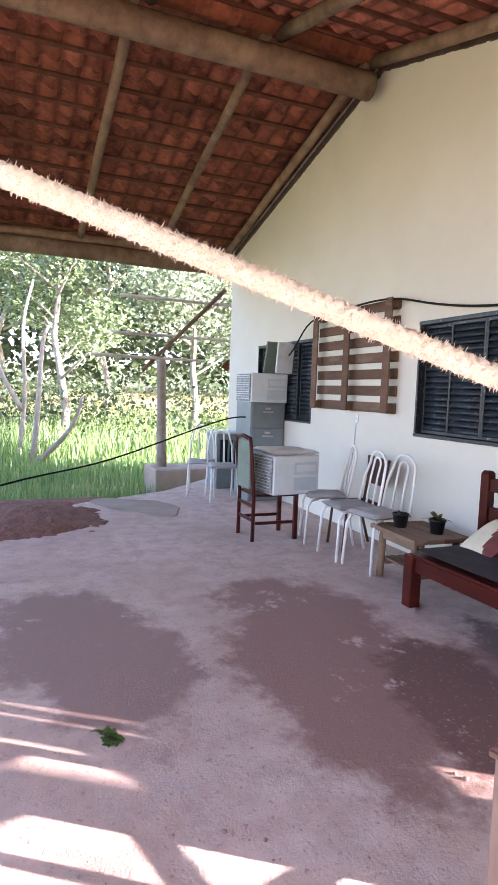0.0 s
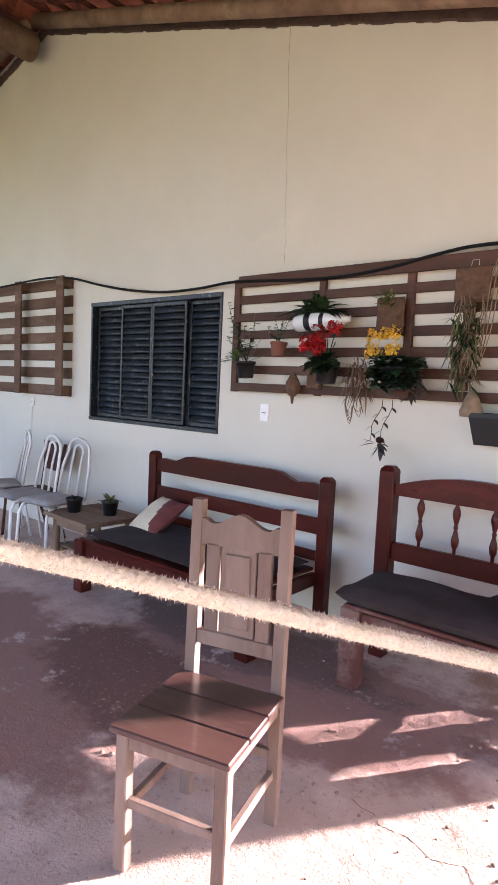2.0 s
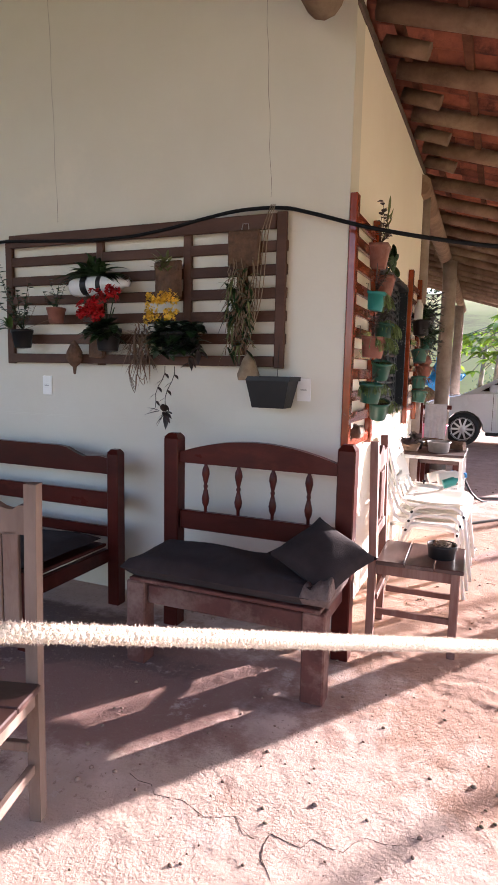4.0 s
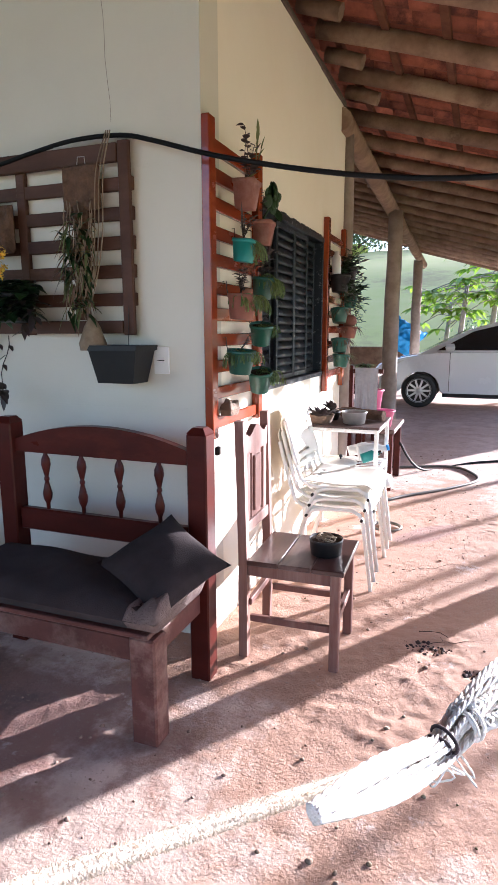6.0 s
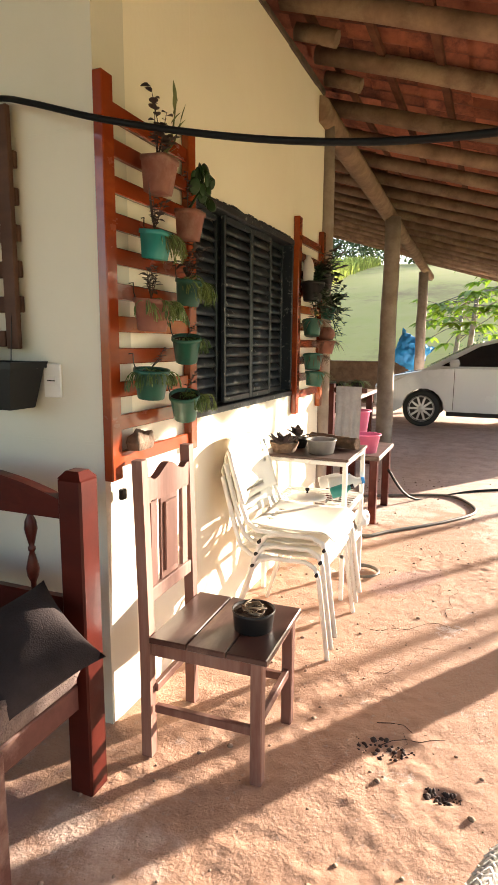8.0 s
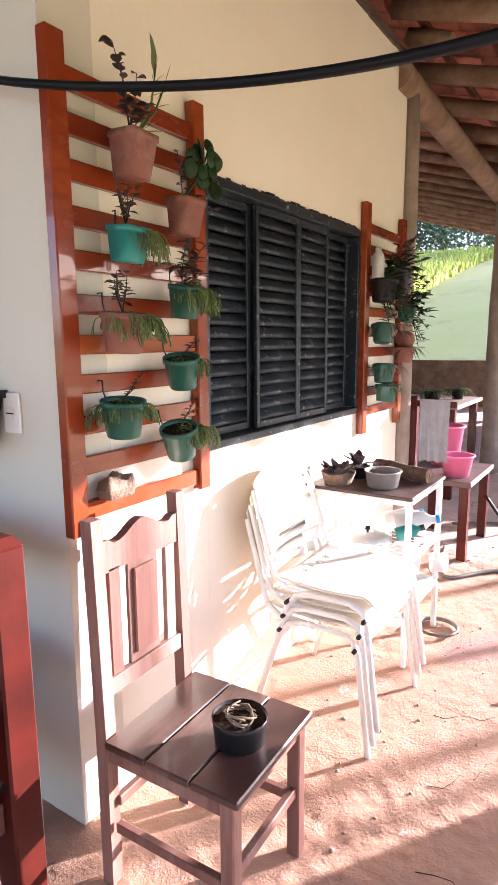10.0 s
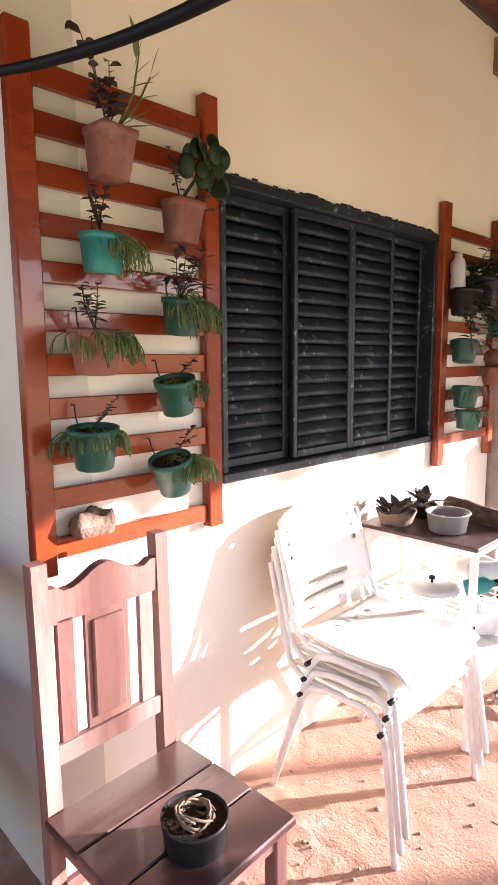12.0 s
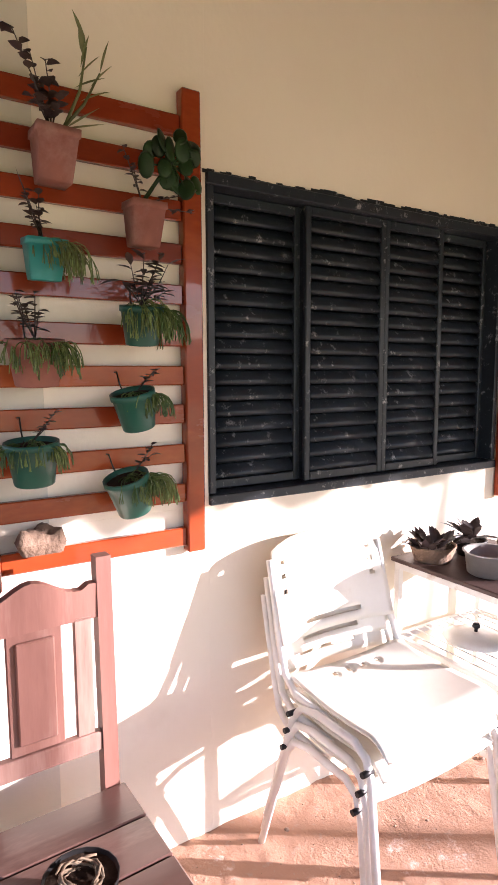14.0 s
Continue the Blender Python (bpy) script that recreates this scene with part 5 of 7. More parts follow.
# ---- stack of plastic shell chairs ----
def shell_chair(m, label):
    """Faces -y; steel tube frame, moulded plastic seat and back with slots."""
    c = thing("stacking_chair", label, "chair", "stack of white chairs", m)
    tr = 0.0115
    for sx in (-1, 1):
        x = sx * 0.255
        g = Geo()
        g.tube([(x * 1.05, -0.26, 0), (x, -0.205, 0.38), (x * 0.99, -0.185, 0.425), (x * 0.98, -0.14, 0.445), (x * 0.98, 0.02, 0.44), (x * 0.99, 0.08, 0.425), (x, 0.115, 0.38), (x * 1.05, 0.235, 0)], tr, 8)
        part("leg_frame", g, WHITE_PAINT, c)
        g = Geo()
        g.tube([(x * 0.93, -0.05, 0.437), (x * 0.93, 0.13, 0.44), (x * 0.92, 0.185, 0.475), (x * 0.90, 0.215, 0.55), (x * 0.88, 0.285, 0.80)], tr, 8)
        part("back_tube", g, WHITE_PAINT, c)
        for yy in (-0.20, 0.11):
            part("rubber_plug", Geo().tube([(x * 0.96, yy, 0.40), (x * 1.10, yy, 0.40)], 0.008, 8), BLACK_PLASTIC, c)
    nx, ny = 24, 20
    g = Geo()
    def skin(fn, slots, th):
        verts, faces = [], []
        for s in (0, 1):
            for j in range(ny + 1):
                for i in range(nx + 1):
                    verts.append(fn(i / nx * 2 - 1, j / ny, -th * s))
        w, k = nx + 1, (nx + 1) * (ny + 1)
        keep = lambda i, j: (i, j) not in slots
        for j in range(ny):
            for i in range(nx):
                if not keep(i, j):
                    continue
                a = j * w + i
                faces += [(a, a + 1, a + w + 1, a + w), (k + a, k + a + w, k + a + w + 1, k + a + 1)]
                for (di, dj), (p, q) in (((-1, 0), (a, a + w)), ((1, 0), (a + w + 1, a + 1)), ((0, -1), (a + 1, a)), ((0, 1), (a + w, a + w + 1))):
                    ii, jj = i + di, j + dj
                    if not (0 <= ii < nx and 0 <= jj < ny) or not keep(ii, jj):
                        faces.append((p, q, q + k, p + k))
        return Geo().add(verts, faces, True)
    def seat(u, v, o):
        w = 0.235 * (1 - 0.06 * abs(v - 0.5))
        return (u * w, -0.235 + 0.42 * v, 0.462 + 0.014 * u * u - 0.012 * math.sin(math.pi * v) - 0.05 * max(0, 0.12 - v) / 0.12 * 0.8 + o)
    def backrest(u, v, o):
        w = 0.232 - 0.022 * v ** 3
        z = 0.555 + 0.30 * v - 0.035 * (abs(u) ** 3) * (v > 0.7) * (v - 0.7) / 0.3
        return (u * w, 0.205 + 0.095 * v + 0.035 * (1 - u * u) + o, z)
    part("seat", skin(seat, {(7, 17), (10, 17), (13, 17), (16, 17)}, 0.006), CREAM_PLASTIC, c)
    part("backrest", skin(backrest, {(2, 9), (2, 12), (2, 15), (21, 9), (21, 12), (21, 15)} | {(i, 2) for i in range(6, 18)}, 0.006), CREAM_PLASTIC, c)
    return c


for k in range(3):
    first = shell_chair(pose(0.165 + 0.016 * k, 5.19, 0.06 * k if k else 0.0, 0, 0, 90), ("lowest", "middle", "top")[k] + " white plastic chair in a stack of three")


# ---- white metal rack with pots and bottles ----
rk = thing("metal_rack", "rusty white metal rack with a dark top", "rack")
RX0, RX1, RY0, RY1, RZ = -0.15, 0.34, 5.57, 6.07, 0.80
for x in (RX0 + 0.012, RX1 - 0.012):
    for y in (RY0 + 0.012, RY1 - 0.012):
        g = Geo()
        g.span((x - 0.012, y - 0.012, 0), (x + 0.012, y + 0.012, RZ - 0.03), 0.002)
        part("leg", g, WHITE_PAINT, rk)
for z in (RZ - 0.018, 0.50, 0.26):
    for a, b in (((RX0, RY0 - 0.0, z - 0.012), (RX1, RY0 + 0.022, z + 0.012)), ((RX0, RY1 - 0.022, z - 0.012), (RX1, RY1, z + 0.012)), ((RX0, RY0 + 0.024, z - 0.011), (RX0 + 0.022, RY1 - 0.024, z + 0.011)), ((RX1 - 0.022, RY0 + 0.024, z - 0.011), (RX1, RY1 - 0.024, z + 0.011))):
        part("bar", Geo().span(a, b, 0.002), WHITE_PAINT, rk)
part("top", Geo().span((RX0 - 0.01, RY0 - 0.01, RZ - 0.004), (RX1 + 0.01, RY1 + 0.01, RZ + 0.012), 0.003), WHITE_TOP, rk)
for k in range(9):
    part("shelf_wire", Geo().tube([(RX0 + 0.02, RY0 + 0.05 + k * 0.05, 0.515), (RX1 - 0.02, RY0 + 0.05 + k * 0.05, 0.515)], 0.003, 5), WHITE_PAINT, rk)
part("lower_shelf", Geo().span((RX0 + 0.02, RY0 + 0.02, 0.272), (RX1 - 0.02, RY1 - 0.02, 0.28), 0.002), WHITE_PAINT, rk)
p = pot("plant_bowl", -0.05, 5.66, RZ + 0.012, 0.085, 0.06, STONE, "low stone bowl with rosette succulents", "pots on the rack", rim=False)
g = Geo()
for k in range(46):
    a = RND.uniform(0, 6.28)
    g.leaf((-0.05 + 0.06 * math.cos(a) * RND.random(), 5.66 + 0.075 * math.sin(a), RZ + 0.06), (math.cos(a), math.sin(a), RND.uniform(0.3, 1.6)), RND.uniform(0.05, 0.1), 0.028, 0.15, 3)
bpy.context.view_layer.update()
world_plant(p, g, "foliage", LEAF_PURPLE)
p = pot("plant_bowl", -0.02, 5.83, RZ + 0.012, 0.06, 0.06, BLACK_PLASTIC, "small black pot with broad dark leaves", "pots on the rack")
g = Geo()
for k in range(18):
    a = RND.uniform(0, 6.28)
    g.leaf((-0.02, 5.83, RZ + 0.07), (math.cos(a), math.sin(a), RND.uniform(0.3, 2.2)), RND.uniform(0.08, 0.16), 0.045, 0.25, 3)
bpy.context.view_layer.update()
world_plant(p, g, "foliage", LEAF_PURPLE)
pn = thing("aluminium_pan", "dented aluminium pan on the rack", "pan", m=pose(0.16, 5.70, RZ + 0.012))
part("bowl", Geo().lathe([(0.001, 0), (0.062, 0), (0.072, 0.006), (0.082, 0.075), (0.089, 0.078), (0.089, 0.082), (0.080, 0.080), (0.068, 0.008), (0.001, 0.006)], 22), ALUMINIUM, pn)
single("bark_log", log(Geo(), (0.02, 5.99, RZ + 0.05), (0.33, 5.87, RZ + 0.05), 0.038, 0.035, 9), BARK, "dark hollow bark log lying on the rack", "log")
lidt = thing("pot_lid", "white enamel pot lid with knob", "lid", m=pose(0.06, 5.78, 0.521))
part("cover", Geo().lathe([(0.115, 0), (0.118, 0.004), (0.09, 0.016), (0.04, 0.026), (0.001, 0.028)], 20), WHITE_PAINT, lidt)
part("knob", Geo().lathe([(0.006, 0.026), (0.006, 0.04), (0.014, 0.045), (0.012, 0.058), (0.001, 0.06)], 10), BLACK_PLASTIC, lidt)
for x, y, r, h, mt, label, tl in ((0.20, 5.93, 0.05, 0.20, BOTTLE, "milky plastic jug on the wire shelf", 80), (0.12, 6.0, 0.04, 0.18, BOTTLE, "empty cloudy bottle lying on the shelf", 75), (0.25, 5.80, 0.035, 0.12, TEAL_POT, "small teal bottle on the wire shelf", 70)):
    b_ = thing("plastic_jug", label, "bottle", "bottles on the rack", pose(x - 0.05, y, 0.52 + r, 0, tl, 20))
    part("body", Geo().lathe([(0.001, 0), (r * 0.95, 0), (r, 0.01), (r, h * 0.7), (r * 0.45, h * 0.88), (r * 0.4, h), (0.001, h)], 14), mt, b_)
    part("cap", Geo().lathe([(r * 0.43, h), (r * 0.43, h + 0.02), (0.001, h + 0.02)], 12), CAR_GLASS if mt is TEAL_POT else TARP, b_)
for x, y, z, sx, label in ((0.33, 6.10, 0.34, 0.055, "bulging white plastic bag hung on the rack"), (0.18, 6.01, 0.36, 0.09, "knotted clear plastic bag inside the rack")):
    v = pillow(2 * sx, 1.6 * sx, 31)
    single("plastic_bag", Geo().add([(p[0], p[1], p[2]) for p in v.v], v.f, True), BOTTLE, label, "bag", m=pose(x, y, z, 80, 12, 70))
single("hose_coil", Geo().tube([(0.36 + 0.1 * math.cos(a * 0.42), 6.03 + 0.1 * math.sin(a * 0.42), 0.01 + 0.0006 * a) for a in range(24)], 0.008, 6), HOSE, "short coil of garden hose beside the rack", "hose")

# bowl with withered plant on the chair seat
p = pot("black_bowl", 0.33, 4.245, 0.455, 0.075, 0.072, BLACK_PLASTIC, "black plastic bowl with withered plant on the chair", "pots on furniture", rim=False, taper=0.86)
g = Geo()
for k in range(15):
    a, s = RND.uniform(0, 6.28), RND.choice((-1, 1))
    pts = [(0.33 + 0.045 * math.cos(a + s * 0.55 * j) * (1 - 0.08 * j), 4.245 + 0.045 * math.sin(a + s * 0.55 * j) * (1 - 0.08 * j), 0.515 + 0.012 * math.sin(j * 0.9 + k) + 0.0015 * k) for j in range(6)]
    g.tube(pts, [0.002, 0.003, 0.0034, 0.003, 0.002, 0.001], 6)
bpy.context.view_layer.update()
world_plant(p, g, "withered_foliage", ROOTS)


# ---- pallet and slatted panel on the south wall ----
pal = thing("wall_pallet", "brown wooden pallet hung flat on the wall", "pallet", m=pose(0, 0, 0))
PX0, PX1, PZ0, PZ1 = -5.92, -4.40, 1.27, 2.36
for x in (PX0 + 0.06, (PX0 + PX1) / 2 - 0.02, PX1 - 0.06):
    g = Geo()
    g.span((x - 0.055, WALL_A - 0.115, PZ0), (x + 0.055, WALL_A - 0.095, PZ1), 0.004)
    part("board", g, PALLET, pal)
    for z in (PZ0 + 0.05, (PZ0 + PZ1) / 2, PZ1 - 0.05):
        part("block", Geo().span((x - 0.05, WALL_A - 0.094, z - 0.04), (x + 0.05, WALL_A - 0.026, z + 0.04), 0.004), PALLET, pal)
for k in range(7):
    z = PZ0 + 0.05 + k * (PZ1 - PZ0 - 0.1) / 6
    g = Geo()
    g.span((PX0, WALL_A - 0.025, z - 0.05), (PX1, WALL_A - 0.004, z + 0.05), 0.004)
    part("slat", g, PALLET, pal)

pan = thing("slatted_panel", "long brown slatted wood panel carrying plants", "trellis")
SX0, SX1, SZ0, SZ1 = -2.425, -0.508, 1.40, 2.20
for x, w in ((SX0 + 0.03, 0.055), (-1.69, 0.05), (-1.10, 0.05), (SX1 - 0.03, 0.055)):
    inner = -2.4 < x < -0.7
    g = Geo()
    g.span((x - w / 2, WALL_A - (0.030 if inner else 0.052), SZ0), (x + w / 2, WALL_A - (0.004 if inner else 0.029), SZ1 - (0.02 if inner else 0)), 0.004)
    part("stile", g, BROWN_WOOD, pan)
for k in range(7):
    z = SZ0 + 0.035 + k * (SZ1 - SZ0 - 0.08) / 6
    hh = 0.038 if k == 6 else 0.028
    g = Geo()
    if k in (0, 6):
        g.span((SX0 + 0.06, WALL_A - 0.055, z - hh), (SX1 - 0.06, WALL_A - 0.032, z + hh), 0.003)
    else:
        g.span((SX0 + 0.004, WALL_A - 0.027, z - hh), (SX1 - 0.004, WALL_A - 0.006, z + hh), 0.003)
    part("slat", g, BROWN_WOOD, pan)

AY = WALL_A - 0.13
def hung(x, z, r, h, mat, label, square=False):
    p = pot("hanging_pot", x, AY, z, r, h, mat, label, "pots on the panel", (-4, 0), square)
    bpy.context.view_layer.update()
    part("wire_hook", Geo().tube([(0, 0, h * 0.95), (0, r * 0.6, h * 1.2), (0, r * 0.9, h * 1.4)], 0.002, 5), BLACK_PLASTIC, p)
    return p, Vector((x, AY, z + h))


p, c = hung(-2.197, 1.495, 0.065, 0.11, BLACK_PLASTIC, "black pot with climbing dark-leaved plant")
g = Geo()
for tip in ((-0.17, -0.02, 0.40), (-0.12, -0.03, 0.30), (-0.06, -0.05, 0.26), (0.02, -0.06, 0.22), (0.07, -0.04, 0.15), (-0.14, -0.05, 0.16), (0.0, -0.07, 0.12), (0.10, -0.05, 0.26)):
    grow_stem(g, c, c + Vector(tip), 12, 0.042, 0.55, stem=0.0025)
world_plant(p, g, "foliage", LEAF_DARK)
g = Geo()
for k in range(16):
    g.leaf(c + Vector((-0.06, -0.03, 0.0)), (RND.uniform(-1, 0.1), RND.uniform(-0.6, 0.1), RND.uniform(-0.1, 0.9)), RND.uniform(0.12, 0.18), 0.026, 0.45, 4)
world_plant(p, g, "strap_foliage", LEAF)
g = Geo()
for tip in ((0.16, -0.05, 0.15), (0.28, -0.06, 0.06), (0.09, -0.05, 0.30)):
    grow_stem(g, c, c + Vector(tip), 5, 0.025, 0.5, stem=0.002)
world_plant(p, g, "dry_stem", LEAF_DRY)
p, c = hung(-1.935, 1.642, 0.055, 0.09, CLAY_POT, "small clay pot with low seedlings")
g = Geo()
for k in range(7):
    grow_stem(g, c, c + Vector((RND.uniform(-0.10, 0.08), RND.uniform(-0.05, 0.03), RND.uniform(0.03, 0.17))), 7, 0.032, 0.5, stem=0.002)
world_plant(p, g, "foliage", LEAF_DARK)
g = Geo().lathe([(0.001, -0.045), (0.008, -0.04), (0.012, 0.0), (0.03, 0.015), (0.05, 0.05), (0.047, 0.09), (0.026, 0.13), (0.014, 0.15), (0.001, 0.16)], 12)
single("hanging_gourd", g, BARK, "dried brown gourd hung below the panel", "gourd", m=pose(-1.827, AY + 0.03, 1.385))
single("coconut_husk", Geo().span((-1.74, WALL_A - 0.085, 1.44), (-1.63, WALL_A - 0.056, 1.60), 0.014), BARK, "flat piece of coconut husk on the panel", "husk")
# strap-leaved plant in a white bottle laid on its side
fern = thing("bottle_planter", "white plastic bottle planter with dark strap leaves", "planter", "pots on the panel", pose(-1.64, AY + 0.02, 1.857))
part("bottle", Geo().lathe([(0.001, -0.18), (0.05, -0.175), (0.056, -0.16), (0.056, 0.08), (0.048, 0.13), (0.026, 0.17), (0.02, 0.18), (0.02, 0.21), (0.001, 0.211)], 16, pose(0, 0, 0, 0, 88, 0)), SWITCH, fern)
for x0, w0 in ((-0.07, 0.022), (0.035, 0.016)):
    part("wire_loop", Geo().lathe([(0.058, -w0), (0.0595, 0.0), (0.058, w0)], 16, pose(x0, 0, 0, 0, 88, 0)), BLACK_PLASTIC, fern)
g = Geo()
for k in range(64):
    a = RND.uniform(-0.15, 3.3)
    g.leaf((RND.uniform(-0.07, 0.05), -0.015, 0.045), (math.cos(a) * 1.1, RND.uniform(-0.55, 0.15), 0.22 + 0.75 * abs(math.sin(a))), RND.uniform(0.15, 0.27), 0.034, 0.45, 5, 0.3)
part("foliage", g, LEAF_DARK, fern)
p, c = hung(-1.562, 1.482, 0.075, 0.13, BLACK_PLASTIC, "black pot with vivid red flowers")
g = Geo()
for k in range(90):
    a = RND.uniform(0, 6.28)
    g.leaf(c + Vector((RND.uniform(-0.09, 0.06), -0.03, RND.uniform(-0.05, 0.03))), (math.cos(a), math.sin(a) - 0.3, RND.uniform(-0.3, 0.9)), 0.10, 0.055, 0.35, 3)
world_plant(p, g, "foliage", LEAF_DARK)


def blooms(geo, centre, half, n, size, rnd):
    """A rounded head of many small four-petalled flowers, thickest towards the viewer."""
    for _ in range(n):
        a, b2, e = rnd.uniform(0, 6.28), rnd.uniform(-1, 1), rnd.random() ** 0.4
        o = Vector((math.cos(a) * half[0] * e * math.sqrt(1 - b2 * b2 * 0.6), -abs(math.sin(a)) * 0.045 * e, b2 * half[1] * e))
        q = Vector(centre) + o
        face = Vector((o.x * 2, -0.12, o.z * 2 + 0.03)).normalized()
        u = face.cross(Vector((0, 0, 1))).normalized()
        v = u.cross(face)
        t0 = rnd.uniform(0, 1.57)
        for k in range(4):
            d = u * math.cos(t0 + k * 1.571) + v * math.sin(t0 + k * 1.571)
            geo.leaf(q, d + face * 0.25, size, size * 0.95, 0.0, 3, 0.1)


fl = random.Random(17)
g = Geo()
for cx, half, n in (((-1.64, AY - 0.06, 1.705), (0.085, 0.065), 60), ((-1.585, AY - 0.06, 1.765), (0.06, 0.07), 45), ((-1.485, AY - 0.05, 1.805), (0.05, 0.05), 34), ((-1.57, AY - 0.07, 1.69), (0.05, 0.04), 22)):
    blooms(g, cx, half, n, 0.021, fl)
world_plant(p, g, "flower_cluster", RED_PETAL)
g = Geo()
for k in range(7):
    g.tube([c, Vector((fl.uniform(-1.66, -1.47), AY - 0.04, fl.uniform(1.70, 1.78)))], 0.003, 5)
world_plant(p, g, "flower_stalk", LEAF_DARK)
# dry brown tillandsia with a few trailing leaves
g = Geo()
for k in range(170):
    a = RND.uniform(0, 6.28)
    g.leaf((RND.uniform(-0.06, 0.06), 0, RND.uniform(-0.10, 0.10)), (math.cos(a), RND.uniform(-0.9, 0.0), math.sin(a)), RND.uniform(0.06, 0.15), 0.009, 0.35, 4)
for k in range(6):
    x = RND.uniform(-0.06, 0.02)
    g.tube(smooth_path([(x, -0.02, -0.08), (x - 0.02, -0.03, -0.16), (x + 0.02, -0.03, -0.2 - 0.015 * k), (x + 0.03, -0.03, -0.17)], 4), 0.002, 5)
single("dry_plant", g, LEAF_DRY, "tuft of dry brown curling leaves", "plant", m=pose(-1.365, AY + 0.04, 1.52))
p, c = hung(-1.09, 1.46, 0.10, 0.12, BLACK_PLASTIC, "black pot with bright yellow flowers")
g = Geo()
for k in range(300):
    a = RND.uniform(0, 6.28)
    g.leaf(c + Vector((RND.uniform(-0.13, 0.13), RND.uniform(-0.07, 0), RND.uniform(-0.10, 0.05))), (math.cos(a), math.sin(a) - 0.35, RND.uniform(-0.3, 0.8)), RND.uniform(0.06, 0.10), 0.055, 0.35, 3)
world_plant(p, g, "foliage", LEAF_DARK)
g = Geo()
for cx, half, n in (((-1.225, AY - 0.05, 1.675), (0.06, 0.045), 40), ((-1.215, AY - 0.05, 1.755), (0.06, 0.035), 30), ((-1.13, AY - 0.06, 1.76), (0.065, 0.04), 40), ((-1.10, AY - 0.06, 1.68), (0.05, 0.035), 30)):
    blooms(g, cx, half, n, 0.017, fl)
world_plant(p, g, "flower_cluster", YELLOW_PETAL)
g = Geo()
for dx, end in ((-0.06, 1.17), (0.0, 1.14)):
    top_z = 1.40
    pts = [Vector((c.x + dx - 0.012 * k + 0.012 * math.sin(k * 1.3), AY - 0.05, top_z - (top_z - end) * k / 6)) for k in range(7)]
    g.tube(pts, 0.0022, 5)
    for k, q in enumerate(pts[1:]):
        g.leaf(q, ((-1) ** k, -0.5, -0.5), 0.042, 0.022, 0.3, 3)
for k in range(11):
    a = RND.uniform(0, 6.28)
    g.leaf((c.x - 0.07 + RND.uniform(-0.03, 0.03), AY - 0.05, 1.15), (math.cos(a), -0.4, math.sin(a) - 0.5), 0.085, 0.034, 0.2, 4)
for k in range(10):
    g.leaf(c + Vector((RND.uniform(0.08, 0.16), -0.06, RND.uniform(-0.16, -0.02))), (RND.uniform(-0.4, 1), -0.5, RND.uniform(-0.9, 0.3)), 0.075, 0.03, 0.3, 4)
world_plant(p, g, "trailing_stem", LEAF_PURPLE)
husk = soft_slab(-0.085, 0.085, -0.105, 0.105, 0.0, 0.045, 33, 14, 16, 0.012)
single("coconut_husk", Geo().add(husk.v, husk.f, True), BARK, "ragged coconut husk mount on the panel", "husk", m=pose(-1.19, WALL_A - 0.057, 1.875, 90, 0, 0))
g = Geo()
for k in range(22):
    a = RND.uniform(0, 6.28)
    g.leaf((RND.uniform(-0.03, 0.03), 0, RND.uniform(-0.02, 0.06)), (math.cos(a) * 0.6, -0.4, 0.7 + 0.5 * math.sin(a)), RND.uniform(0.05, 0.11), 0.017, 0.3, 4)
single("orchid_plant", g, LEAF_PALE, "small pale orchid leaves on the husk mount", "orchid", m=pose(-1.20, WALL_A - 0.105, 1.93))
# orchid mount: bark board, a column of roots and narrow leaves below it
orc = thing("orchid_mount", "bark board with hanging orchids and pale roots", "orchid", m=pose(-0.735, AY + 0.03, 1.93))
part("bark_board", Geo().span((-0.095, 0.015, 0.0), (0.088, 0.05, 0.185), 0.012), BARK, orc)
part("wire_loop", Geo().tube([(-0.02, 0.03, 0.18), (-0.01, 0.025, 0.215), (0.02, 0.03, 0.215), (0.02, 0.035, 0.18)], 0.002, 5), ALUMINIUM, orc)
part("moss_stick", log(Geo(), (-0.02, 0.03, -0.46), (-0.01, 0.03, 0.02), 0.035, 0.03, 9, 9, 0.16), BARK, orc)
rt = random.Random(23)
g = Geo()
for k in range(70):
    x, z0 = rt.uniform(-0.07, 0.08), rt.uniform(-0.30, 0.04)
    ph, sw = rt.uniform(0, 6.28), rt.uniform(0.01, 0.03)
    g.tube([(x + sw * math.sin(j * 1.1 + ph), -0.02 - 0.02 * math.sin(j * 0.9 + ph), z0 - 0.035 * j) for j in range(rt.randrange(3, 7))], 0.0024, 5)
tagged(part("root_mass", g, ROOTS, orc), kind="stuff")
for k in range(3):
    part("vine", Geo().tube(smooth_path([(0.16 + 0.01 * k, -0.01, 0.29), (0.115 + 0.018 * k, -0.03, 0.13), (0.09 + 0.02 * k, -0.02, -0.10), (0.075 + 0.012 * k, -0.02, -0.26), (0.02 + 0.012 * k, -0.02, -0.42)], 5), 0.0028, 5), ROOTS, orc)
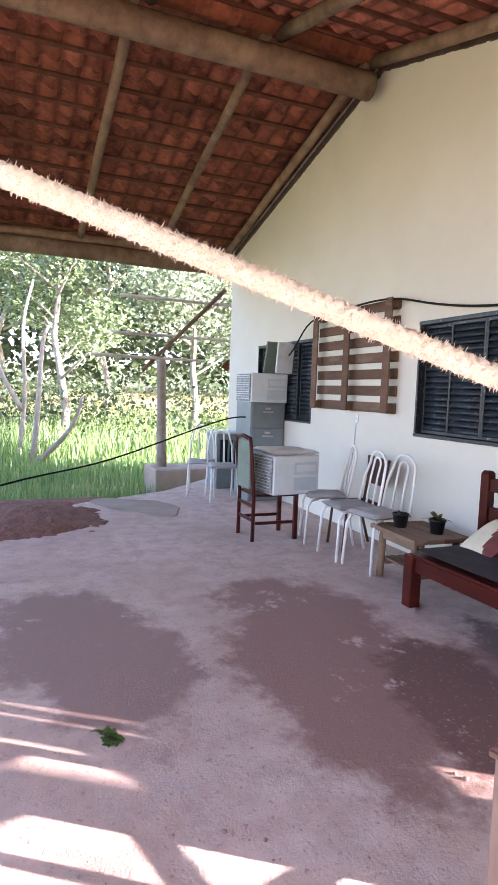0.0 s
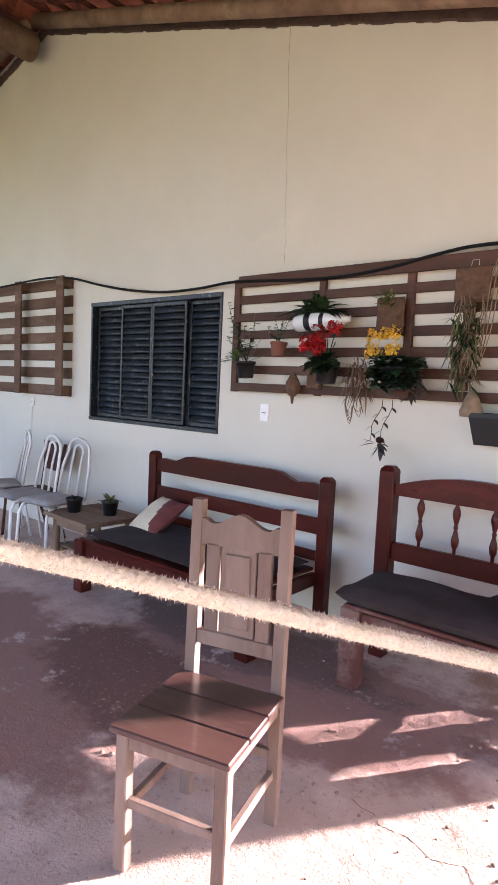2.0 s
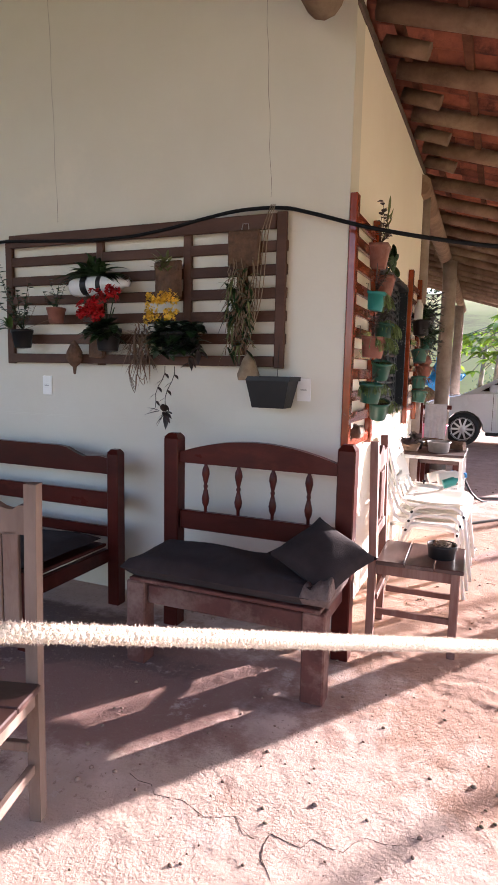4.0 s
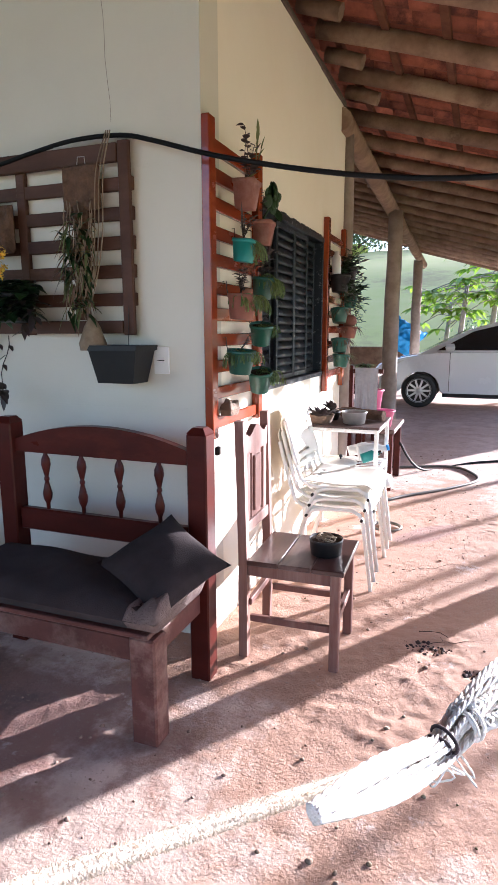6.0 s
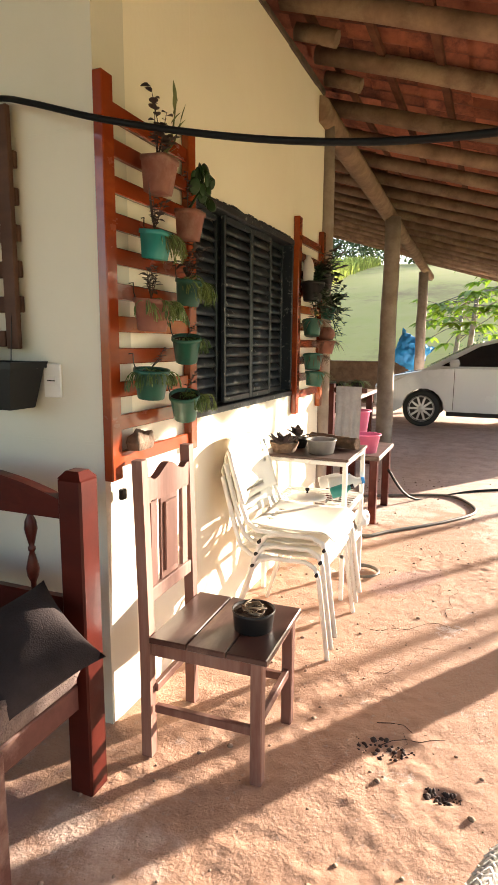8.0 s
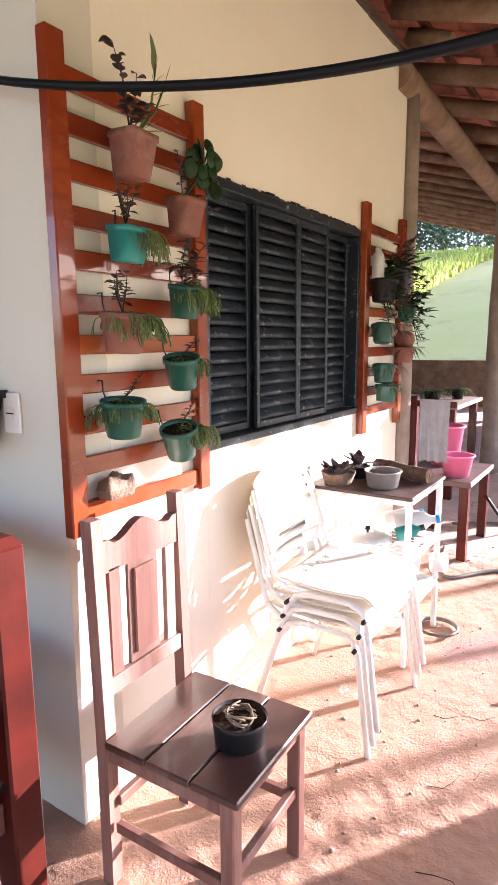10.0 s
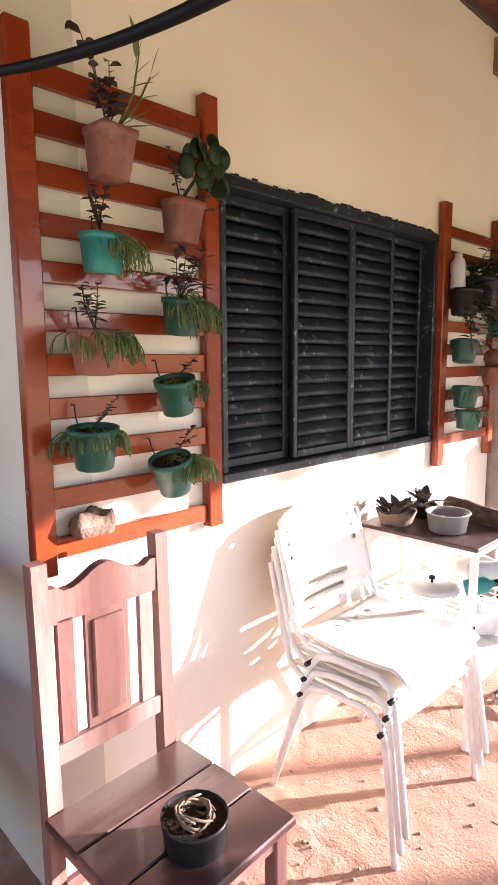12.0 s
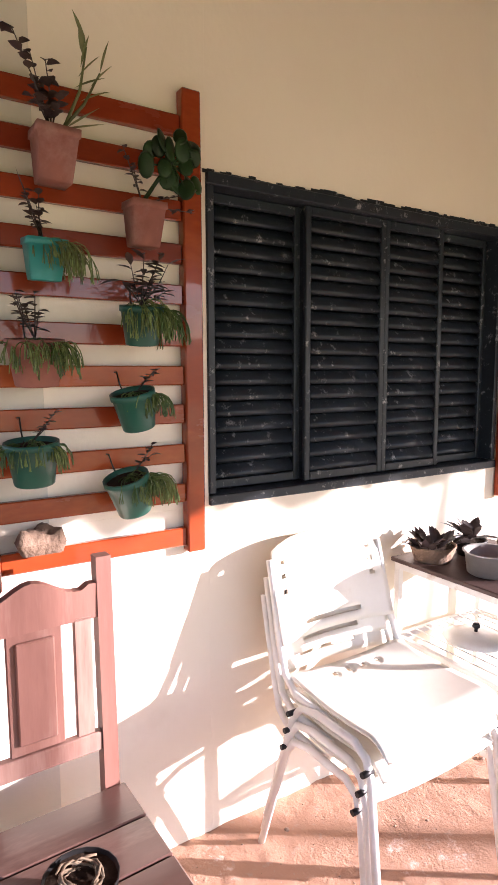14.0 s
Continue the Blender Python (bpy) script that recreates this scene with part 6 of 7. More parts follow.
for mat_l, n, wd in ((LEAF_DARK, 70, 0.020), (LEAF_PALE, 60, 0.012), (LEAF_DRY, 40, 0.010)):
    g = Geo()
    for k in range(n):
        a = rt.uniform(0, 6.28)
        g.leaf((rt.uniform(-0.07, 0.06), -0.02, rt.choice((-0.08, -0.17, -0.27, -0.40)) + rt.uniform(-0.04, 0.04)), (math.cos(a), rt.uniform(-0.9, 0.0), 0.8 * math.sin(a) + 0.15), rt.uniform(0.05, 0.12), wd, 0.5, 4)
    part("foliage", g, mat_l, orc)
g = Geo().lathe([(0.001, 0), (0.055, 0.0), (0.06, 0.03), (0.035, 0.10), (0.014, 0.14), (0.001, 0.14)], 12)
single("hanging_gourd", g, ROOTS, "pale dried gourd hung above the trough", "gourd", m=pose(-0.674, AY, 1.335))
tr = thing("planter_trough", "dark grey plastic trough hung on the wall", "planter", m=pose(-0.552, WALL_A - 0.095, 1.195) @ Matrix.Diagonal((0.84, 1, 1.12, 1)))
g = Geo()
def rect(z, w, d): return [(-w, -d, z), (w, -d, z), (w, d, z), (-w, d, z)]
lv = [rect(0, 0.105, 0.06), rect(0.125, 0.14, 0.08), rect(0.125, 0.152, 0.089), rect(0.145, 0.152, 0.089), rect(0.145, 0.137, 0.077), rect(0.11, 0.132, 0.072)]
vs = [q for r_ in lv for q in r_]
g.add(vs, [(3, 2, 1, 0)] + [(4 * i + k, 4 * i + (k + 1) % 4, 4 * i + 4 + (k + 1) % 4, 4 * i + 4 + k) for i in range(5) for k in range(4)])
part("trough", g, BLACK_PLASTIC, tr)
part("soil", Geo().add(rect(0.118, 0.132, 0.072), [(0, 1, 2, 3)]), SOIL, tr)
g = Geo()
for k in range(26):
    a = RND.uniform(0, 6.28)
    g.leaf((RND.uniform(-0.1, 0.12), 0, 0.12), (math.cos(a), math.sin(a), 0.5), 0.06, 0.03, 0.4, 3)
part("foliage", g, LEAF_PURPLE, tr)
part("wire_hook", Geo().tube([(0.02, 0.03, 0.14), (0.02, 0.05, 0.35)], 0.002, 5), BLACK_PLASTIC, tr)
for x, z, w, h, label in ((-2.12, 1.265, 0.072, 0.12, "white double light switch plate on the wall"), (-0.405, 1.29, 0.075, 0.12, "white wall socket plate beside the trough"), (-5.06, 1.19, 0.05, 0.08, "small white wall socket under the pallet")):
    s = thing("wall_socket", label, "switch plate", m=pose(x, WALL_A, z))
    part("plate", Geo().span((-w / 2, -0.011, -h / 2), (w / 2, -0.001, h / 2), 0.004), SWITCH, s)
    part("insert", Geo().span((-w / 4, -0.015, -h / 7), (w / 4, -0.012, h / 7), 0.001), SWITCH, s)
    part("gap", Geo().span((-w / 4.4, -0.0165, -0.002), (w / 4.4, -0.0152, 0.002), 0.0004), BLACK_PLASTIC, s)
single("power_cord", Geo().tube([(-5.06, WALL_A - 0.012, 1.14), (-5.09, WALL_A - 0.01, 0.9), (-5.11, WALL_A - 0.012, 0.72)], 0.004, 5), SWITCH, "white cord hanging from the wall socket", "cord")

# black hose slung along the wall and away from the corner
CW = WALL_A - 0.045
hose_pts = [(-7.15, CW, 1.72), (-6.6, CW, 1.95), (-6.0, CW - 0.06, 2.27), (-5.2, CW - 0.08, 2.335), (-4.45, CW - 0.06, 2.345), (-3.90, CW, 2.240), (-3.50, CW, 2.174), (-3.11, CW, 2.138), (-2.75, CW, 2.141), (-2.42, CW - 0.012, 2.159), (-2.07, CW - 0.012, 2.143), (-1.75, CW - 0.012, 2.128), (-1.46, CW - 0.012, 2.131), (-1.20, CW - 0.012, 2.157), (-0.99, CW - 0.012, 2.192), (-0.77, CW - 0.012, 2.219), (-0.54, CW - 0.012, 2.214), (-0.367, 4.06, 2.165), (-0.083, 4.02, 2.071), (0.205, 4.036, 2.005), (0.496, 4.043, 1.952), (0.79, 4.033, 1.916), (1.088, 4.006, 1.904), (1.39, 3.96, 1.92), (1.694, 3.897, 1.969), (2.003, 3.816, 2.058), (2.314, 3.716, 2.19), (2.52, 3.64, 2.31)]
single("black_hose", Geo().tube(smooth_path(hose_pts), 0.0098, 8), CABLE_BLACK, "thick black cable slung along the wall", "cable")
single("clothes_line", Geo().tube(smooth_path([(-6.95, 3.86, 1.06), (-6.90, 3.36, 1.07), (-6.20, 1.80, 0.65), (-5.50, 0.68, 0.50), (-4.9, -0.75, 0.15)]), 0.010, 6), CABLE_BLACK, "black cable hanging across the garden side", "cable")

# ---- stored furniture at the far end ----
cab = thing("filing_cabinet", "grey steel filing cabinet with four drawers", "cabinet")
CX0, CX1, CY0, CY1 = -7.30, -6.80, 3.66, 4.15
part("body", Geo().span((CX0, CY0, 0), (CX1, CY1, 1.30), 0.006), STEEL_GREY, cab)
for k in range(4):
    z0 = 0.03 + k * 0.315
    d = part("drawer", Geo().span((CX1 + 0.001, CY0 + 0.012, z0), (CX1 + 0.02, CY1 - 0.012, z0 + 0.305), 0.005), STEEL_GREY, cab)
    part("handle", Geo().span((CX1 + 0.021, 3.82, z0 + 0.19), (CX1 + 0.036, 3.98, z0 + 0.215), 0.004), ALUMINIUM, d)
    part("label_holder", Geo().span((CX1 + 0.0205, 3.86, z0 + 0.235), (CX1 + 0.024, 3.94, z0 + 0.26), 0.001), ALUMINIUM, d)


def air_conditioner(m, label):
    a = thing("air_conditioner", label, "air conditioner", "old air conditioners", m)
    w, d, h = 0.50, 0.54, 0.38
    part("casing", Geo().span((-w / 2, -d / 2 + 0.02, 0), (w / 2, d / 2, h), 0.012), AC_WHITE, a)
    part("grille", Geo().span((-w / 2 + 0.015, -d / 2, 0.015), (w / 2 - 0.015, -d / 2 + 0.019, h - 0.015), 0.006), AC_GRILLE, a)
    for k in range(11):
        z = 0.04 + k * 0.03
        part("fin", Geo().span((-w / 2 + 0.03, -d / 2 - 0.006, z), (w / 2 - 0.03, -d / 2 - 0.001, z + 0.007), 0.001), AC_WHITE, a)
    for y0, y1, z0, z1 in ((-0.02, 0.24, 0.04, 0.165), (-0.02, 0.24, 0.19, 0.31)):
        part("side_vent", Geo().span((w / 2 + 0.0005, y0, z0), (w / 2 + 0.006, y1, z1), 0.002), AC_VENT, a)
    part("vent_slot", Geo().span((w / 2 + 0.0065, 0.0, 0.225), (w / 2 + 0.009, 0.22, 0.29), 0.001), AC_WHITE, a)
    return a


air_conditioner(pose(-7.03, 3.90, 1.30), "old white window air conditioner on the filing cabinet")
air_conditioner(pose(-5.02, 3.28, 0.455, 0, 0, 6), "old white air conditioner resting on a wooden chair")
single("plastic_cover", soft_slab(-5.27, -4.75, 3.05, 3.55, 0.836, 0.885, 9, 14, 14, 0.004), CREAM_PLASTIC, "yellowed plastic cover lying on the air conditioner", "cover")
g = Geo()
g.span((-0.02, -0.16, 0), (0.02, 0.16, 0.42), 0.01)
single("leaning_board", g, BOARD, "grey-green board leaning against the wall", "board", m=pose(-6.93, 4.03, 1.685, 0, 14, 0))
g = Geo()
g.span((-0.02, -0.12, 0), (0.02, 0.12, 0.40), 0.01)
single("leaning_board", g, AC_WHITE, "pale panel leaning beside the cabinet", "board", m=pose(-6.72, 4.07, 1.685, 0, 8, 0))

# tall-backed wooden chair under the air conditioner; its back faces the yard
c = thing("dining_chair", "dark wooden chair with tall padded back", "chair", "wooden dining chairs", pose(-5.03, 3.14, 0, 0, 0, 180))
for sx in (-1, 1):
    x = sx * 0.185
    part("back_post", Geo().tube([(x, 0.235, 0), (x, 0.235, 0.45), (x, 0.28, 0.92), (x * 0.9, 0.285, 1.0)], 0.02, 6), DARK_WOOD, c)
    part("leg", Geo().span((x - 0.02, -0.235, 0), (x + 0.02, -0.195, 0.43), 0.004), DARK_WOOD, c)
    part("stretcher", Geo().span((x - 0.01, -0.19, 0.16), (x + 0.01, 0.21, 0.19), 0.003), DARK_WOOD, c)
for z in (0.20, 0.34):
    part("stretcher", Geo().span((-0.165, 0.225, z - 0.015), (0.165, 0.245, z + 0.015), 0.003), DARK_WOOD, c)
part("top_rail", Geo().tube([(-0.17, 0.285, 0.985), (0, 0.29, 1.01), (0.17, 0.285, 0.985)], 0.02, 6), DARK_WOOD, c)
part("seat", Geo().span((-0.2, -0.24, 0.43), (0.2, 0.22, 0.455), 0.008), DARK_WOOD, c)
part("back_pad", Geo().span((-0.16, 0.25, 0.50), (0.16, 0.28, 0.97), 0.01), BOARD, c)


def hoop_chair(m, label):
    """White tube chair with a tall hooped back; faces -y."""
    c = thing("tube_chair", label, "chair", "white tube chairs", m)
    r = 0.0125
    for sx in (-1, 1):
        x = sx * 0.17
        part("front_leg", Geo().tube([(x * 1.08, -0.22, 0), (x, -0.20, 0.36), (x * 0.98, -0.17, 0.42), (x * 0.9, -0.10, 0.435)], r, 8), WHITE_PAINT, c)
        part("back_leg", Geo().tube([(x * 1.05, 0.25, 0), (x, 0.17, 0.44)], r, 8), WHITE_PAINT, c)
    pts = [(-0.17, 0.17, 0.44), (-0.16, 0.215, 0.70)] + [(-0.13 * math.cos(math.pi * k / 10) , 0.25 , 0.83 + 0.11 * math.sin(math.pi * k / 10)) for k in range(11)] + [(0.16, 0.215, 0.70), (0.17, 0.17, 0.44)]
    part("back_hoop", Geo().tube(pts, r, 8), WHITE_PAINT, c)
    pts = [(-0.055, 0.18, 0.46), (-0.055, 0.215, 0.70)] + [(-0.055 * math.cos(math.pi * k / 8), 0.245, 0.83 + 0.055 * math.sin(math.pi * k / 8)) for k in range(9)] + [(0.055, 0.215, 0.70), (0.055, 0.18, 0.46)]
    part("inner_hoop", Geo().tube(pts, r * 0.8, 8), WHITE_PAINT, c)
    part("seat", soft_slab(-0.19, 0.19, -0.21, 0.18, 0.435, 0.485, 4, 12, 12, 0.002), GREY_FABRIC, c)
    return c


hoop_chair(pose(-4.17, 3.56, 0, 0, 0, -4), "white tube chair with grey seat beside the table")
hoop_chair(pose(-3.80, 3.60, 0, 0, 0, 6), "white tube chair with worn grey seat")
hoop_chair(pose(-4.72, 3.62, 0, 0, 0, -20), "white tube chair pushed behind the air conditioner")
hoop_chair(pose(-7.42, 3.22, 0, 0, 0, 70), "white tube chair facing the garden")
hoop_chair(pose(-6.98, 3.36, 0, 0, 0, 80), "white tube chair before the filing cabinet")
c = thing("school_chair", "brown plywood school chair against the wall", "chair", m=pose(-4.42, 3.78, 0, 0, 0, -10))
for sx in (-1, 1):
    part("leg_frame", Geo().tube([(sx * 0.19, -0.2, 0), (sx * 0.18, -0.17, 0.40), (sx * 0.18, 0.15, 0.42), (sx * 0.18, 0.22, 0.85)], 0.014, 7), BROWN_WOOD, c)
    part("back_leg", Geo().tube([(sx * 0.19, 0.22, 0), (sx * 0.18, 0.10, 0.40)], 0.014, 7), BROWN_WOOD, c)
part("seat", Geo().span((-0.19, -0.2, 0.42), (0.19, 0.18, 0.437), 0.006), BROWN_WOOD, c)
part("backrest", Geo().span((-0.185, 0.17, 0.60), (0.185, 0.186, 0.86), 0.006), BROWN_WOOD, c)

tb = thing("side_table", "low rustic wooden table with slatted shelf", "table", m=pose(-3.36, 3.66, 0, 0, 0, -3))
for sx in (-1, 1):
    for sy in (-1, 1):
        part("leg", log(Geo(), (sx * 0.22, sy * 0.19, 0), (sx * 0.21, sy * 0.18, 0.38), 0.03, 0.028, 8, 3), TABLE_WOOD, tb)
    part("side_rail", Geo().span((sx * 0.21 - 0.015, -0.155, 0.10), (sx * 0.21 + 0.015, 0.155, 0.14), 0.004), TABLE_WOOD, tb)
for k in range(5):
    part("shelf_slat", Geo().span((-0.24, -0.16 + k * 0.066, 0.142), (0.24, -0.11 + k * 0.066, 0.156), 0.003), TABLE_WOOD, tb)
for k in range(4):
    part("top_board", Geo().span((-0.30, -0.25 + k * 0.126, 0.38), (0.30, -0.128 + k * 0.126, 0.415), 0.005), TABLE_WOOD, tb)
part("front_rail", Geo().span((-0.19, -0.20, 0.315), (0.19, -0.165, 0.378), 0.004), TABLE_WOOD, tb)
for x, y, n, lf in ((-3.49, 3.58, 14, 0.05), (-3.23, 3.72, 20, 0.085)):
    p = pot("flower_pot", x, y, 0.415, 0.062, 0.11, BLACK_PLASTIC, "small black pot with sparse plant on the table", "pots on furniture")
    g = Geo()
    for k in range(n):
        a = RND.uniform(0, 6.28)
        g.leaf((x, y, 0.51), (math.cos(a), math.sin(a), RND.uniform(0.3, 1.8)), lf * RND.uniform(0.8, 1.6), lf * 0.4, 0.35, 3)
    bpy.context.view_layer.update()
    world_plant(p, g, "foliage", LEAF_PALE if n > 15 else LEAF_DARK)
bx = thing("old_stove", "blue-grey metal cabinet by the low wall", "cabinet", m=pose(-8.05, 3.80, 0))
part("body", Geo().span((-0.22, -0.22, 0), (0.22, 0.22, 0.80), 0.01), STEEL_GREY, bx)
for k in range(5):
    part("slot", Geo().span((0.221, -0.17 + k * 0.075, 0.35), (0.226, -0.13 + k * 0.075, 0.72), 0.002), CAR_GLASS, bx)
part("lid", Geo().span((-0.24, -0.24, 0.801), (0.24, 0.24, 0.83), 0.008), AC_WHITE, bx)

# ---- hammock: fuzzy rope, knot and gathered cords ----
R0, RD = Vector((0.307, 1.441, 1.217)), Vector((0.328, 0.884, -0.333)).normalized()
hm = thing("hammock", "white cotton hammock hung on a braided natural rope", "hammock")
def strand(geo, p, q, r, ph, turns, rad, n, seg=6):
    p, q = Vector(p), Vector(q)
    d = (q - p).normalized()
    s = d.cross(Vector((0, 0, 1))).normalized()
    u = s.cross(d)
    pts = []
    for i in range(n + 1):
        t = i / n
        a = ph + turns * 2 * math.pi * t
        pts.append(p.lerp(q, t) + (s * math.cos(a) + u * math.sin(a)) * r)
    geo.tube(pts, rad, seg)
knot = Vector((0.878, 2.685, 0.775))
rp = R0 - RD * 1.45
ROPE_PATH = [rp + RD * (2.25 * i / 1800) for i in range(1801)]
bend = ROPE_PATH[-1]
ROPE_PATH += [bend.lerp(knot, (i + 1) / 560) for i in range(560)]
s_ = RD.cross(Vector((0, 0, 1))).normalized()
u_ = s_.cross(RD)
def rope_size(i):
    """The rope thickens towards the hammock."""
    return 1 + max(0.0, min(1.0, (i / 800 - 1.05) / 1.2))
for way in (1, -1):
    for k in range(3):
        g = Geo()
        ids = range(0, len(ROPE_PATH), 2)
        pts = [ROPE_PATH[i] + (s_ * math.cos(way * i * 0.52 + k * 2.094) + u_ * math.sin(way * i * 0.52 + k * 2.094)) * 0.0026 * rope_size(i) for i in ids]
        g.tube(pts, [0.0025 * rope_size(i) for i in ids], 5)
        part("rope_strand", g, ROPE, hm)
g = Geo()
fz = random.Random(4)
for i in range(42000):
    j = fz.randrange(len(ROPE_PATH))
    kz = rope_size(j)
    a = fz.uniform(0, 6.28)
    o = s_ * math.cos(a) + u_ * math.sin(a)
    p = ROPE_PATH[j] + o * 0.0043 * kz
    d = (o * 0.8 + RD * fz.uniform(-1.2, 0.6) + Vector((fz.uniform(-0.4, 0.4), fz.uniform(-0.4, 0.4), fz.uniform(-0.4, 0.4)))).normalized()
    L = fz.uniform(0.0010, 0.0026) * kz
    sd = d.cross(o + Vector((0.1, 0.2, 0.3))).normalized() * 0.00032 * kz
    g.add([p - sd, p + sd, p + d * L], [(0, 1, 2)])
tagged(part("rope_fuzz", g, ROPE, hm), kind="stuff")
# the gathered end: many cords fan from the knot into the cloth
AX = Vector((0.43, 0.90, -0.06)).normalized()
side = Vector((0.87, -0.48, 0)).normalized()
hd = random.Random(9)
for k in range(30):
    a = hd.uniform(0, 6.28)
    r = hd.random() ** 0.5
    o0 = side * (0.017 * r * math.cos(a)) + Vector((0, 0, 1)) * (0.016 * r * math.sin(a))
    o1 = side * (0.036 * r * math.cos(a)) + Vector((0, 0, 1)) * (0.028 * r * math.sin(a) + 0.01)
    wv = lambda s: Vector((hd.uniform(-s, s), hd.uniform(-s, s), hd.uniform(-s, s)))
    pp = smooth_path([knot + o0 * 0.5 - RD * 0.36, knot + o0 * 1.3 - RD * 0.18 + wv(0.008), knot + o0 * 1.4, knot + AX * 0.10 + o1 * 0.9 + wv(0.012), knot + AX * 0.24 + o1 * 1.3 + wv(0.012), knot + AX * 0.36 + o1 * 1.3], 14)
    g = Geo()
    for j in range(3):
        tw = [pt + (side * math.cos(i * 0.9 + j * 2.094) + Vector((0, 0, 1)) * math.sin(i * 0.9 + j * 2.094)) * 0.0024 for i, pt in enumerate(pp)]
        g.tube(tw, 0.0027, 5)
    part("cord", g, HAMMOCK, hm)
for t0, rr, loops, mt in ((-0.015, 0.020, 1, DARK_CORD), (0.03, 0.026, 1, DARK_CORD), (0.085, 0.033, 4, HAMMOCK), (0.20, 0.042, 2, HAMMOCK)):
    for j in range(loops):
        g = Geo()
        c0 = knot + AX * (t0 + hd.uniform(-0.018, 0.018)) + Vector((0, 0, 0.008))
        tl = Vector((hd.uniform(-0.5, 0.5), hd.uniform(-0.5, 0.5), hd.uniform(-0.4, 0.4)))
        rj = rr * hd.uniform(0.86, 1.06)
        ring = []
        for i in range(17):
            a = 2 * math.pi * i / 16
            o = side * (rj * math.cos(a)) + Vector((0, 0, 1)) * (rj * 0.72 * math.sin(a))
            ring.append(c0 + o + AX * (o.dot(tl) * 0.7))
        g.tube(ring, hd.uniform(0.002, 0.004), 6)
        part("binding", g, mt, hm)
g = Geo()
for k in range(14):
    p0 = knot + AX * hd.uniform(-0.02, 0.07) + side * hd.uniform(-0.03, 0.03) + Vector((0, 0, -0.015))
    g.tube(smooth_path([p0, p0 + Vector((hd.uniform(-0.04, 0.04), hd.uniform(-0.04, 0.04), hd.uniform(-0.03, 0.01))), p0 + Vector((hd.uniform(-0.03, 0.03), hd.uniform(-0.03, 0.03), -0.03))], 4), 0.0016, 5)
tagged(part("frayed_end", g, HAMMOCK, hm), kind="stuff")
# macrame cloth body
def cloth(u, v):
    w = 0.030 + 0.08 * min(1, v * 4)
    base = knot + AX * (0.10 + 2.34 * v)
    return base + side * (u * w) + Vector((0, 0, 1)) * (0.025 * (1 - u * u) * (1 if v < 0.2 else 1 - (v - 0.2)) - 0.12 * math.sin(math.pi * v) + 0.012 * math.sin(9 * u + 5 * v))
g = Geo()
nu, nv = 14, 46
g.add([cloth(i / nu * 2 - 1, j / nv) for j in range(nv + 1) for i in range(nu + 1)], [(j * (nu + 1) + i, j * (nu + 1) + i + 1, (j + 1) * (nu + 1) + i + 1, (j + 1) * (nu + 1) + i) for j in range(nv) for i in range(nu)], True)
part("cloth", g, HAMMOCK, hm)
g = Geo()
for j in range(0, 40):
    for i in range(12):
        u0, v0 = -0.95 + i * 0.17 + 0.085 * (j % 2), j * 0.011
        if u0 > 0.95:
            continue
        q = [cloth(min(1, u0 + du), v0 + dv) + Vector((0, 0, 0.006)) for du, dv in ((0, 0), (0.085, 0.0055), (0.17, 0.0))]
        g.tube(q, 0.0028, 5)
        q = [cloth(min(1, u0 + du), v0 + dv) + Vector((0, 0, 0.006)) for du, dv in ((0, 0.011), (0.085, 0.0055), (0.17, 0.011))]
        g.tube(q, 0.0028, 5)
part("macrame_net", g, HAMMOCK, hm)
far = cloth(0, 1)
part("far_rope", Geo().tube(smooth_path([far, far.lerp(Vector((2.47, 7.10, 1.8)), 0.5) + Vector((0, 0, -0.08)), Vector((2.47, 7.10, 1.8))], 6), 0.008, 7), ROPE, hm)
part("near_rope", Geo().tube(smooth_path([rp, rp.lerp(Vector((-0.31, -1.90, 2.2)), 0.5), Vector((-0.31, -1.90, 2.2))], 6), 0.008, 7), ROPE, hm)

# ---- things behind the house wall ----
tb = thing("work_table", "dark wooden table behind the house wall", "table", m=pose(0.02, 7.42, 0))
for sx in (-1, 1):
    for sy in (-1, 1):
        part("leg", Geo().span((sx * 0.19 - 0.03, sy * 0.3 - 0.03, 0), (sx * 0.19 + 0.03, sy * 0.3 + 0.03, 0.52), 0.004), DARK_WOOD, tb)
part("top", Geo().span((-0.26, -0.36, 0.521), (0.24, 0.36, 0.56), 0.006), WHITE_TOP, tb)
for x, y, z, r, h, label in ((0.12, 7.24, 0.56, 0.11, 0.15, "pink plastic tub on the dark table"), (-0.06, 7.60, 0.56, 0.13, 0.30, "tall pink plastic bucket on the table")):
    t_ = thing("plastic_tub", label, "tub", "pink tubs", pose(x, y, z))
    part("tub", Geo().lathe([(0.001, 0), (r * 0.75, 0), (r, h * 0.95), (r * 1.1, h * 0.96), (r * 1.1, h), (r * 0.97, h), (r * 0.73, 0.006), (0.001, 0.006)], 20), PINK, t_)
sh = thing("clothes_rail", "dark wooden upright rail holding a towel", "rail", m=pose(-0.12, 7.10, 0))
part("upright", Geo().span((-0.05, -0.04, 0), (0.0, 0.02, 1.12), 0.005), DARK_WOOD, sh)
part("arm", Geo().span((0.0, -0.03, 1.05), (0.26, 0.0, 1.09), 0.004), DARK_WOOD, sh)
g = Geo()
ncol, nrow = 16, 12
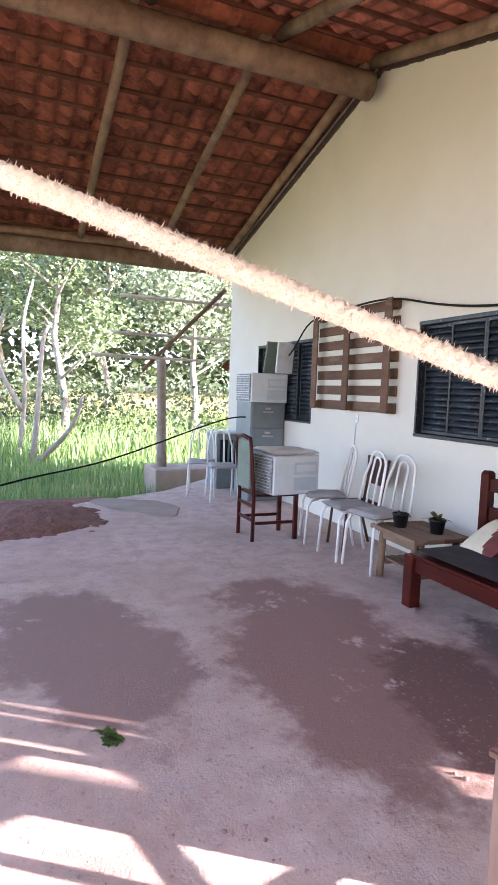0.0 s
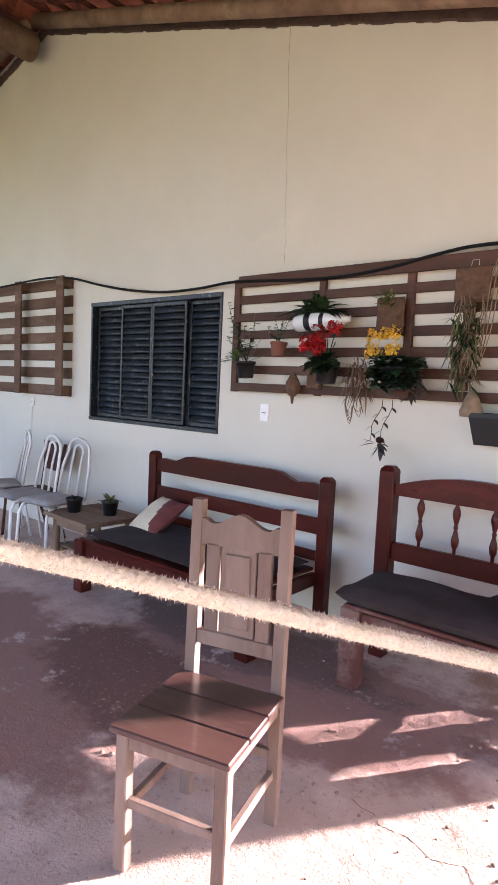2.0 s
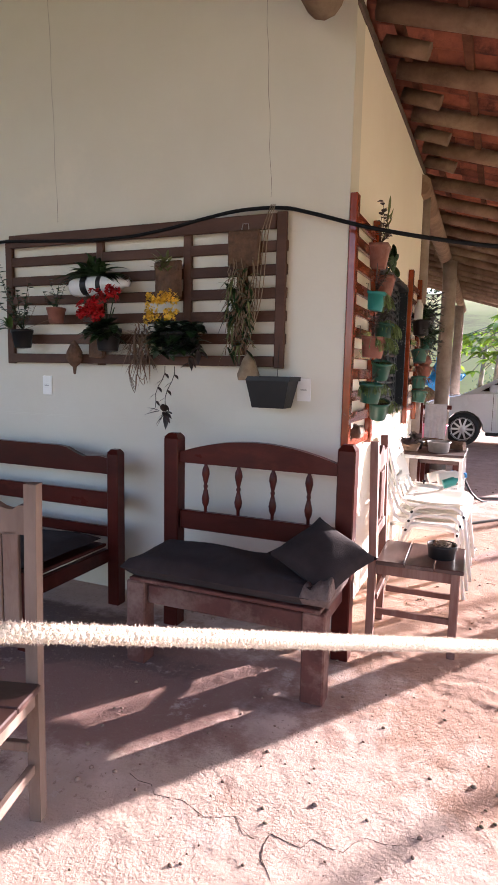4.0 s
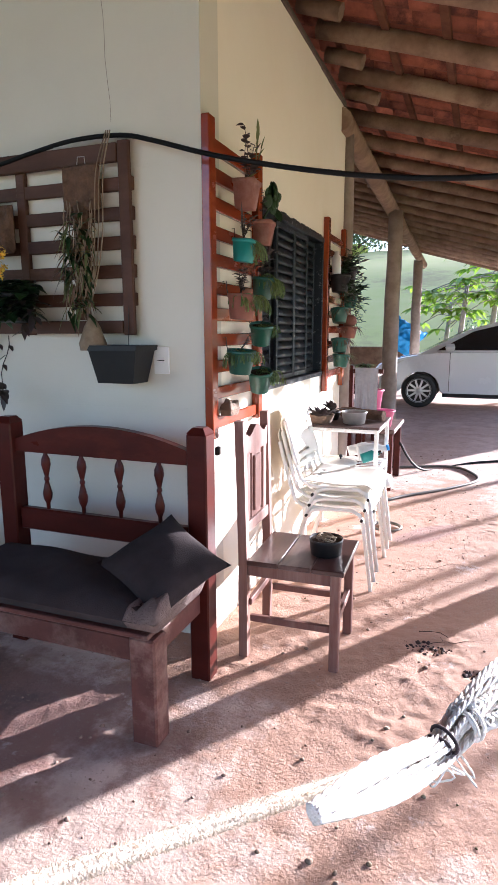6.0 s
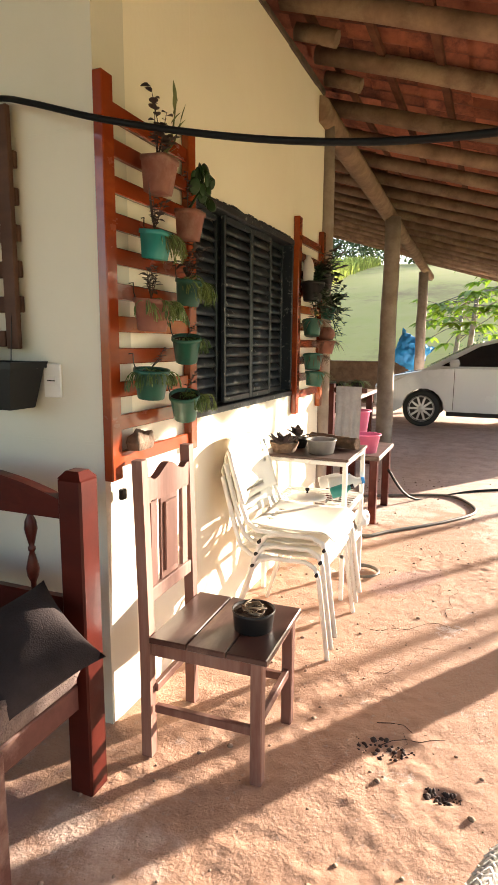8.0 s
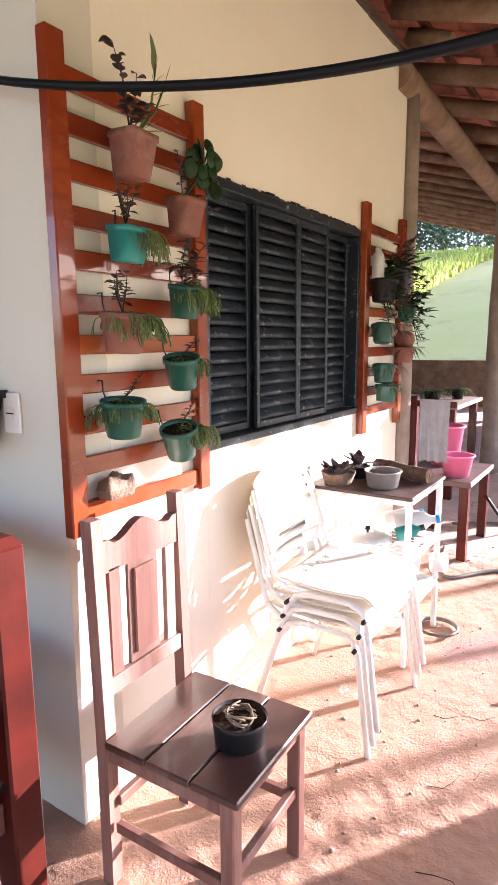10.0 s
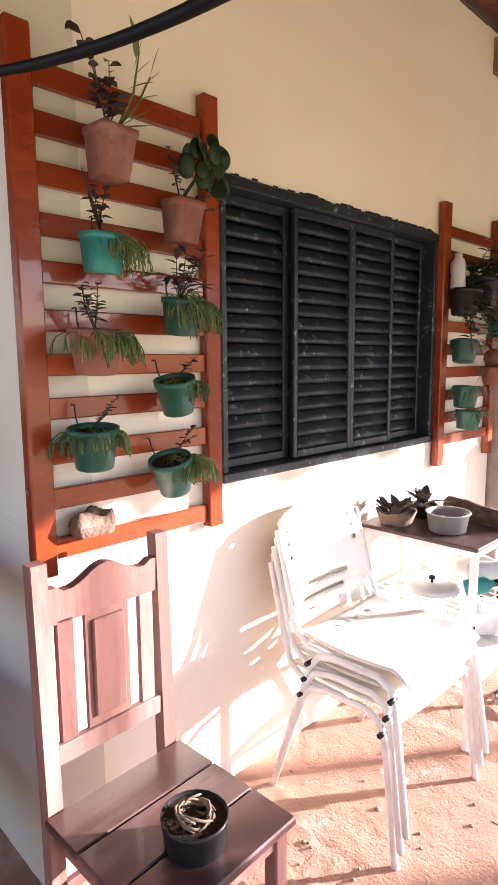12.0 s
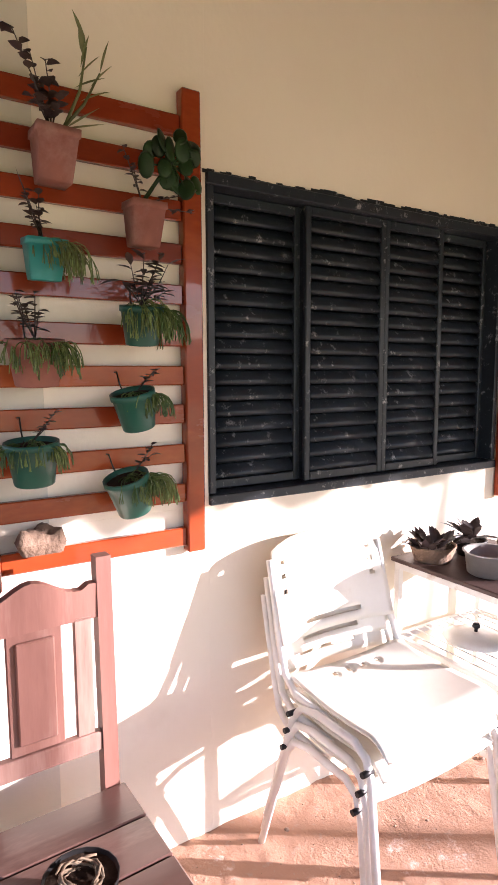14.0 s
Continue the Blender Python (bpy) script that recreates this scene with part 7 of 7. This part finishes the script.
g.add([(0.02 + 0.20 * i / ncol, -0.04 - 0.028 * math.sin(i * 1.3) * (j / nrow), 1.10 - 0.42 * j / nrow) for j in range(nrow + 1) for i in range(ncol + 1)], [(j * (ncol + 1) + i, j * (ncol + 1) + i + 1, (j + 1) * (ncol + 1) + i + 1, (j + 1) * (ncol + 1) + i) for j in range(nrow) for i in range(ncol)], True)
g.add([(v[0], v[1] + 0.008, v[2]) for v in g.v], [tuple(reversed(f)) for f in g.f], True)
single("towel", g, TOWEL, "grey towel hung over the rail", "towel", m=pose(-0.12, 7.10, 0))
lt = thing("long_table", "long pale plank table with plants behind the house", "table", m=pose(-0.85, 9.1, 0))
part("top", Geo().span((-0.75, -0.5, 0.86), (0.62, 0.5, 0.90), 0.006), PALE_WOOD, lt)
for sx in (-0.68, 0.55):
    for sy in (-0.42, 0.42):
        part("leg", Geo().span((sx - 0.035, sy - 0.035, 0), (sx + 0.035, sy + 0.035, 0.859), 0.005), DARK_WOOD, lt)
part("front_rail", Geo().span((-0.64, -0.47, 0.70), (0.51, -0.43, 0.82), 0.004), DARK_WOOD, lt)
for x, y, r in ((-0.55, 8.9, 0.09), (-0.95, 9.2, 0.08), (-0.40, 9.25, 0.07)):
    p = pot("flower_pot", x, y, 0.90, r, 0.10, BLACK_PLASTIC, "low pot with trailing green plant on the long table", "pots on furniture")
    g = Geo()
    grow_straggly(g, (x, y, 1.0), r, 60, 0.16, 0.5, 0.7, 0.012)
    bpy.context.view_layer.update()
    world_plant(p, g, "foliage", LEAF)
g = Geo()
g.span((-5.0, 16.4, 0.06), (-0.75, 16.6, 1.05), 0.01)
single("low_wall", g, LOG, "dark low wall at the end of the veranda", "low wall")
tp = pillow(0.8, 0.34, 44)
tw = random.Random(6)
single("tarpaulin", Geo().add([(x + tw.uniform(-0.03, 0.03), y + tw.uniform(-0.03, 0.03), z * tw.uniform(0.5, 1.5)) for x, y, z in tp.v], tp.f, True), TARP, "crumpled bright blue tarpaulin on the low wall", "tarpaulin", m=pose(-0.70, 16.3, 1.25, 70, 30, 20))
pts = smooth_path([(0.05, 7.3, 0.012), (0.15, 6.85, 0.012), (0.24, 6.74, 0.012), (0.4, 6.95, 0.012), (0.75, 7.35, 0.012), (0.98, 7.8, 0.012), (0.75, 8.25, 0.012), (0.3, 8.1, 0.012), (-0.05, 7.9, 0.012)])
single("garden_hose", Geo().tube(pts, 0.013, 7), HOSE, "loop of garden hose on the dusty floor", "hose")
single("garden_hose", Geo().tube(smooth_path([(0.25, 7.6, 0.35), (0.45, 8.0, 0.012), (1.0, 8.6, 0.012), (2.2, 9.3, 0.012), (3.2, 10.0, 0.012)]), 0.012, 6), CABLE_BLACK, "dark hose trailing across the floor", "hose")


# ---- parked car ----
def build_car(m):
    car = thing("parked_car", "white hatchback car parked under the roof edge", "car", m=m)
    hw = 0.86
    # side outline from nose (-x) to tail, clockwise from the front sill
    low = 0.22
    def arch(cx, r=0.345, n=9):
        return [(cx + r * math.cos(math.pi * k / n), 0.30 + r * math.sin(math.pi * k / n)) for k in range(n + 1)]
    top = [(-0.80, 0.50), (-0.79, 0.66), (-0.72, 0.76), (-0.45, 0.86), (0.05, 0.955), (0.32, 0.985), (3.1, 1.02), (3.42, 0.98), (3.48, 0.75), (3.46, 0.45), (3.38, 0.26)]
    bottom = [(2.98, low)] + [(x, z) for x, z in arch(2.55)] + [(2.14, low), (0.46, low)] + [(x, z) for x, z in arch(0.0)] + [(-0.46, low + 0.01), (-0.72, 0.25), (-0.79, 0.36)]
    outline = top + bottom
    g = Geo()
    n = len(outline)
    rings = []
    for y, ins in ((-hw, 0.035), (-hw + 0.07, 0.0), (hw - 0.07, 0.0), (hw, 0.035)):
        rings.append([(1.33 + (x - 1.33) * (1 - ins * 0.5), y, 0.6 + (z - 0.6) * (1 - ins)) for x, z in outline])
    verts = [p for r in rings for p in r]
    faces = [tuple(range(n - 1, -1, -1)), tuple(range(3 * n, 4 * n))]
    for i in range(3):
        for k in range(n):
            faces.append((i * n + k, i * n + (k + 1) % n, (i + 1) * n + (k + 1) % n, (i + 1) * n + k))
    g.add(verts, faces)
    part("body", g, CAR_PAINT, car)
    cab_ = [(-0.05, 0.93), (0.80, 1.37), (1.25, 1.50), (2.2, 1.50), (2.95, 1.36), (3.36, 1.0)]
    g = Geo()
    v = []
    for sy in (-1, 1):
        for x, z in cab_:
            tt = (z - 0.97) / 0.53
            v.append((x, sy * (hw - 0.03 - 0.16 * tt), z))
    q = len(cab_)
    g.add(v, [tuple(range(q)), tuple(range(2 * q - 1, q - 1, -1))] + [(i, q + i, q + (i + 1) % q, (i + 1) % q) for i in range(q)])
    part("cabin", g, CAR_PAINT, car)
    def pane(pts, lift):
        g = Geo()
        vs = []
        for x, z in pts:
            tt = (z - 0.97) / 0.53
            vs.append((x, -(hw - 0.03 - 0.16 * tt) - lift, z))
        n = len(vs)
        g.add(vs + [(a, b + 0.012, c) for a, b, c in vs], [tuple(range(n))] + [(i, i + n, (i + 1) % n + n, (i + 1) % n) for i in range(n)])
        return g
    part("side_window", pane([(0.28, 1.01), (0.86, 1.335), (1.25, 1.43), (1.62, 1.43), (1.62, 1.02)], 0.006), CAR_GLASS, car)
    part("side_window", pane([(1.70, 1.02), (1.70, 1.43), (2.2, 1.43), (2.62, 1.34), (2.75, 1.04)], 0.006), CAR_GLASS, car)
    part("windscreen", Geo().add([(0.02, -0.72, 0.985), (0.02, 0.72, 0.985), (0.78, 0.64, 1.378), (0.78, -0.64, 1.378)], [(0, 1, 2, 3)]).add([(0.005, -0.72, 0.995), (0.005, 0.72, 0.995), (0.765, 0.64, 1.385), (0.765, -0.64, 1.385)], [(3, 2, 1, 0)]), CAR_GLASS, car)
    g = Geo()
    g.add([(-0.77, -hw + 0.02, 0.62), (-0.40, -hw - 0.006, 0.80), (-0.25, -hw - 0.006, 0.845), (-0.52, -hw - 0.006, 0.70), (-0.72, -hw + 0.0, 0.585)] + [(-0.77, -hw + 0.2, 0.60), (-0.40, -hw + 0.1, 0.80), (-0.25, -hw + 0.1, 0.845), (-0.52, -hw + 0.1, 0.70), (-0.72, -hw + 0.2, 0.585)], [(0, 1, 2, 3, 4), (9, 8, 7, 6, 5)] + [(i, i + 5, (i + 1) % 5 + 5, (i + 1) % 5) for i in range(5)])
    part("headlight", g, ALUMINIUM, car)
    part("grille", Geo().span((-0.815, -0.5, 0.34), (-0.79, 0.5, 0.50), 0.01), BLACK_PLASTIC, car)
    part("side_mirror", soft_slab(0.42, 0.58, -hw - 0.16, -hw + 0.02, 1.0, 1.13, 2, 8, 8, 0), CAR_PAINT, car)
    part("door_handle", Geo().span((1.38, -hw - 0.02, 0.88), (1.56, -hw - 0.003, 0.91), 0.005), CAR_PAINT, car)
    for x, z0, z1 in ((0.50, 0.30, 0.97), (1.66, 0.28, 1.0)):
        part("door_gap", Geo().span((x - 0.004, -hw - 0.0022, z0), (x + 0.004, -hw + 0.01, z1), 0.0005), CAR_GLASS, car)
    part("sill", Geo().span((0.40, -hw - 0.008, 0.20), (2.15, -hw + 0.05, 0.27), 0.008), BLACK_PLASTIC, car)
    rim = Geo().lathe([(0.19, 0.0), (0.215, 0.0), (0.22, 0.02), (0.215, 0.03)], 24)
    for k in range(10):
        a = 2 * math.pi * k / 10
        rim.add([(r * math.cos(a + da), r * math.sin(a + da), z) for r, da, z in ((0.05, -0.4, 0.012), (0.05, 0.4, 0.012), (0.2, 0.085, 0.006), (0.2, -0.085, 0.006))], [(0, 1, 2, 3)])
    rim.lathe([(0.001, 0.016), (0.05, 0.014), (0.056, 0.008)], 14)
    rim_me = rim.mesh("rim", ALLOY)
    tyre_me = Geo().lathe([(0.205, 0.0), (0.225, -0.01), (0.29, -0.005), (0.305, 0.02), (0.305, 0.17), (0.29, 0.195), (0.20, 0.19), (0.20, 0.02)], 28).mesh("tyre", TYRE)
    hub_me = Geo().disc(0.205, 0.06, 24).mesh("hub", BLACK_PLASTIC)
    for x in (0.0, 2.55):
        for sy in (-1, 1):
            wh = new("wheel")
            wh.parent = car
            wh.matrix_basis = pose(x, sy * (hw - 0.01), 0.305, 90 if sy < 0 else -90, 0, 0)
            for nm, me in (("tyre", tyre_me), ("rim", rim_me), ("hub", hub_me)):
                ob = new(nm, me)
                ob.parent = wh
                if nm == "tyre":
                    ob.matrix_basis = Matrix.Translation((0, 0, -0.0)) @ Matrix.Diagonal((1, 1, -1, 1))
                if nm == "hub":
                    ob.location = (0, 0, -0.075)
    return car


build_car(pose(-0.04, 13.55, 0.075))


# ---- trees and grass ----
def tree(name, x, y, h, spread, leaves, leaf, seed, mat, label, trunk=0.12, low=0.35, group="trees round the house"):
    r = random.Random(seed)
    z0 = ground_z(x, y) - 0.05
    t = thing(name, label, "tree", group, pose(x, y, z0))
    g = Geo()
    lean_ = Vector((r.uniform(-0.08, 0.08), r.uniform(-0.08, 0.08), 1))
    spine = [Vector((0, 0, 0))]
    for k in range(1, 7):
        spine.append(lean_ * h * 0.8 * k / 6 + Vector((r.uniform(-1, 1), r.uniform(-1, 1), 0)) * h * 0.02)
    g.tube(spine, [trunk * (1 - 0.13 * k) for k in range(7)], 8)
    tips = []
    for k in range(11):
        s = low + (1 - low) * k / 10
        b0 = spine[0].lerp(spine[-1], min(1, s))
        a = r.uniform(0, 6.28)
        L = spread * r.uniform(0.5, 1.0) * (1.15 - 0.5 * s)
        tip = b0 + Vector((math.cos(a) * L, math.sin(a) * L, r.uniform(0.15, 0.6) * L + 0.1 * h))
        g.tube([b0, b0.lerp(tip, 0.5) + Vector((0, 0, -0.04 * L)), tip], [trunk * 0.4, trunk * 0.25, trunk * 0.1], 5)
        tips += [tip, b0.lerp(tip, 0.65)]
        for j in range(2):
            tt = tip + Vector((r.uniform(-1, 1), r.uniform(-1, 1), r.uniform(-0.4, 0.8))) * spread * 0.35
            g.tube([b0.lerp(tip, 0.7), tt], [trunk * 0.15, trunk * 0.06], 4)
            tips.append(tt)
    part("trunk", g, TRUNK, t)
    g = Geo()
    for i in range(leaves):
        c = r.choice(tips)
        rad = spread * 0.30
        p = c + Vector((r.gauss(0, 1), r.gauss(0, 1), r.gauss(0, 0.75))) * rad * 0.55
        d = Vector((r.gauss(0, 1), r.gauss(0, 1), r.gauss(0, 0.6))).normalized()
        sd = d.cross(Vector((r.gauss(0, 1), r.gauss(0, 1), r.gauss(0, 1)))).normalized()
        L = leaf * r.uniform(0.6, 1.3)
        g.add([p, p + d * L * 0.5 + sd * L * 0.28, p + d * L, p + d * L * 0.5 - sd * L * 0.28], [(0, 1, 2, 3)])
    part("crown", g, mat, t)
    return t


for k, (x, y, h, s, n, lf, mt) in enumerate(((-17.5, 6.2, 8.5, 2.6, 15000, 0.16, TREE_LEAF_LIT), (-16.5, 2.2, 7.5, 2.2, 8000, 0.15, TREE_LEAF), (-21, 9.5, 10, 3.2, 13000, 0.20, TREE_LEAF_LIT), (-22, 4.2, 9, 3.0, 12000, 0.20, TREE_LEAF_LIT), (-25, 13.5, 11, 3.4, 8000, 0.30, TREE_LEAF), (-19.5, 12.8, 8, 2.4, 6000, 0.22, TREE_LEAF_LIT), (-26, 0.5, 10, 3.4, 7000, 0.30, TREE_LEAF_LIT))):
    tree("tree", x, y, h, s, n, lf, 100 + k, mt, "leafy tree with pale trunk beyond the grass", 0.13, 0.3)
def bare(x, y, pts, r):
    t = thing("bare_tree", "pale bare forked tree trunk in the grass", "tree", "trees round the house", pose(x, y, ground_z(x, y) - 0.05))
    for nm, p in pts:
        part(nm, Geo().tube(smooth_path(p, 4), [r * (1 - 0.6 * i / (4 * (len(p) - 1))) for i in range(4 * (len(p) - 1) + 1)], 7), TRUNK, t)
bare(-12.6, 1.25, (("trunk", [(0, 0, 0), (0.1, 0.1, 1.2), (0.0, 0.2, 2.6), (0.1, 0.3, 3.0)]), ("limb", [(0, 0, 0.1), (0.4, 0.7, 0.9), (0.5, 0.95, 1.6)])), 0.07)
bare(-13.5, 1.0, (("trunk", [(0, 0, 0), (0.0, 0.15, 1.5), (0.15, 0.1, 3.0), (0.1, 0.3, 4.0)]), ("limb", [(0, 0.1, 1.2), (-0.2, -0.4, 2.2), (-0.2, -0.6, 3.4)])), 0.06)


def leaf_mass(name, box, n, leaf, seed, mat, label, hfun):
    r = random.Random(seed)
    g = Geo()
    x0, x1, y0, y1 = box
    clumps = [(r.uniform(x0, x1), r.uniform(y0, y1), r.uniform(0.6, 1.3)) for _ in range(max(20, n // 160))]
    for i in range(n):
        cx, cy, s = r.choice(clumps)
        top = hfun(cx, cy) * s
        u = r.random() ** 0.7
        x, y = cx + r.gauss(0, 1) * leaf * 3.2, cy + r.gauss(0, 1) * leaf * 3.2
        p = Vector((x, y, ground_z(x, y) + u * top))
        d = Vector((r.gauss(0, 1), r.gauss(0, 1), r.gauss(0, 0.8))).normalized()
        sd = d.cross(Vector((r.gauss(0, 1), r.gauss(0, 1), r.gauss(0, 1)))).normalized()
        L = leaf * r.uniform(0.6, 1.4)
        g.add([p, p + d * L * 0.5 + sd * L * 0.33, p + d * L, p + d * L * 0.5 - sd * L * 0.33], [(0, 1, 2, 3)])
    return tagged(new(name, g.mesh(name, mat)), label, "woods", kind="stuff")


leaf_mass("far_woods", (-48, -30, -14, 34), 26000, 0.55, 61, WOODS_LEAF, "dense far woods beyond the meadow", lambda x, y: 11)
leaf_mass("far_woods", (-30, 4, 62, 74), 16000, 0.38, 62, WOODS_LEAF, "tree line along the top of the far slope", lambda x, y: 5.0)
leaf_mass("shrubs", (-20, -14.5, -4, 16), 9000, 0.13, 63, WOODS_LEAF, "low shrubs at the edge of the woods", lambda x, y: 1.7)


def grass(name, box, n, h, seed, label, w=0.012, mat=None):
    r = random.Random(seed)
    verts, faces = [], []
    for i in range(n):
        x, y = r.uniform(box[0], box[1]), r.uniform(box[2], box[3])
        if -9.6 < x and -5 < y and x > -7.95 + 0.0 * y + max(0, (1.6 - y)) * 0.9 - max(0, y - 2.8) * 1.2:
            continue
        z = ground_z(x, y) - 0.15 * (x > -10)
        a, L = r.uniform(0, 6.28), h * r.uniform(0.4, 1.15)
        dx, dy = math.cos(a), math.sin(a)
        b = r.uniform(0.1, 0.6) * L
        k = len(verts)
        ww = w * r.uniform(0.7, 1.4)
        verts += [(x - dy * ww, y + dx * ww, z), (x + dy * ww, y - dx * ww, z), (x + dx * b * 0.35 + dy * ww * 0.8, y + dy * b * 0.35 - dx * ww * 0.8, z + L * 0.6), (x + dx * b * 0.35 - dy * ww * 0.8, y + dy * b * 0.35 + dx * ww * 0.8, z + L * 0.6), (x + dx * b, y + dy * b, z + L)]
        faces += [(k, k + 1, k + 2, k + 3), (k + 3, k + 2, k + 4)]
    ob = new(name, Geo().add(verts, faces, False).mesh(name, mat or GRASS))
    return tagged(ob, label, "grass", kind="stuff")


grass("meadow_grass", (-12.5, -6.2, -3, 8), 15000, 0.42, 71, "tall lush grass at the edge of the floor", 0.008)
grass("meadow_grass", (-20, -12.5, -6, 16), 14000, 0.75, 72, "tall meadow grass in front of the trees", 0.014)
grass("hill_grass", (-48, 8, 23, 62), 70000, 0.95, 73, "pale grass on the far slope, sunlight put into its colour", 0.075, HILL_GRASS)

# out of view, added so that the trunks streak the floor with shadow
for k, (x, y, th) in enumerate(((6.5, 12.0, 0.035), (7.65, 14.87, 0.05), (6.02, 12.84, 0.03), (6.6, 14.34, 0.045), (5.53, 13.87, 0.05))):
    tree("sapling", x, y, 7.2, 0.7, 420, 0.10, 300 + k, TREE_LEAF, "unseen slender sapling added to cast shadow streaks", th * 1.25, 0.8)

# papaya tree and bushes beyond the car
def papaya(x, y, h, n, seed):
    r = random.Random(seed)
    z0 = ground_z(x, y)
    t = thing("papaya_tree", "young papaya tree with bright lobed leaves", "tree", "trees round the house", pose(x, y, z0 - 0.05))
    part("trunk", Geo().tube([(0, 0, 0), (0.08, 0, h * 0.5), (0.2, 0.05, h)], [0.09, 0.075, 0.05], 8), TRUNK, t)
    g = Geo()
    for k in range(n):
        a = r.uniform(0, 6.28)
        b0 = Vector((0.2, 0.05, h * r.uniform(0.72, 1.0)))
        L = r.uniform(0.6, 1.1)
        tip = b0 + Vector((math.cos(a) * L, math.sin(a) * L, r.uniform(-0.35, 0.55)))
        part("stalk", Geo().tube([b0, b0.lerp(tip, 0.5) + Vector((0, 0, 0.08)), tip], 0.012, 5), TRUNK, t)
        for j in range(7):
            aa = a + (j - 3) * 0.62
            g.leaf(tip, (math.cos(aa), math.sin(aa), r.uniform(-0.35, 0.1)), r.uniform(0.34, 0.50) * (1.1 - 0.1 * abs(j - 3)), 0.15, 0.3, 3, 0.2)
    part("leaf_crown", g, PAPAYA_LEAF, t)


papaya(0.35, 18.6, 3.1, 24, 81)
papaya(1.15, 19.5, 4.0, 28, 82)
papaya(-0.1, 20.5, 2.6, 18, 83)
papaya(2.0, 18.4, 3.7, 24, 84)
leaf_mass("shrubs", (0.3, 4, 21, 25), 5000, 0.11, 64, TREE_LEAF, "leafy bushes behind the parked car", lambda x, y: 1.5)

# ---- roof tiles nearest to the path ----
for me, x, y in TILE_SPOTS:
    ob = new("tile", me)
    ob.parent = roof
    ob.location = (x + RND.uniform(-0.005, 0.005), y + RND.uniform(-0.003, 0.003), roof_z(x))
